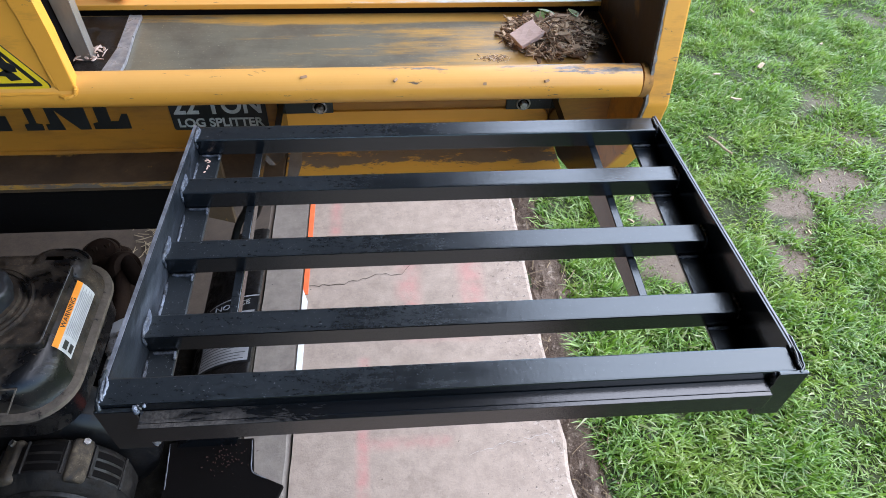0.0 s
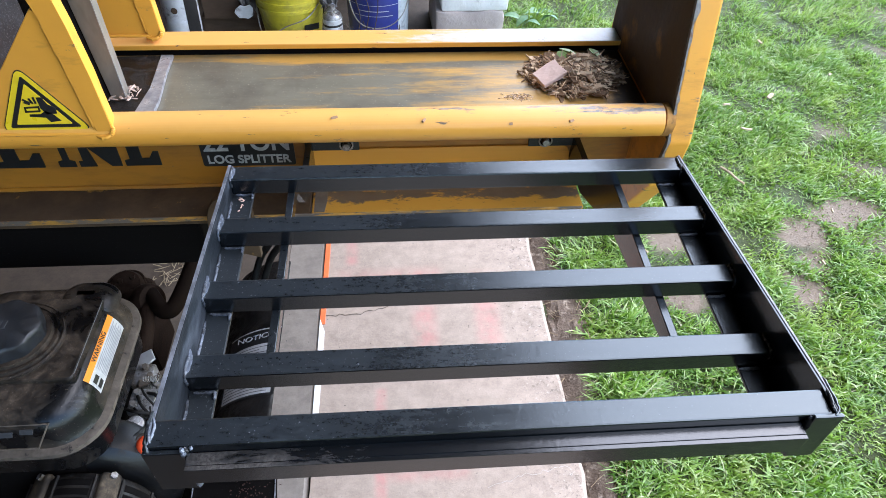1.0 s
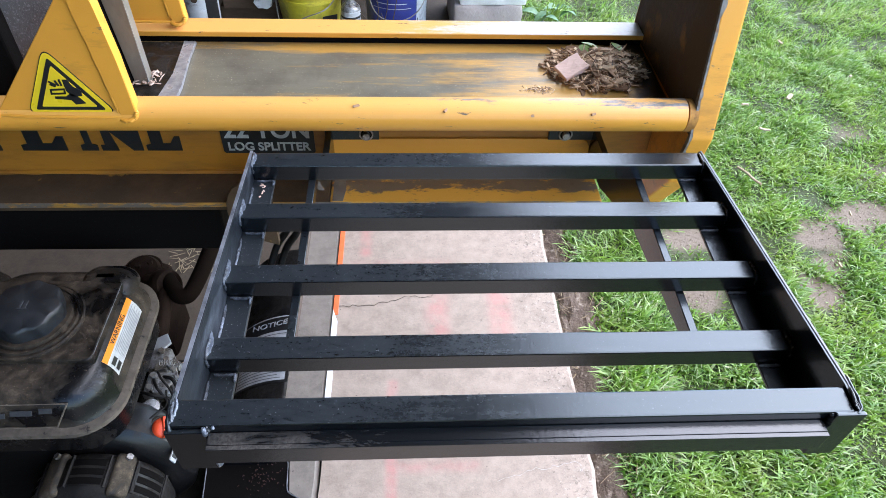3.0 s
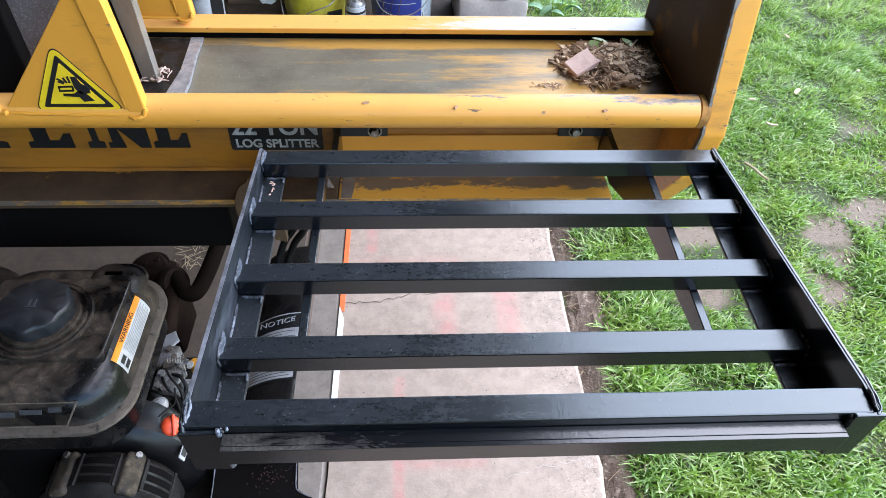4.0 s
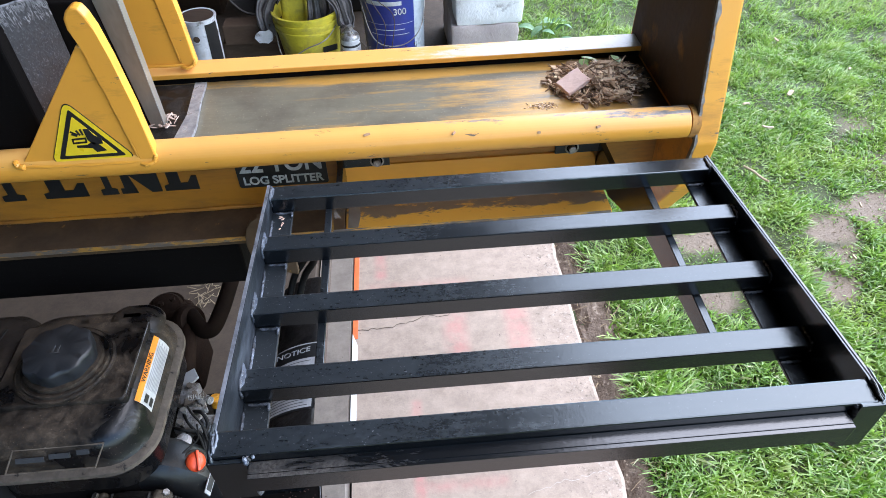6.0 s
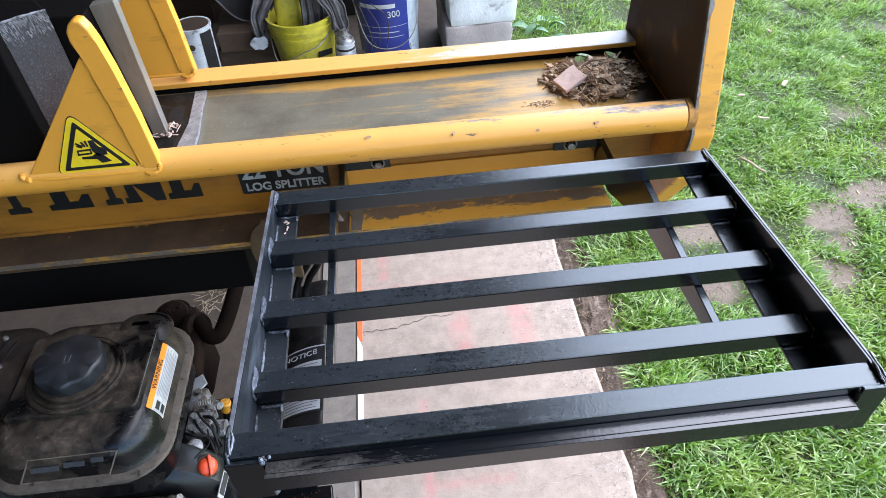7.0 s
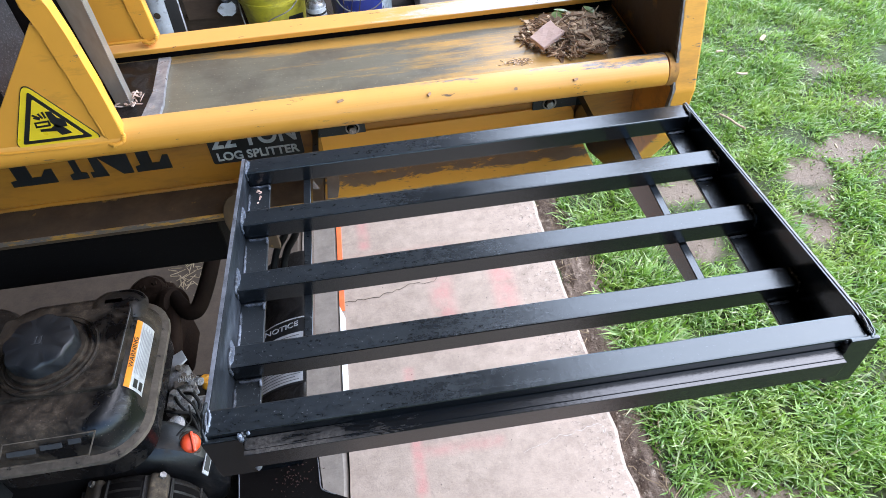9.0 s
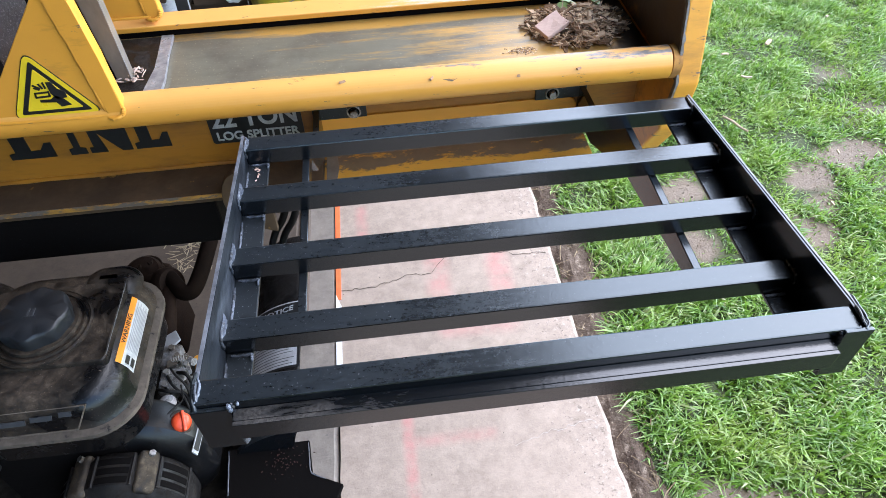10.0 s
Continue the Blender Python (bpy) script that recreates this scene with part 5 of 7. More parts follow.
bm = B()
loft(bm, [(tank_ring(0.03, 0.03), 0.385), (tank_ring(0.006, 0.045), 0.405), (tank_ring(0.002, 0.05), 0.453)])
fuel = part("fuel_tank", bm, dusty("black tank side", (0.0030, 0.0031, 0.0036), (0.040, 0.032, 0.025), 16, 0.52, 0.74, 0.25), engine, "black plastic fuel tank caked with dust", smooth=True)
bm = B()
loft(bm, [(tank_ring(0.002, 0.05), 0.452), (tank_ring(-0.0060, 0.056), 0.4530), (tank_ring(-0.0060, 0.056), 0.4595), (tank_ring(0.0015, 0.05), 0.4625)])
part("tank_seam", bm, M["seam"], fuel, "tan dusty seam round the tank", smooth=True)
bm = B()
rings = [(tank_ring(0.002, 0.05), 0.462), (tank_ring(0.006, 0.05), 0.472)]
for i in range(1, 7):
    a = radians(90 * i / 6)
    rings.append((tank_ring(0.006 + 0.028 * (1 - math.cos(a)), 0.05), 0.472 + 0.038 * math.sin(a)))
rings.append((tank_ring(0.06, 0.03), 0.512))
loft(bm, rings)
part("tank_top", bm, M["plastic"], fuel, smooth=True)
# raised step of the top round the filler, and the embossed plate on the front slope
CX, CY = -0.537, 0.401
bm = B()
loft(bm, [(rounded(-0.612, -0.4495, 0.3415, 0.470, 0.007, 6), 0.505), (rounded(-0.611, -0.4505, 0.3425, 0.469, 0.007, 6), 0.5152), (rounded(-0.6095, -0.4520, 0.3440, 0.4675, 0.006, 6), 0.5168)])
step = part("top_step", bm, M["plastic"], fuel)
# pale line put along the step's edge as a painted highlight
bm = B()
tube(bm, smooth_path([(-0.4508, 0.464, 0.5156), (-0.4506, 0.43, 0.5158), (-0.4508, 0.385, 0.5156), (-0.4509, 0.350, 0.5154)], 4), [0.0002] + [0.0004, 0.0006, 0.0005, 0.0004] * 2 + [0.0003, 0.0005, 0.0004, 0.0002], 6)
part("edge_highlight", bm, M["highlight_grey"], step, "pale line painted as the crease's highlight")
bm = B()
mound = []
for i in range(7):
    a = radians(90 * i / 6)
    k = 0.026 * (1 - math.cos(a))
    mound.append((rounded(-0.512 + k, -0.438 - k, 0.446 + k, 0.507 - k, 0.026 - k * 0.7, 8), 0.497 + 0.0205 * math.sin(a)))
loft(bm, mound)
part("corner_boss", bm, M["plastic"], fuel, "smooth raised rear corner of the tank", smooth=True)
slope = Matrix.Translation((-0.527, 0.2890, 0.4845)) @ pose(0, 0, 0, 52, 0, 0)
bm = B()
for x0, x1, y0, y1 in ((-0.058, 0.045, -0.0145, -0.0132), (-0.045, 0.058, 0.0132, 0.0145)):
    box(bm, x0, x1, y0, y1, -0.001, 0.0012, m=slope)
for s in (-0.0515, 0.0515):
    box(bm, -0.0006, 0.0006, -0.0158, 0.0158, -0.001, 0.0012, m=slope @ pose(s, 0, 0.0, 0, 0, -24))
plate = part("embossed_plate", bm, M["seam"], fuel, "embossed outline on the tank front")
for x0, x1, y0 in ((-0.044, -0.012, 0.0005), (-0.006, 0.018, 0.0030), (0.026, 0.040, 0.0055)):
    bm = B()
    box(bm, x0, x1, y0 - 0.0030, y0 + 0.0030, -0.001, 0.0008, m=slope)
    part("text_bar", bm, M["moulded_mark"], plate)
bm = B()
prof = [(0.060, 0.0), (0.060, 0.003), (0.0575, 0.0045), (0.0565, 0.003), (0.054, 0.003), (0.053, 0.0065), (0.051, 0.0065), (0.0500, 0.004), (0.047, 0.004), (0.046, 0.010), (0.030, 0.010)]
lathe(bm, prof, (CX, CY, 0.5165), 56)
part("filler_neck", bm, M["plastic"], fuel, "ribbed filler neck", smooth=True)
bm = B()
n = 72


def cap_ring(r, amp):
    return [(CX + r * (1 + amp * math.cos(8 * k * math.tau / n)) * math.cos(k * math.tau / n), CY + r * (1 + amp * math.cos(8 * k * math.tau / n)) * math.sin(k * math.tau / n)) for k in range(n)]


loft(bm, [(cap_ring(0.039, 0.0), 0.522), (cap_ring(0.0405, 0.025), 0.526), (cap_ring(0.0412, 0.040), 0.5415), (cap_ring(0.0403, 0.040), 0.5455), (cap_ring(0.0382, 0.034), 0.5472), (cap_ring(0.018, 0.0), 0.5482)])
cap = part("fuel_cap", bm, M["plastic_clean"], engine, "black scalloped fuel cap", smooth=True)
bm = B()
for dx in (-0.0045, 0.0015):
    box(bm, CX + dx, CX + dx + 0.003, CY - 0.006, CY + 0.006, 0.5478, 0.5488, 0.0003)
box(bm, CX - 0.006, CX + 0.006, CY - 0.007, CY - 0.0055, 0.5478, 0.5488)
part("cap_mark", bm, M["moulded_mark"], cap, "small moulded mark")
# warning label along the right slope of the tank


def tank_wrap(a0, a1, y0, y1, lift, n=8):
    """A sheet lying on the rounded right shoulder of the tank, between two angles and two places along it."""
    bm = B()
    R = []
    for y in (y0, y1):
        row = []
        for k in range(n + 1):
            a = radians(a0 + (a1 - a0) * k / n)
            row.append(bm.verts.new((TXB - 0.034 + (0.028 + lift) * math.cos(a), y, 0.472 + (0.038 + lift) * math.sin(a))))
        R.append(row)
    for k in range(n):
        bm.faces.new((R[0][k], R[0][k + 1], R[1][k + 1], R[1][k]))
    return bm


wl = part("warning_label", tank_wrap(5, 54, 0.349, 0.450, 0.0006), M["decal_white"], fuel, "white label with an orange warning band")
part("label_band", tank_wrap(41, 54, 0.349, 0.450, 0.0010), M["decal_orange"], wl)
a = radians(47.5)
writing("lettering", "WARNING", 0.0080, Matrix.Translation((TXB - 0.034 + 0.0298 * math.cos(a), 0.400, 0.472 + 0.0398 * math.sin(a))) @ pose(0, 0, 0, 0, 47, 0) @ pose(0, 0, 0, 0, 0, 90), M["decal_black"], wl, "black word WARNING", 1.2, 0.0002)
for i in range(8):
    part("text_bar", tank_wrap(9 + i * 3.8, 10.8 + i * 3.8, 0.372, 0.446 if i % 2 else 0.440, 0.0010), M["decal_grey"], wl)
for i in range(2):
    part("pictogram", tank_wrap(10 + i * 14, 20 + i * 14, 0.353, 0.365, 0.0010), M["decal_black"], wl)

# air filter cover with louvres and screws
M["moulded_screw"] = surface("dusty zinc", (0.20, 0.19, 0.175), (0.08, 0.07, 0.06), 0.5, 0.2, 150, 400, 0.9, 0.4)
bm = B()
loft(bm, [(rounded(-0.80, -0.626, 0.398, 0.525, 0.03, 6), 0.40), (rounded(-0.80, -0.622, 0.394, 0.528, 0.03, 6), 0.47), (rounded(-0.797, -0.626, 0.398, 0.524, 0.03, 6), 0.482), (rounded(-0.785, -0.642, 0.413, 0.512, 0.024, 6), 0.492), (rounded(-0.775, -0.655, 0.424, 0.503, 0.018, 6), 0.4935)])
af = part("air_filter_cover", bm, dusty("dusty filter cover", (0.0040, 0.0038, 0.0038), (0.060, 0.045, 0.034), 9, 0.26, 0.62, 0.28, 0.85), engine, "dusty black air filter cover with louvres", smooth=True)
for i in range(4):
    bm = B()
    box(bm, -0.030, 0.030, -0.0022, 0.0022, -0.002, 0.0008, 0.0006, m=pose(-0.700 + i * 0.013, 0.462 - i * 0.0005, 0.4940, 0, 0, 78))
    part("louvre", bm, M["decal_black"], af)
for x, y in ((-0.712, 0.492), (-0.672, 0.497), (-0.700, 0.440), (-0.662, 0.447)):
    bm = B()
    cyl(bm, (x, y, 0.493), (x, y, 0.4965), 0.0042, 12, 0.003)
    part("screw", bm, M["moulded_screw"], af, "dusty zinc screw", smooth=True)
# muffler guard in front of it
bm = B()
loft(bm, [(rounded(-0.86, -0.632, 0.275, 0.385, 0.03, 6), 0.36), (rounded(-0.86, -0.628, 0.270, 0.388, 0.03, 6), 0.45), (rounded(-0.855, -0.634, 0.276, 0.382, 0.03, 6), 0.464), (rounded(-0.84, -0.655, 0.295, 0.362, 0.02, 6), 0.470)])
part("muffler_guard", bm, surface("dusty grey-black cover", (0.008, 0.008, 0.0085), (0.018, 0.0175, 0.017), 0.5, 0, 20, 200, 0.7, 0.3, dirt=(0.09, 0.08, 0.07), dirt_scale=12, dirt_lo=0.5, dirt_hi=0.8), engine, "dusty dark cover beside the tank", smooth=True)

# blower housing and recoil starter: round bodies with their axis along y
AX, AZ = -0.487, 0.288
def drum(y0, y1, r, bev, mat, name, label=""):
    bm = B()
    seg = 72
    prof = [(y0, r - bev * 1.6), (y0 + bev * 0.4, r - bev * 0.5), (y0 + bev, r), (y1 - bev, r), (y1 - bev * 0.3, r - bev * 0.5), (y1, r - bev * 1.6)]
    R = [[bm.verts.new((AX + rr * math.cos(k * math.tau / seg), y, AZ + rr * math.sin(k * math.tau / seg))) for k in range(seg)] for y, rr in prof]
    for ra, rb in zip(R, R[1:]):
        for k in range(seg):
            bm.faces.new((ra[k], ra[(k + 1) % seg], rb[(k + 1) % seg], rb[k]))
    bm.faces.new(R[0])
    bm.faces.new(R[-1])
    return part(name, bm, mat, engine, label, smooth=True)


drum(0.312, 0.378, 0.108, 0.016, dusty("clean black plastic", (0.005, 0.005, 0.0055), (0.05, 0.04, 0.032), 14, 0.55, 0.75, 0.32), "blower_housing", "black blower housing")
recoil = drum(0.243, 0.311, 0.086, 0.016, dusty("dusty starter cover", (0.0065, 0.0060, 0.0058), (0.034, 0.028, 0.023), 22, 0.40, 0.66, 0.4, 0.8), "recoil_cover", "dusty slotted recoil starter cover")
for ca in (-56, 4, 57):
    for i in range(3):
        bm = B()
        a0, a1 = radians(ca - 13), radians(ca + 13)
        y = 0.2615 + i * 0.0122
        k = 8
        rr = 0.0865
        ra = [[bm.verts.new((AX + (rr + dz) * math.sin(a0 + (a1 - a0) * j / k), yy, AZ + (rr + dz) * math.cos(a0 + (a1 - a0) * j / k))) for j in range(k + 1)] for yy, dz in ((y, -0.0004), (y + 0.001, 0.0), (y + 0.0078, 0.0), (y + 0.0088, -0.0004))]
        for qa, qb in zip(ra, ra[1:]):
            for j in range(k):
                bm.faces.new((qa[j], qa[j + 1], qb[j + 1], qb[j]))
        part("slot", bm, M["black_old"], recoil)
    for side in (-1, 1):
        bm = B()
        a = radians(ca + side * 15.5)
        P = [(AX + 0.0862 * math.sin(a), y, AZ + 0.0862 * math.cos(a)) for y in (0.258, 0.28, 0.300)]
        tube(bm, P, 0.0022, 8)
        part("rib", bm, recoil.data.materials[0], recoil, smooth=True)
boss_dust = dusty("dust-caked boss", (0.010, 0.009, 0.008), (0.105, 0.082, 0.058), 30, 0.34, 0.60, 0.5, 0.9)
for ca in (-26, 31):
    bm = B()
    a = radians(ca)
    q = pose(AX, 0, AZ, 0, ca, 0)
    box(bm, -0.013, 0.013, 0.250, 0.306, 0.076, 0.0905, 0.006, 3, m=q)
    part("boss", bm, boss_dust, recoil, "tan dusty boss", smooth=True)
    bm = B()
    c = q @ Vector((0.002, 0.300, 0.0905))
    d = q.to_3x3() @ Vector((0, 0, 1))
    cyl(bm, c, c + d * 0.004, 0.0045, 6)
    part("screw", bm, M["alu"], recoil, "zinc screw")
# rings on the front of the starter cover
for r0, y0 in ((0.066, 0.2395), (0.040, 0.2375)):
    bm = B()
    seg = 48
    R = [[bm.verts.new((AX + rr * math.cos(k * math.tau / seg), yy, AZ + rr * math.sin(k * math.tau / seg))) for k in range(seg)] for rr, yy in ((r0, 0.2440), (r0 - 0.002, y0), (r0 - 0.012, y0), (r0 - 0.014, 0.2440))]
    for ra, rb in zip(R, R[1:]):
        for k in range(seg):
            bm.faces.new((ra[k], ra[(k + 1) % seg], rb[(k + 1) % seg], rb[k]))
    part("ring", bm, recoil.data.materials[0], recoil, smooth=True)
# choke knob on the housing
ka = radians(46)
kc = Vector((AX + 0.108 * math.sin(ka), 0.342, AZ + 0.108 * math.cos(ka)))
kd = Vector((math.sin(ka) * 0.7, -0.25, math.cos(ka))).normalized()
kq = Matrix.Translation(kc) @ Vector((0, 0, 1)).rotation_difference(kd).to_matrix().to_4x4()
bm = B()
lathe(bm, [(0.0132, -0.004), (0.0132, 0.004), (0.0122, 0.007), (0.0100, 0.0100), (0.005, 0.0118), (0.001, 0.012)], (0, 0, 0), 40, kq)
knob = part("choke_knob", bm, M["orange"], engine, "orange-red plastic choke knob", smooth=True)
bm = B()
box(bm, -0.0023, 0.0023, -0.0138, 0.0138, 0.005, 0.0155, 0.002, m=kq @ pose(0, 0, 0, 0, 0, 18))
part("grip", bm, M["orange"], knob, smooth=True)
bm = B()
lathe(bm, [(0.0175, -0.006), (0.0175, -0.001), (0.0155, 0.001)], (0, 0, 0), 40, kq)
part("collar", bm, M["plastic"], knob, smooth=True)
# throttle plate and wire beside the knob
dq = Matrix.Translation(kc + Vector((-0.020, 0.030, 0.006))) @ Vector((0, 0, 1)).rotation_difference(Vector((0.25, -0.2, 1)).normalized()).to_matrix().to_4x4()
bm = B()
lathe(bm, [(0.011, -0.008), (0.011, 0.0), (0.0095, 0.001), (0.001, 0.0012)], (0, 0, 0), 24, dq)
part("throttle_disc", bm, M["alu"], engine, "bright aluminium disc", smooth=True)
bm = B()
tube(bm, smooth_path([kc + Vector(q) for q in ((-0.034, 0.004, 0.006), (-0.026, -0.004, 0.010), (-0.010, 0.014, 0.012), (0.000, 0.030, 0.008), (-0.004, 0.052, 0.012))], 6), 0.0011, 6)
part("throttle_wire", bm, M["rubber"], engine, "thin bent wire", smooth=True)
# small maker's plate: plain bars
pq = pose(AX, 0, AZ, 0, 62, 0) @ pose(0, 0.326, 0.1075, 0, 0, 84)
bm = B()
box(bm, -0.020, 0.020, -0.0055, 0.0055, -0.001, 0.0012, 0.0005, m=pq)
plate = part("maker_plate", bm, M["decal_dim"], engine, "small silver plate with a black bar")
bm = B()
box(bm, -0.015, 0.018, -0.0040, 0.0040, 0.0008, 0.0018, m=pq)
part("text_bar", bm, M["decal_black"], plate)

# carburettor side: castings, bolts, linkage, dipstick
bm = B()
box(bm, -0.452, -0.415, 0.395, 0.435, 0.325, 0.362, 0.006)
cyl(bm, (-0.43, 0.415, 0.344), (-0.398, 0.413, 0.344), 0.0125, 20)
carb = part("carburettor", bm, M["alu"], engine, "cast aluminium carburettor", smooth=True)
for p in ((-0.441, 0.425, 0.3625), (-0.441, 0.405, 0.3625)):
    bm = B()
    cyl(bm, p, (p[0], p[1], p[2] + 0.006), 0.0045, 6)
    part("bolt", bm, M["steel"], carb)
bm = B()
box(bm, -0.462, -0.432, 0.445, 0.485, 0.318, 0.352, 0.005, m=None)
cyl(bm, (-0.436, 0.468, 0.338), (-0.412, 0.452, 0.346), 0.006, 12)
part("intake_flange", bm, M["alu"], engine, "dull aluminium intake flange", smooth=True)
bm = B()
prism(bm, [(-0.470, 0.50), (-0.448, 0.515), (-0.438, 0.497), (-0.452, 0.478), (-0.468, 0.48)], "z", 0.343, 0.347, 0.001)
part("tin_shield", bm, surface("pale tin", (0.50, 0.50, 0.50), (0.35, 0.35, 0.35), 0.4, 0.6, 30, 200, 0.6, 0.1), engine, "pale tin heat shield")
bm = B()
cyl(bm, (-0.462, 0.380, 0.330), (-0.438, 0.384, 0.343), 0.014, 20)
box(bm, -0.474, -0.446, 0.367, 0.381, 0.333, 0.346, 0.003)
part("fuel_valve", bm, M["alu"], engine, "aluminium fuel valve", smooth=True)
bm = B()
tube(bm, smooth_path([(-0.452, 0.40, 0.362), (-0.432, 0.388, 0.372), (-0.412, 0.39, 0.358), (-0.405, 0.372, 0.345)], 5), 0.0022, 8)
part("fuel_line", bm, M["rubber"], engine, smooth=True)
bm = B()
tube(bm, smooth_path([(-0.448, 0.385, 0.352), (-0.447, 0.362, 0.360), (-0.452, 0.340, 0.352), (-0.436, 0.352, 0.350)], 5), 0.0013, 8)
part("wire", bm, M["rubber"], engine, smooth=True)
for k, pts in enumerate((((-0.436, 0.430, 0.366), (-0.424, 0.412, 0.374), (-0.410, 0.398, 0.366), (-0.402, 0.380, 0.352)), ((-0.440, 0.420, 0.362), (-0.428, 0.400, 0.371), (-0.414, 0.386, 0.360), (-0.404, 0.366, 0.350)),
                         ((-0.428, 0.426, 0.360), (-0.412, 0.416, 0.368), (-0.404, 0.402, 0.358), (-0.412, 0.382, 0.352)), ((-0.446, 0.408, 0.358), (-0.432, 0.392, 0.366), (-0.418, 0.376, 0.356)), ((-0.420, 0.420, 0.352), (-0.408, 0.396, 0.362), (-0.398, 0.384, 0.344)))):
    bm = B()
    tube(bm, smooth_path(pts, 5), 0.0016 + 0.0005 * (k % 3), 8)
    part("cable", bm, M["rubber"], engine, "thin black cable", smooth=True)
bm = B()
tube(bm, [(-0.438 + 0.0005 * k, 0.446 + 0.0040 * math.cos(k * 0.9), 0.366 + 0.0040 * math.sin(k * 0.9)) for k in range(44)], 0.0007, 6)
part("spring", bm, M["steel"], engine, "small steel governor spring", smooth=True)
for x, y, z, r, mt in ((-0.428, 0.452, 0.352, 0.0045, "alu"), (-0.418, 0.440, 0.358, 0.0038, "steel"), (-0.436, 0.462, 0.352, 0.0040, "seam"), (-0.412, 0.428, 0.362, 0.0034, "alu"), (-0.446, 0.476, 0.353, 0.0046, "seam")):
    bm = B()
    cyl(bm, (x, y, z - 0.008), (x + 0.001, y - 0.001, z + 0.005), r, 6)
    part("bolt", bm, M[mt], engine, "small dusty bolt")
bm = B()
prism(bm, [(-0.448, 0.452), (-0.420, 0.462), (-0.416, 0.455), (-0.436, 0.444), (-0.446, 0.440)], "z", 0.3535, 0.3555, 0.0005)
part("throttle_lever", bm, M["seam"], engine, "dusty brown throttle lever")
bm = B()
box(bm, -0.428, -0.400, 0.372, 0.398, 0.300, 0.345, 0.004)
part("linkage_cover", bm, M["rubber"], engine, smooth=True)
bm = B()
dq = Matrix.Translation((-0.411, 0.465, 0.328)) @ pose(0, 0, 0, -8, 10, 0)
lathe(bm, [(0.007, -0.012), (0.007, 0.0), (0.0090, 0.001), (0.0090, 0.005), (0.0075, 0.0065), (0.001, 0.0072)], (0, 0, 0), 24, dq)
dip = part("dipstick_cap", bm, M["amber"], engine, "amber oil dipstick cap", smooth=True)
bm = B()
box(bm, -0.008, 0.008, -0.0020, 0.0020, 0.0065, 0.0090, 0.0008, m=dq @ pose(0, 0, 0, 0, 0, 35))
part("grip", bm, M["amber"], dip)
bm = B()
tube(bm, [(-0.432, 0.478, 0.24), (-0.420, 0.470, 0.28), (-0.410, 0.464, 0.316)], 0.0075, 12)
part("filler_tube", bm, M["rubber"], engine, smooth=True)

# pump and suction hose behind the engine
pump = thing("hydraulic_pump", pose(-0.50, 0.64, 0.162), "rusty brown hydraulic pump with a bent black hose", "pump")
bm = B()
box(bm, -0.575, -0.492, 0.600, 0.700, 0.162, 0.318, 0.014)
lathe(bm, [(0.001, 0.040), (0.022, 0.036), (0.027, 0.026), (0.027, 0.006), (0.034, 0.002), (0.034, -0.010), (0.027, -0.014), (0.027, -0.05)], (0, 0, 0), 28, Matrix.Translation((-0.520, 0.650, 0.330)) @ pose(0, 0, 0, 20, 12, 0))
cyl(bm, (-0.535, 0.640, 0.325), (-0.478, 0.605, 0.345), 0.024, 24)
lathe(bm, [(0.001, 0.014), (0.024, 0.012), (0.028, 0.006), (0.028, -0.006), (0.023, -0.010), (0.023, -0.03)], (0, 0, 0), 24, Matrix.Translation((-0.474, 0.610, 0.350)) @ pose(0, 0, 0, 20, 60, 0))
for z in (0.336, 0.349):
    lathe(bm, [(0.0295, -0.003), (0.0305, -0.002), (0.0305, 0.002), (0.0295, 0.003)], (-0.520, 0.650, z), 24)
greasy_iron = surface("greasy brown iron", (0.0055, 0.0030, 0.0019), (0.018, 0.0105, 0.0068), 0.8, 0, 50, 300, 0.8, 0.5, rvar=0.05)
greasy = surface("greasy brown-black rubber", (0.0036, 0.0020, 0.0012), (0.0090, 0.0052, 0.0032), 0.9, 0, 45, 220, 0.7, 0.3, rvar=0.05)
for m_ in (greasy_iron, greasy):
    m_.node_tree.nodes["Principled BSDF"].inputs["Specular IOR Level"].default_value = 0.04
body = part("pump_body", bm, greasy_iron, pump, smooth=True)
for p in ((-0.500, 0.640, 0.3715), (-0.517, 0.632, 0.3715)):
    bm = B()
    cyl(bm, p, (p[0], p[1], p[2] + 0.006), 0.0045, 6)
    part("bolt", bm, greasy_iron, body)
bm = B()
tube(bm, smooth_path([(-0.478, 0.628, 0.358), (-0.460, 0.602, 0.358), (-0.444, 0.583, 0.356), (-0.429, 0.586, 0.356), (-0.419, 0.617, 0.362), (-0.413, 0.663, 0.366), (-0.409, 0.705, 0.372), (-0.405, 0.76, 0.400)], 7), 0.0130, 16)
part("hose", bm, greasy, pump, "bent black hose", smooth=True)
bm = B()
tube(bm, smooth_path([(-0.474, 0.605, 0.350), (-0.466, 0.565, 0.350), (-0.462, 0.520, 0.340), (-0.465, 0.49, 0.31)], 6), 0.0125, 14)
part("pipe", bm, greasy_iron, pump, smooth=True)

# hose between the tubes, above the tank
for dx, dy in ((0.0, 0.0), (-0.017, 0.006)):
    bm = B()
    tube(bm, smooth_path([(-0.238 + dx, 0.655 + dy, 0.485), (-0.262 + dx, 0.672 + dy, 0.41), (-0.290 + dx, 0.695 + dy, 0.350), (-0.311 + dx, 0.680 + dy, 0.295)], 7), 0.0062, 12)
    part("hydraulic_hose", bm, M["rubber"], splitter, "black hydraulic hose", smooth=True)

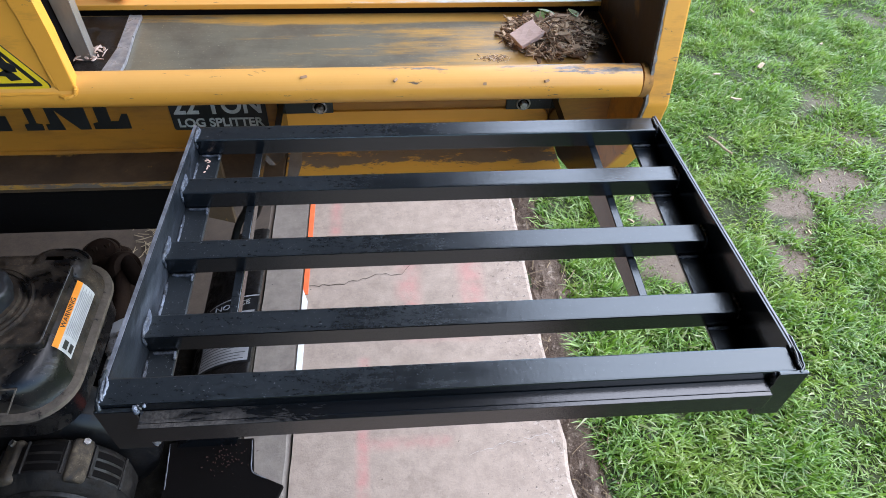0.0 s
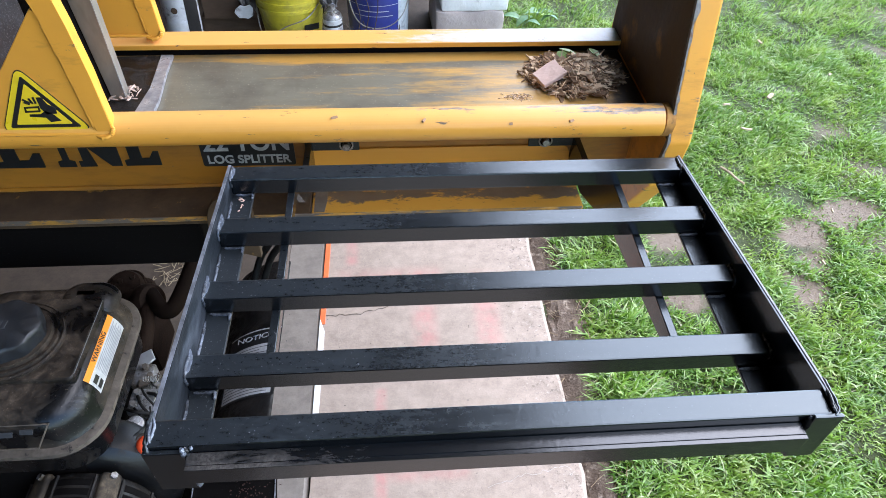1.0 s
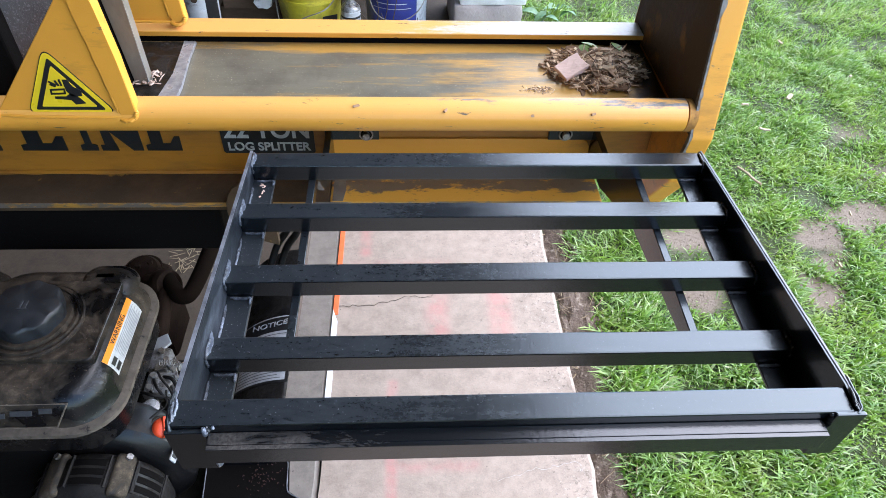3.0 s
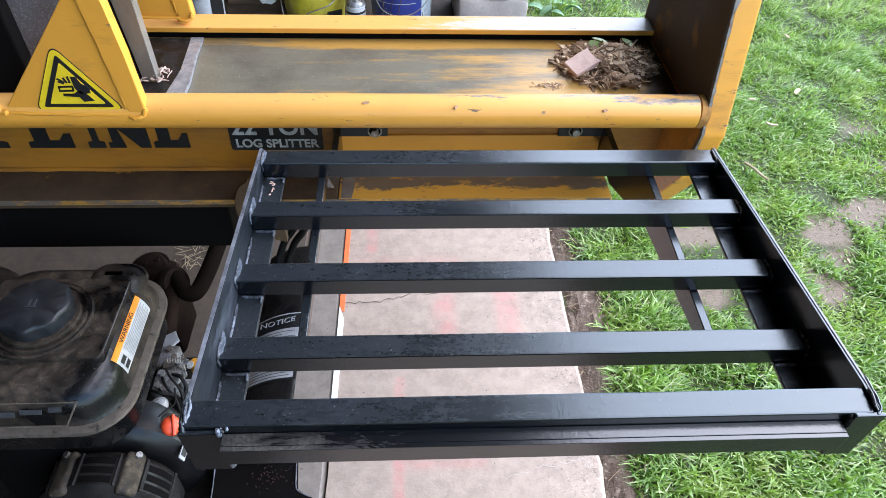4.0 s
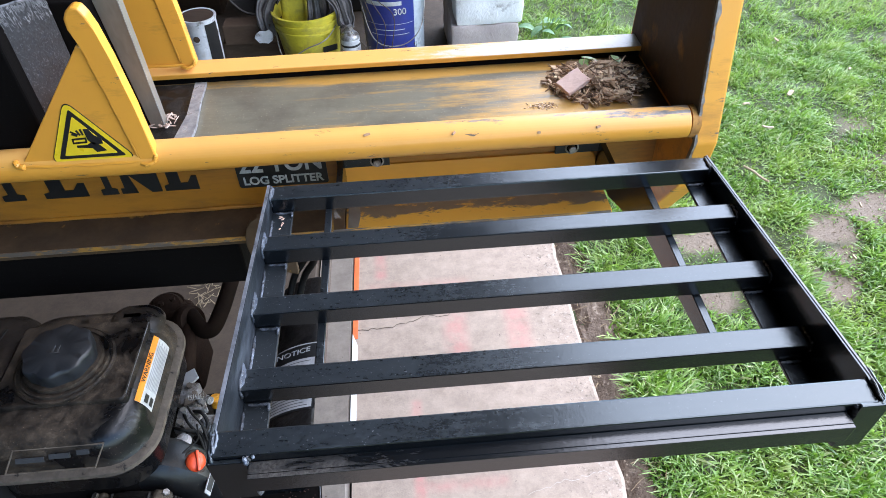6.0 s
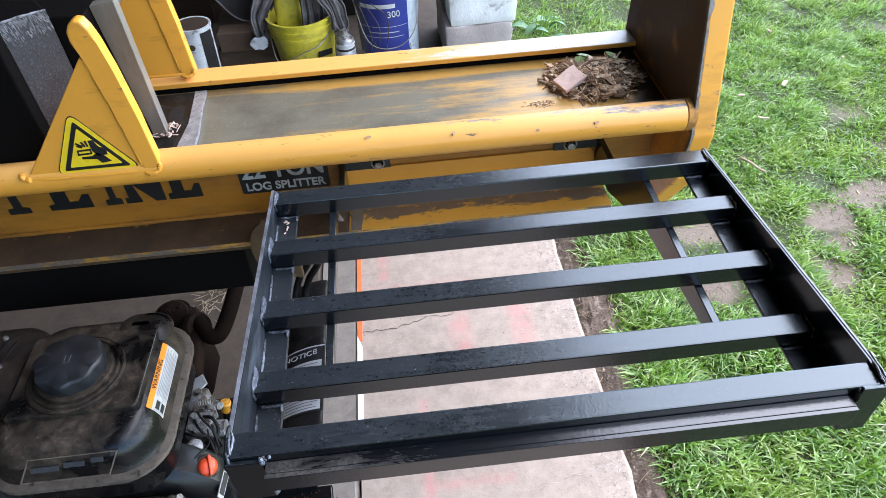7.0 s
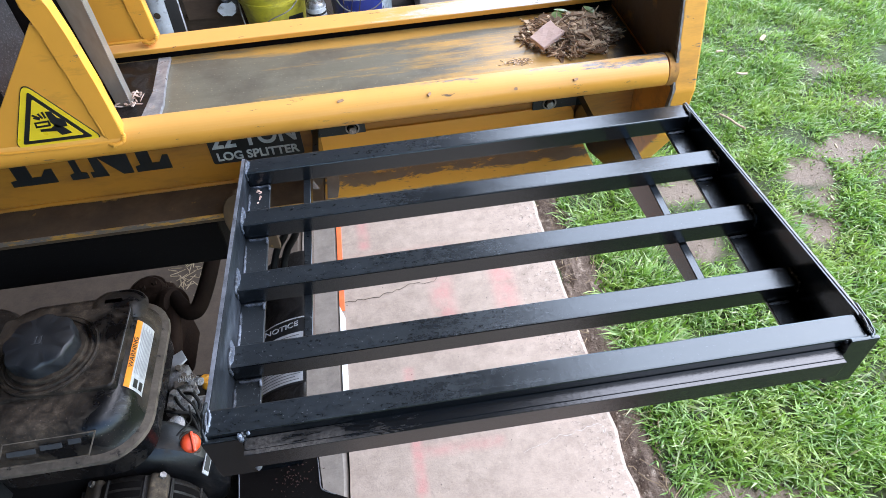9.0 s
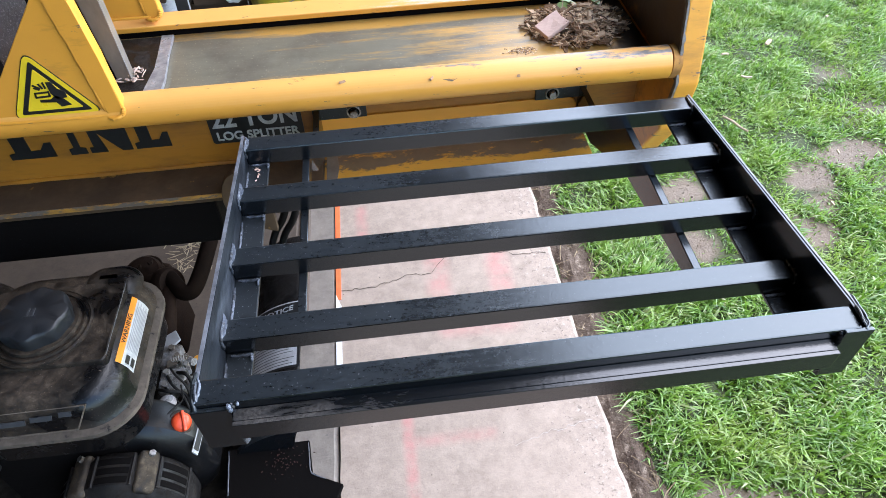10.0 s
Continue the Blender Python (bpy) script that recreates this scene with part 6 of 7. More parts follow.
# ---- clutter behind the machine ----
M["tin_white"] = surface("scuffed white tin", (0.60, 0.61, 0.63), (0.40, 0.40, 0.40), 0.5, 0, 20, 150, 0.8, 0.1, dirt=(0.13, 0.11, 0.09), dirt_scale=26, dirt_lo=0.56, dirt_hi=0.68)
M["pail_yellow"] = surface("dirty yellow plastic", (0.60, 0.51, 0.03), (0.40, 0.33, 0.03), 0.5, 0, 15, 150, 0.8, 0.1, dirt=(0.17, 0.145, 0.045), dirt_scale=14, dirt_lo=0.50, dirt_hi=0.74)
M["pail_blue"] = surface("blue printed label", (0.018, 0.030, 0.20), (0.012, 0.020, 0.13), 0.4, 0, 20, 150, 0.6, 0.05, dirt=(0.20, 0.19, 0.18), dirt_scale=30, dirt_lo=0.66, dirt_hi=0.8)
M["pail_white"] = surface("grey-white plastic", (0.48, 0.52, 0.56), (0.34, 0.36, 0.38), 0.5, 0, 20, 150, 0.7, 0.1, dirt=(0.12, 0.12, 0.11), dirt_scale=20, dirt_lo=0.58, dirt_hi=0.75)
M["rag"] = surface("grimy grey cloth", (0.165, 0.150, 0.147), (0.090, 0.081, 0.079), 0.9, 0, 25, 200, 0.8, 0.6, 0.002)
M["block"] = surface("whitewashed concrete block", (0.74, 0.73, 0.72), (0.56, 0.55, 0.53), 0.85, 0, 12, 120, 0.8, 0.6, 0.003, dirt=(0.22, 0.20, 0.18), dirt_scale=18, dirt_lo=0.60, dirt_hi=0.75)
M["block_pink"] = surface("bare pinkish concrete block", (0.42, 0.36, 0.33), (0.30, 0.25, 0.23), 0.9, 0, 12, 120, 0.8, 0.6, 0.003)
M["wood_old"] = surface("old brown board", (0.080, 0.052, 0.034), (0.040, 0.026, 0.018), 0.8, 0, 12, 120, 0.8, 0.4, stretch=(0.3, 1, 1))
M["dark_sheet"] = surface("dark grey sheet", (0.012, 0.011, 0.011), (0.024, 0.022, 0.020), 0.6, 0, 12, 120, 0.7, 0.2)

# yellow bucket with rags
bq = (-0.408, 2.105)
bucket = thing("bucket", pose(bq[0], bq[1], 0), "dirty yellow plastic bucket holding grey rags", "bucket")
bm = B()
lathe(bm, [(0.084, 0.0), (0.088, 0.004), (0.109, 0.180), (0.114, 0.181), (0.114, 0.190), (0.111, 0.191), (0.112, 0.206), (0.117, 0.207), (0.117, 0.216), (0.113, 0.217), (0.114, 0.232), (0.118, 0.233), (0.118, 0.240), (0.109, 0.240), (0.085, 0.012), (0.001, 0.010)], (bq[0], bq[1], 0.0), 56)
part("pail", bm, M["pail_yellow"], bucket, "yellow pail with rim ribs", smooth=True)
bm = B()
tube(bm, smooth_path([(bq[0] - 0.117, bq[1], 0.20), (bq[0] - 0.085, bq[1] - 0.11, 0.115), (bq[0] + 0.0, bq[1] - 0.122, 0.150), (bq[0] + 0.07, bq[1] - 0.105, 0.175), (bq[0] + 0.117, bq[1], 0.21)], 8), 0.0022, 8)
part("handle", bm, M["steel"], bucket, "thin wire handle", smooth=True)
bm = B()
box(bm, -0.03, 0.03, -0.0005, 0.0012, -0.010, 0.010, m=Matrix.Translation((bq[0] + 0.072, bq[1] - 0.0785, 0.125)) @ pose(0, 0, 0, 0, 8, 42))
part("text_bar", bm, M["decal_black"], bucket)
bm = B()
loft(bm, [(rounded(bq[0] - 0.09, bq[0] + 0.0, bq[1] - 0.01, bq[1] + 0.05, 0.02, 5), 0.14), (rounded(bq[0] - 0.085, bq[0] + 0.005, bq[1] + 0.0, bq[1] + 0.06, 0.02, 5), 0.26), (rounded(bq[0] - 0.07, bq[0] + 0.01, bq[1] + 0.01, bq[1] + 0.06, 0.02, 5), 0.34)])
part("scoop", bm, M["pail_yellow"], bucket, "stained yellow scoop standing inside", smooth=True)


def draped(pts, width, folds, depth, seed, taper=1.0):
    """A thin crumpled cloth hanging along a line, with folds running down it."""
    bm = B()
    P = [Vector(p) for p in smooth_path(pts, 9)]
    n, m = len(P), 40
    front, rear = [], []
    for i, p in enumerate(P):
        tan = (P[min(i + 1, n - 1)] - P[max(i - 1, 0)]).normalized()
        side = tan.cross(Vector((0.1, -1.0, 0.45))).normalized()
        out = side.cross(tan).normalized()
        w = width * (1 + (taper - 1) * i / (n - 1)) * (1 + 0.18 * noise.noise(Vector((i * 0.21, seed, 3.0))))
        ra, rb = [], []
        for j in range(m + 1):
            u = j / m - 0.5
            ph = folds * u * math.tau + 1.4 * noise.noise(Vector((i * 0.13, u * 3, seed)))
            d = depth * (math.sin(ph) + 0.45 * math.sin(2.3 * ph + seed)) * (0.55 + 0.7 * abs(noise.noise(Vector((i * 0.1, u * 2, seed + 5)))))
            q = p + side * (u * w) - out * d + 0.006 * noise.noise_vector(Vector((i * 0.16, u * 4, seed)))
            q += tan * 0.016 * noise.noise(Vector((u * 5, seed, 1.0))) * (i / (n - 1))
            ra.append(bm.verts.new(q))
            rb.append(bm.verts.new(q + out * 0.0016))
        front.append(ra)
        rear.append(rb)
    for i in range(n - 1):
        for j in range(m):
            bm.faces.new((front[i][j], front[i][j + 1], front[i + 1][j + 1], front[i + 1][j]))
            bm.faces.new((rear[i][j + 1], rear[i][j], rear[i + 1][j], rear[i + 1][j + 1]))
        bm.faces.new((front[i][0], front[i + 1][0], rear[i + 1][0], rear[i][0]))
        bm.faces.new((front[i + 1][m], front[i][m], rear[i][m], rear[i + 1][m]))
    for j in range(m):
        bm.faces.new((front[0][j + 1], front[0][j], rear[0][j], rear[0][j + 1]))
        bm.faces.new((front[-1][j], front[-1][j + 1], rear[-1][j + 1], rear[-1][j]))
    return bm


for pts, w, folds, depth, seed, taper, lab in (
        (((0.030, 0.000, 0.40), (0.032, -0.020, 0.31), (0.030, -0.030, 0.22), (0.025, -0.020, 0.14)), 0.050, 2.0, 0.007, 1, 0.9, "grimy grey rag"),
        (((0.070, 0.030, 0.40), (0.078, 0.012, 0.31), (0.072, 0.000, 0.22), (0.060, 0.000, 0.14)), 0.075, 2.6, 0.008, 2, 0.8, "grimy grey rag"),
        (((0.050, 0.000, 0.41), (0.092, -0.040, 0.335), (0.124, -0.066, 0.275), (0.137, -0.075, 0.215), (0.136, -0.075, 0.190)), 0.078, 2.8, 0.007, 3, 0.6, "grimy grey rag over the rim"),
        (((-0.050, 0.010, 0.39), (-0.102, -0.010, 0.315), (-0.137, -0.020, 0.245), (-0.140, -0.020, 0.190), (-0.128, -0.030, 0.150)), 0.074, 2.2, 0.008, 4, 0.55, "grimy grey rag over the rim")):
    part("rag", draped([(bq[0] + x, bq[1] + y, z) for x, y, z in pts], w, folds, depth, seed, taper), M["rag"], bucket, lab, smooth=True)

# spray can
sx_, sy_ = -0.262, 1.99
can = thing("spray_can", pose(sx_, sy_, 0), "small white and silver spray can", "spray can")
bm = B()
lathe(bm, [(0.030, 0.0), (0.032, 0.003), (0.032, 0.1730), (0.0325, 0.1750), (0.031, 0.1780)], (sx_, sy_, 0), 36)
part("can_body", bm, M["tin_white"], can, smooth=True)
bm = B()
lathe(bm, [(0.032, 0.1770), (0.031, 0.1830), (0.026, 0.1910), (0.018, 0.1960), (0.017, 0.2010), (0.012, 0.2030), (0.012, 0.2180), (0.001, 0.2200)], (sx_, sy_, 0), 36)
part("dome", bm, M["alu"], can, "silver dome and nozzle", smooth=True)
bm = B()
lathe(bm, [(0.0322, 0.1530), (0.0326, 0.1535), (0.0326, 0.1600), (0.0322, 0.1605)], (sx_, sy_, 0), 36)
part("text_bar", bm, M["decal_black"], can, smooth=True)
for z0 in (0.122, 0.132, 0.139):
    bm = B()
    lathe(bm, [(0.0322, z0), (0.0325, z0 + 0.0003), (0.0325, z0 + 0.003), (0.0322, z0 + 0.0033)], (sx_, sy_, 0), 36)
    part("text_bar", bm, M["decal_grey"], can, smooth=True)

# white pail with a blue label
px_, py_ = -0.113, 2.11
pail = thing("sealer_pail", pose(px_, py_, 0), "grey-white plastic pail with a blue sealer label", "pail")
bm = B()
lathe(bm, [(0.098, 0.0), (0.100, 0.004), (0.111, 0.34), (0.116, 0.341), (0.116, 0.352), (0.112, 0.353), (0.113, 0.385), (0.001, 0.386)], (px_, py_, 0), 56)
part("pail", bm, M["pail_white"], pail, smooth=True)


def pail_wrap(a0, a1, z0, z1, lift, n=24):
    bm = B()
    R = []
    for z in (z0, z1):
        r = 0.100 + 0.011 * (z - 0.004) / 0.336 + lift
        R.append([bm.verts.new((px_ + r * math.sin(radians(a0 + (a1 - a0) * k / n)), py_ - r * math.cos(radians(a0 + (a1 - a0) * k / n)), z)) for k in range(n + 1)])
    for k in range(n):
        bm.faces.new((R[0][k], R[0][k + 1], R[1][k + 1], R[1][k]))
    return bm


lb = part("blue_label", pail_wrap(-75, 40, 0.092, 0.335, 0.0008), M["pail_blue"], pail, "blue label with pale print", smooth=True)
part("text_bar", pail_wrap(-50, 16, 0.270, 0.284, 0.0014), M["decal_white"], lb)
part("text_bar", pail_wrap(-38, 20, 0.185, 0.1875, 0.0014), M["decal_white"], lb)
part("text_bar", pail_wrap(-45, 28, 0.168, 0.170, 0.0014), M["decal_white"], lb)
part("label_band", pail_wrap(-60, 38, 0.205, 0.2065, 0.0014), M["decal_white"], lb)
a = radians(12)
writing("lettering", "300", 0.030, Matrix.Translation((px_ + 0.1092 * math.sin(a), py_ - 0.1092 * math.cos(a), 0.248)) @ pose(0, 0, 0, 90, 0, 12), M["decal_white"], lb, "pale number 300", 1.0, 0.0012)
bm = B()
tube(bm, smooth_path([(px_ - 0.115, py_ - 0.02, 0.30), (px_ - 0.07, py_ - 0.115, 0.165), (px_ + 0.02, py_ - 0.125, 0.140), (px_ + 0.09, py_ - 0.10, 0.19), (px_ + 0.115, py_ - 0.02, 0.30)], 7), 0.002, 7)
part("handle", bm, M["steel"], pail, "wire handle", smooth=True)

# dead vine and leaf litter between the pails
bm = B()
rr = random.Random(9)
for i in range(30):
    p = Vector((rr.uniform(-0.20, 0.02), rr.uniform(1.93, 2.0), rr.uniform(0.09, 0.16)))
    d = Vector((rr.uniform(-1, 1), rr.uniform(-0.3, 0.3), rr.uniform(-0.6, 0.8))) * rr.uniform(0.02, 0.06)
    tube(bm, [p, p + d * 0.5 + Vector((0, 0, rr.uniform(-0.01, 0.01))), p + d], 0.0012, 5)
for i in range(3):
    tube(bm, smooth_path([(-0.19 + 0.02 * i, 1.97, 0.0), (-0.20 + 0.03 * i, 1.96, 0.08), (-0.17 + 0.03 * i, 1.97, 0.18 + 0.03 * (i % 3)), (-0.20 + 0.02 * i, 1.98, 0.30)], 5), 0.0016, 6)
tagged(part("dead_vine", bm, surface("dead vine", (0.09, 0.07, 0.048), (0.045, 0.034, 0.024), 0.85, 0, 60, 200, 0.8, 0.3)), "tangle of dead vine and litter among the pails", "dead vine", kind="stuff")

# block pillar at the shed's corner
def rough_block(name, x0, x1, y0, y1, z0, z1, mat, label, seed):
    bm = B()
    box(bm, x0, x1, y0, y1, z0, z1, 0.006, 2)
    bmesh.ops.subdivide_edges(bm, edges=bm.edges[:], cuts=6, use_grid_fill=True)
    for v in bm.verts:
        v.co += 0.006 * noise.noise_vector(v.co * 17 + Vector((seed, 0, 0))) + 0.0025 * noise.noise_vector(v.co * 60)
    return tagged(part(name, bm, mat, smooth=True), label, "concrete block", "blocks of the shed pillar")


rough_block("concrete_block", 0.082, 0.310, 2.02, 2.42, 0.0, 0.178, M["block_pink"], "bare pinkish concrete block at the pillar foot", 1)
for i in range(4):
    rough_block("concrete_block", 0.098, 0.326, 2.02, 2.42, 0.1785 + i * 0.200, 0.374 + i * 0.200, M["block"], "whitewashed concrete block of the shed pillar", 2 + i)
bm = B()
box(bm, 0.12, 0.32, 2.06, 2.38, 0.965, 2.179, 0.004)
tagged(part("post", bm, M["wood_old"]), "old wooden post on the block pillar", "post", kind="structure")

# white tin, board, sheet and scraps
tin = thing("paint_tin", pose(-0.748, 2.05, 0), "open white paint tin with a dark label, scuffed", "paint tin")
tm = Matrix.Translation((-0.770, 2.06, 0.0)) @ pose(0, 0, 0, 0, 2, 0)
bm = B()
lathe(bm, [(0.055, 0.0), (0.058, 0.003), (0.058, 0.245), (0.061, 0.247), (0.061, 0.254), (0.054, 0.254), (0.0535, 0.030), (0.001, 0.030)], (0, 0, 0), 40, tm)
part("tin_body", bm, M["tin_white"], tin, smooth=True)


def tin_wrap(a0, a1, z0, z1, lift):
    bm = B()
    R = [[bm.verts.new(tm @ Vector(((0.058 + lift) * math.sin(radians(a0 + (a1 - a0) * k / 10)), -(0.058 + lift) * math.cos(radians(a0 + (a1 - a0) * k / 10)), z))) for k in range(11)] for z in (z0, z1)]
    for k in range(10):
        bm.faces.new((R[0][k], R[0][k + 1], R[1][k + 1], R[1][k]))
    return bm


bm = B()
lathe(bm, [(0.0530, 0.2535), (0.0520, 0.2530), (0.0515, 0.12), (0.040, 0.100), (0.001, 0.098)], (0, 0, 0), 40, tm)
part("residue", bm, M["wood_old"], tin, "dried brown residue inside", smooth=True)
part("dark_label", tin_wrap(30, 80, 0.09, 0.24, 0.0008), M["dark_sheet"], tin, smooth=True)
bm = B()
cyl(bm, tm @ Vector((-0.004, -0.0575, 0.195)), tm @ Vector((-0.004, -0.0592, 0.195)), 0.0105, 20)
part("spot", bm, M["wood_old"], tin, "round brown rust spot", smooth=True)
bm = B()
box(bm, -0.70, -0.49, 2.09, 2.16, 0.125, 0.195, 0.003, m=None)
box(bm, -0.72, -0.48, 2.12, 2.16, 0.0, 0.122, 0.003)
tagged(part("wood_offcut", bm, M["wood_old"]), "old brown timber offcuts on the shed floor", "timber")
bm = B()
P = [(-0.80, 2.30, 0.38), (-0.70, 2.22, 0.26), (-0.62, 2.17, 0.205), (-0.53, 2.14, 0.225), (-0.49, 2.17, 0.26)]
Pt = smooth_path(P, 5)
prev = None
for p in Pt:
    cur = [bm.verts.new(p), bm.verts.new(p + Vector((-0.03, 0.30, 0.26))), bm.verts.new(p + Vector((-0.03, 0.303, 0.257))), bm.verts.new(p + Vector((0, 0.003, -0.004)))]
    if prev:
        for k in range(4):
            bm.faces.new((prev[k], cur[k], cur[(k + 1) % 4], prev[(k + 1) % 4]))
    prev = cur
tagged(part("dark_sheet", bm, M["dark_sheet"], smooth=True), "sagging dark grey sheet with a worn pale edge", "sheet")
bm = B()
tube(bm, [p + Vector((0, -0.002, 0)) for p in Pt], 0.0028, 6)
tagged(part("sheet_edge", bm, M["rag"], bpy.data.objects["dark_sheet"], "worn pale edge"))
bm = B()
prism(bm, [(-0.590, 0.163), (-0.584, 0.176), (-0.569, 0.187), (-0.551, 0.183), (-0.537, 0.190), (-0.527, 0.178), (-0.531, 0.152), (-0.548, 0.141), (-0.562, 0.146), (-0.577, 0.144)], "y", 2.055, 2.06, 0.001)
tagged(part("paper_scrap", bm, M["tin_white"]), "torn white paper scrap leaning on timber", "paper")
# far clutter in the dark of the shed
for i, (x, y, w, d, h, mt, lb_) in enumerate(((-1.15, 2.55, 0.30, 0.25, 0.34, "dark_sheet", "dark grey storage box in the shed"), (-0.95, 2.75, 0.24, 0.2, 0.5, "wood_old", "old wooden crate in the shed"), (-0.35, 2.7, 0.5, 0.2, 0.55, "dark_sheet", "dark grey storage box in the shed"), (-1.5, 2.3, 0.26, 0.26, 0.3, "wood_old", "old wooden crate in the shed"))):
    bm = B()
    box(bm, x - w / 2, x + w / 2, y - d / 2, y + d / 2, 0.0, h, 0.008)
    box(bm, x - w / 2 - 0.006, x + w / 2 + 0.006, y - d / 2 - 0.006, y + d / 2 + 0.006, h - 0.03, h + 0.004, 0.004)
    tagged(part("storage_box", bm, M[mt]), lb_, "box")
bm = B()
lathe(bm, [(0.05, 0), (0.052, 0.1), (0.045, 0.105), (0.02, 0.12)], (-1.0, 2.2, 0.0), 24)
tagged(part("red_can", bm, plain("red tin paint", (0.45, 0.03, 0.03), 0.4, 0.3), smooth=True), "small red tin on the shed floor", "tin")

def sack(name, x, y, w, d, h, mat, label, seed):
    """A slumped bag."""
    bm = B()
    box(bm, x - w / 2, x + w / 2, y - d / 2, y + d / 2, 0.0, h, min(w, d) * 0.25, 3)
    bmesh.ops.subdivide_edges(bm, edges=bm.edges[:], cuts=2, use_grid_fill=True)
    for v in bm.verts:
        v.co += 0.022 * noise.noise_vector(v.co * 11 + Vector((seed, 0, 0))) * min(1, v.co.z * 8)
    return tagged(part(name, bm, mat, smooth=True), label, "bag")


sack("bag", -1.20, 2.42, 0.13, 0.16, 0.52, plain("blue woven bag", (0.10, 0.17, 0.36), 0.7, 0.4), "slumped blue bag in the shed", 1)
sack("bag", -1.055, 2.40, 0.10, 0.14, 0.48, plain("pale blue bag", (0.42, 0.50, 0.60), 0.7, 0.3), "slumped pale blue bag in the shed", 2)
bm = B()
box(bm, -1.42, -1.275, 2.30, 2.50, 0.0, 0.46, 0.008)
box(bm, -1.427, -1.268, 2.293, 2.507, 0.44, 0.468, 0.004)
for k in range(4):
    box(bm, -1.422, -1.273, 2.294, 2.30, 0.10 + 0.08 * k, 0.115 + 0.08 * k, 0.002)
tagged(part("crate", bm, plain("red crate plastic", (0.30, 0.015, 0.02), 0.5, 0.4)), "dark red plastic crate in the shed", "crate")

# ---- wood chips, leaves, twigs ----


def chip_mat(name, a, b, c):
    m, N, L, Bs = nt_mat(name)
    g = N.new("ShaderNodeNewGeometry")
    v = coords(N, L, (1, 1, 1), obj=False)
    col = ramp(N, L, g.outputs["Random Per Island"], [(0.0, a), (0.5, b), (1.0, c)])
    col = mix(N, L, ramp(N, L, tex(N, L, v, 160, 5), [(0.4, 0.0), (0.7, 0.35)]), col, tuple(q * 0.35 for q in b))
    L.new(col, Bs.inputs["Base Color"])
    Bs.inputs["Roughness"].default_value = 0.85
    bump(N, L, Bs, tex(N, L, v, 300, 4), 0.4, 0.001)
    return m


M["chip"] = chip_mat("bark and wood slivers", (0.075, 0.040, 0.020), (0.40, 0.240, 0.130), (0.95, 0.73, 0.48))
M["chip_pale"] = surface("fresh pinkish wood", (0.74, 0.53, 0.43), (0.58, 0.39, 0.31), 0.8, 0, 60, 300, 0.8, 0.5, 0.001, stretch=(0.3, 1, 1))


def sliver(bm, p, ln, w, t, rot, r):
    """A splinter of wood with uneven ends."""
    q = Matrix.Translation(p) @ Euler(rot).to_matrix().to_4x4()
    bend = r.uniform(-0.2, 0.2) * ln
    vs = []
    for sx in (-1, -0.1, 1):
        for sy, sz in ((-1, -1), (1, -1), (1, 1), (-1, 1)):
            e = 1.0 if sx == -0.1 else 0.80 if w > 0.003 else 0.5
            vs.append(bm.verts.new(q @ Vector((sx * ln / 2 * r.uniform(0.80, 1.1), sy * w / 2 * e * r.uniform(0.7, 1.1), sz * t / 2 + (bend * 0.3 if sx == -0.1 else 0)))))
    for a in (0, 4):
        for k in range(4):
            bm.faces.new((vs[a + k], vs[a + (k + 1) % 4], vs[a + 4 + (k + 1) % 4], vs[a + 4 + k]))
    bm.faces.new(vs[0:4])
    bm.faces.new(vs[8:12])


cr = random.Random(31)
bm = B()
for i in range(1000):
    a, rr_ = cr.uniform(0, math.tau), math.sqrt(cr.random())
    x, y = 0.180 + 0.068 * rr_ * math.cos(a), 0.684 + 0.058 * rr_ * math.sin(a) * (1 + 0.25 * math.sin(3 * a))
    if x > 0.256:
        continue
    y = max(y, 0.630 - 0.35 * (x - 0.150) * (x < 0.150) + cr.uniform(0, 0.006))
    h = 0.027 * (1 - rr_ ** 2) * (0.75 + 0.5 * noise.noise(Vector((x * 40, y * 40, 2))))
    big = cr.random()
    lay = cr.uniform(0.2, 1.0) ** 0.6
    if big < 0.10:
        ln, w, t = cr.uniform(0.012, 0.032), cr.uniform(0.006, 0.013), cr.uniform(0.0012, 0.003)
    elif big < 0.55:
        ln, w, t = cr.uniform(0.008, 0.026), cr.uniform(0.002, 0.006), cr.uniform(0.0008, 0.002)
    else:
        ln, w, t = cr.uniform(0.012, 0.034), cr.uniform(0.0009, 0.0022), cr.uniform(0.0007, 0.0014)
    sliver(bm, Vector((x, y, 0.7016 + lay * h)), ln, w, t, (cr.gauss(0, 0.35), cr.gauss(0, 0.28), cr.uniform(0, 3.14)), cr)
for i in range(150):
    sliver(bm, Vector((cr.gauss(0.094, 0.009), cr.gauss(0.634, 0.0035), 0.7006)), cr.uniform(0.0010, 0.0034), 0.0014, 0.0005, (0, 0, cr.uniform(0, 3.14)), cr)
tagged(part("wood_chips", bm, M["chip"]), "heap of bark and wood slivers on the beam by the foot plate", "wood chips", kind="stuff")
bm = B()
box(bm, -0.0200, 0.0200, -0.0135, 0.0135, -0.003, 0.003, 0.001)
bmesh.ops.subdivide_edges(bm, edges=bm.edges[:], cuts=2, use_grid_fill=True)
for v in bm.verts:
    v.co += 0.0016 * noise.noise_vector(v.co * 120)
bmesh.ops.transform(bm, matrix=pose(0.139, 0.660, 0.719, 16, -12, 32), verts=bm.verts)
tagged(part("wood_chunk", bm, M["chip_pale"]), "flat pale pinkish wood chunk lying on the bark heap", "wood chunk")
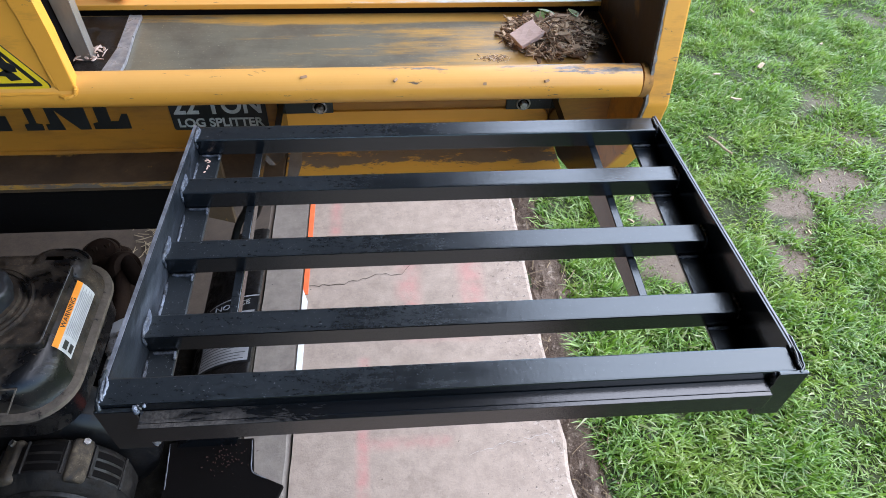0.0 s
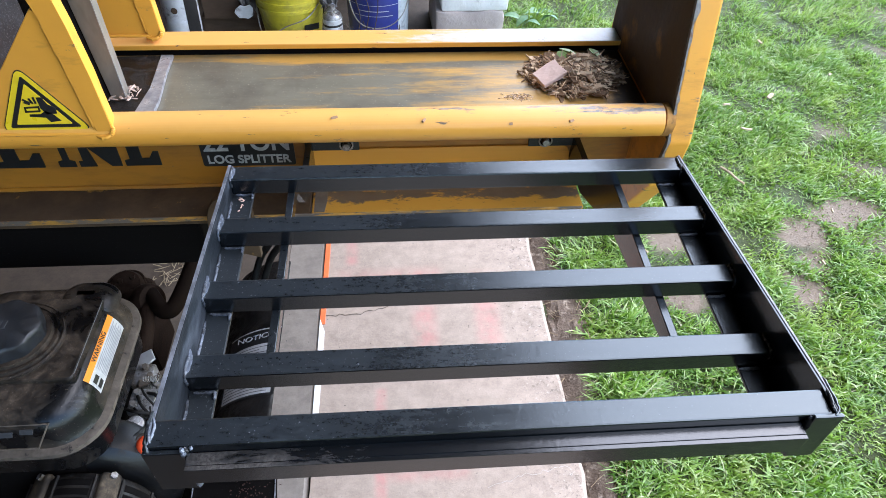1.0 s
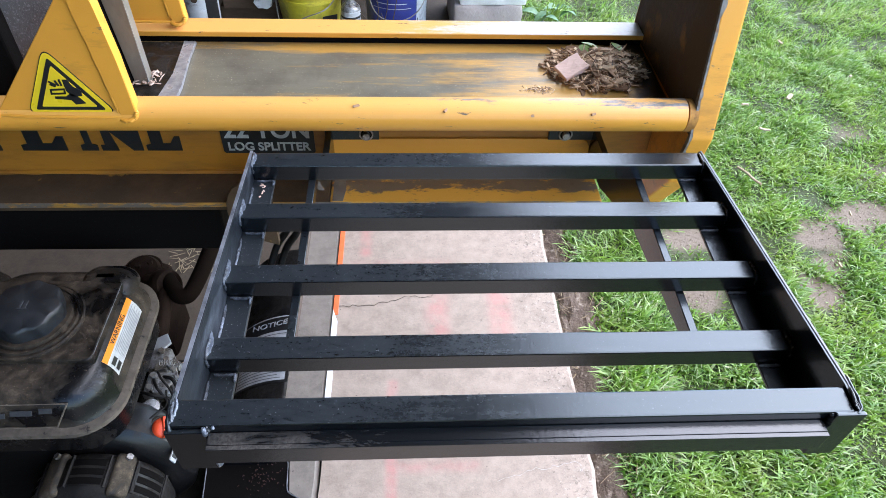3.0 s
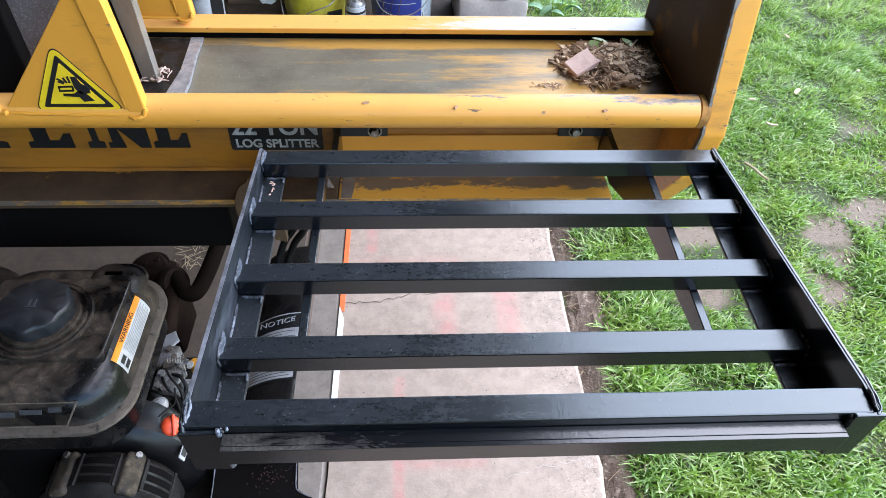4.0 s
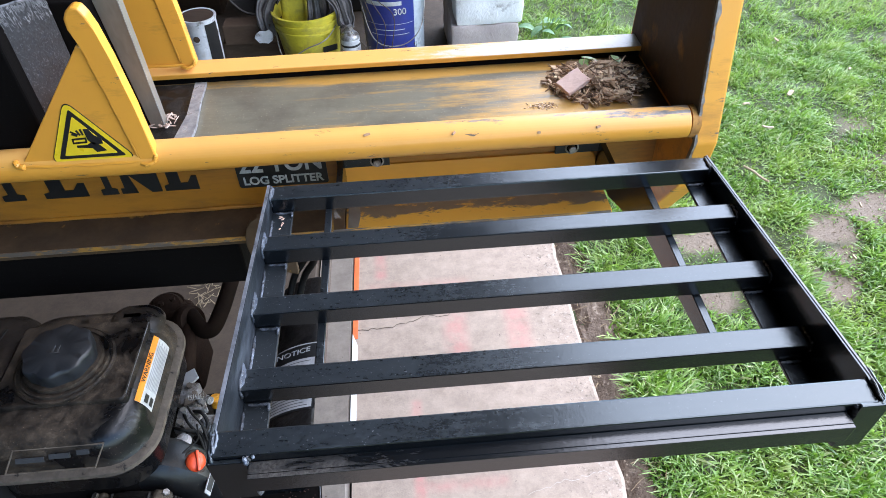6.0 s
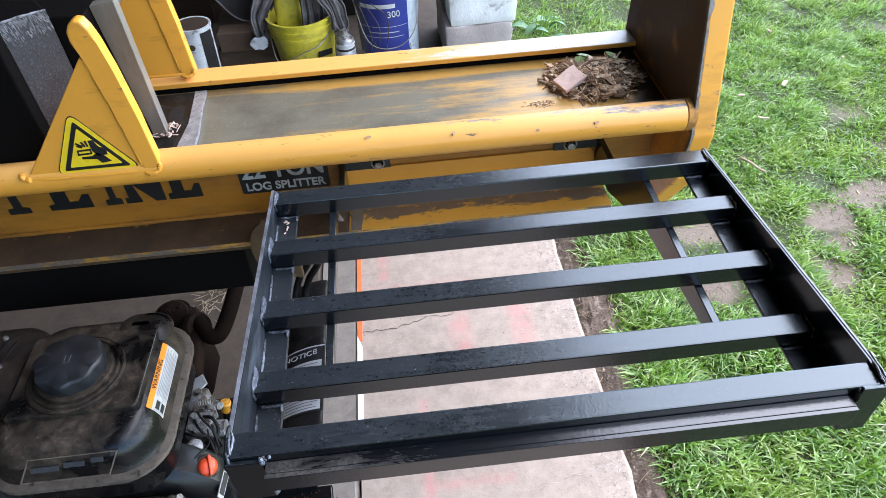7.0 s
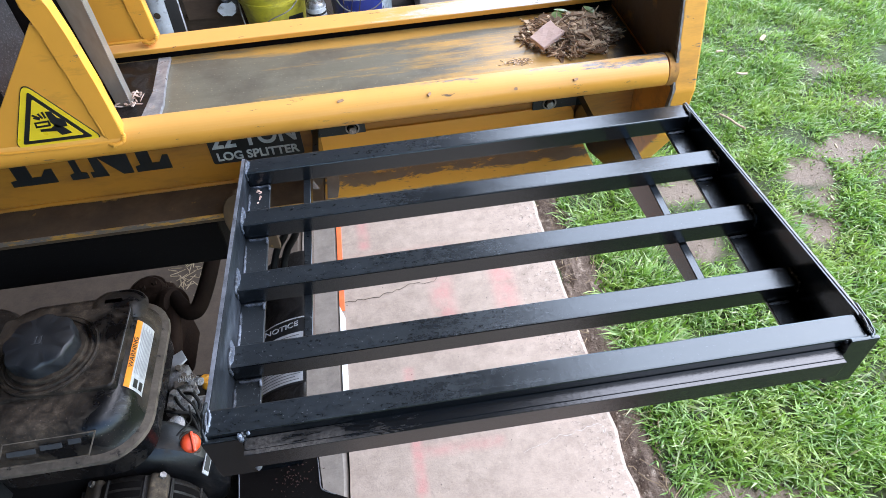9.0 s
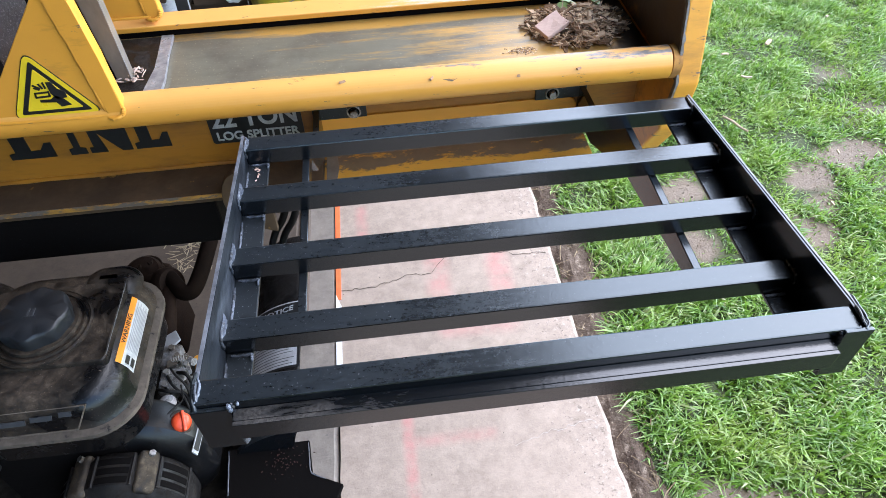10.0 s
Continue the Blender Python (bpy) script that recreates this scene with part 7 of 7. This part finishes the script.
# green leaves in the heap
M["leaf_green"] = surface("green leaf", (0.19, 0.30, 0.05), (0.11, 0.19, 0.03), 0.45, 0, 60, 300, 0.6, 0.1)
M["leaf_dry"] = surface("dry pale leaf", (0.45, 0.36, 0.25), (0.30, 0.22, 0.14), 0.8, 0, 60, 300, 0.8, 0.2)


def leaf(name, m, ln, w, mat, label, group="", curl=0.2):
    bm = B()
    n = 8
    top, bot = [], []
    for i in range(n + 1):
        t = i / n
        hw = w * math.sin(math.pi * min(1, t * 1.02)) ** 0.8 * (1 - 0.25 * t)
        row = [bm.verts.new((ln * (t - 0.5), s * hw, curl * ln * (t - 0.5) ** 2 + abs(s) * hw * 0.35)) for s in (-1, 0, 1)]
        top.append(row)
        if i:
            for k in range(2):
                bm.faces.new((top[-2][k], top[-2][k + 1], row[k + 1], row[k]))
    bmesh.ops.remove_doubles(bm, verts=bm.verts, dist=1e-6)
    ext = bmesh.ops.extrude_face_region(bm, geom=bm.faces[:])
    for v in ext["geom"]:
        if isinstance(v, bmesh.types.BMVert):
            v.co.z += 0.0006
    bmesh.ops.transform(bm, matrix=m, verts=bm.verts)
    return tagged(part(name, bm, mat, smooth=True), label, "leaf", group)


for k, (x, y, z, rz, ln) in enumerate(((0.176, 0.716, 0.7165, 170, 0.044), (0.212, 0.712, 0.717, 125, 0.034), (0.166, 0.706, 0.7165, 25, 0.030))):
    leaf("leaf", pose(x, y + 0.004, z + 0.001, 14, -14, rz), ln * 0.6, 0.009, M["leaf_green"], "small green leaf caught in the bark heap", "green leaves in the bark heap")
# splinters at the wedge foot
bm = B()
for i in range(26):
    sliver(bm, Vector((cr.uniform(-0.43, -0.395), cr.uniform(0.625, 0.66), 0.7068 + cr.random() * 0.006)), cr.uniform(0.004, 0.015), cr.uniform(0.0012, 0.004), 0.001, (cr.uniform(-0.4, 0.4), cr.uniform(-0.4, 0.4), cr.uniform(0, 3.1)), cr)
tagged(part("splinters", bm, surface("pale splinters", (0.62, 0.50, 0.42), (0.40, 0.28, 0.22), 0.8, 0, 120, 300, 0.8, 0.2)), "pale wood splinters at the wedge foot", "splinters", kind="stuff")
# specks stuck to the cradle bar
for x, dy, dz, ln, rz in ((-0.036, -0.0145, 0.0145, 0.008, 60), (0.138, -0.0165, 0.0115, 0.006, 30), (0.066, -0.0175, 0.0095, 0.004, 0), (-0.139, -0.010, 0.0175, 0.008, 20)):
    bm = B()
    sliver(bm, Vector((x, 0.540 + dy, 0.7235 + dz)), ln, 0.0035, 0.002, (0.8, 0, radians(rz)), cr)
    tagged(part("bark_speck", bm, M["chip"]), "tiny bark speck stuck on the cradle bar", "bark speck", "bark specks on the bar")
# lichen-covered bark lying on the beam beside the wedge
bm = B()
prism(bm, [(-0.760, 0.575), (-0.700, 0.590), (-0.682, 0.606), (-0.668, 0.636), (-0.655, 0.662), (-0.690, 0.676), (-0.770, 0.672)], "z", 0.7012, 0.7140)
bmesh.ops.triangulate(bm, faces=bm.faces[:])
bmesh.ops.subdivide_edges(bm, edges=bm.edges[:], cuts=4, use_grid_fill=True)
for v in bm.verts:
    v.co += Vector((0.6, 0.6, 1.0)) * 0.004 * noise.noise(v.co * 60)
    v.co.z = max(v.co.z, 0.7008)
tagged(part("bark_piece", bm, surface("lichen bark", (0.46, 0.42, 0.22), (0.20, 0.12, 0.08), 0.85, 0, 45, 200, 1.0, 0.8, 0.002, dirt=(0.12, 0.06, 0.045), dirt_scale=40, dirt_lo=0.5, dirt_hi=0.6)), "flat piece of bark with yellowish lichen on the beam", "bark")
# fresh crumbs on the scuffed tray flange
bm = B()
for i in range(9):
    sliver(bm, Vector((cr.gauss(-0.2375, 0.002), cr.gauss(0.428, 0.005), 0.7010)), cr.uniform(0.0015, 0.0045), cr.uniform(0.0008, 0.0018), 0.0008, (0, 0, cr.uniform(0, 3.1)), cr)
tagged(part("splinters", bm, M["chip_pale"]), "pale wood crumbs on the tray flange", "splinters", kind="stuff")
# straw blown against the pump, on the floor behind
bm = B()
for i in range(70):
    sliver(bm, Vector((cr.gauss(-0.605, 0.030), cr.gauss(1.030, 0.045), 0.004 + 0.004 * cr.random())), cr.uniform(0.010, 0.040), cr.uniform(0.0012, 0.0030), 0.001, (0, cr.uniform(-0.1, 0.1), cr.uniform(0, 3.1)), cr)
tagged(part("straw", bm, surface("dry straw", (0.34, 0.28, 0.19), (0.18, 0.14, 0.09), 0.85, 0, 90, 300, 0.8, 0.2)), "dry straw and litter on the floor behind the pump", "straw", kind="stuff")
# brown debris on the tank bracket
bm = B()
for i in range(60):
    sliver(bm, Vector((cr.gauss(-0.290, 0.016), cr.gauss(0.318, 0.012), 0.2708)), cr.uniform(0.0010, 0.0032), cr.uniform(0.0006, 0.0016), 0.001, (0, 0, cr.uniform(0, 3.1)), cr)
tagged(part("wood_debris", bm, surface("wet brown debris", (0.020, 0.011, 0.009), (0.070, 0.036, 0.030), 0.7, 0, 200, 400, 0.8, 0.3)), "brown wood debris on the black bracket", "wood debris", kind="stuff")

# chips, leaves and a twig on the lawn
lr = random.Random(77)
spots = [(1.178, 1.727, 0.05), (1.009, 1.679, 0.035), (1.02, 1.54, 0.045), (0.60, 1.46, 0.03), (0.655, 1.52, 0.03), (0.74, 1.78, 0.03), (1.45, 1.86, 0.03), (0.93, 2.0, 0.03), (0.57, 1.10, 0.03), (0.545, 1.02, 0.025), (1.1, 1.15, 0.02), (0.98, 0.96, 0.02), (0.43, 0.93, 0.018), (1.3, 2.1, 0.03)]
for x, y, ln in spots:
    bm = B()
    sliver(bm, Vector((x, y, 0.016)), ln * 0.75, ln * 0.28, 0.004, (lr.uniform(-0.3, 0.3), lr.uniform(-0.3, 0.3), lr.uniform(0, 3.1)), lr)
    tagged(part("wood_chip", bm, M["leaf_dry"]), "pale wood chip lying in the grass", "wood chip", "wood chips on the lawn")
bm = B()
tube(bm, smooth_path([(0.867, 1.354, 0.014), (0.880, 1.322, 0.018), (0.892, 1.296, 0.015), (0.903, 1.272, 0.017)], 6), 0.0036, 8)
tagged(part("twig", bm, M["leaf_dry"], smooth=True), "bare pale twig lying on the lawn", "twig")
# broad bluish-green plant beside the pillar
hosta = thing("plant", pose(0.46, 2.30, -0.03), "broad-leaved bluish-green plant beside the block pillar", "plant")
M["hosta"] = surface("bluish green leaf", (0.06, 0.14, 0.055), (0.11, 0.20, 0.10), 0.55, 0, 25, 200, 0.7, 0.1)
hr = random.Random(3)
for i in range(7):
    lf = leaf("leaf", pose(0.46 + hr.uniform(-0.06, 0.10), 2.28 + hr.uniform(-0.08, 0.08), 0.0 + hr.uniform(0, 0.06), hr.uniform(-25, 25), hr.uniform(-45, -10), hr.uniform(0, 360)), 0.085, 0.018, M["hosta"], "", curl=-0.8)
    del lf["category"]
    lf.parent = hosta
    lf.matrix_parent_inverse = hosta.matrix_basis.inverted()
bm = B()
for i in range(12):
    tube(bm, [(0.46, 2.29, -0.03), (0.46 + hr.uniform(-0.05, 0.08), 2.28 + hr.uniform(-0.05, 0.05), 0.06)], 0.003, 6)
part("stems", bm, M["leaf_green"], hosta)
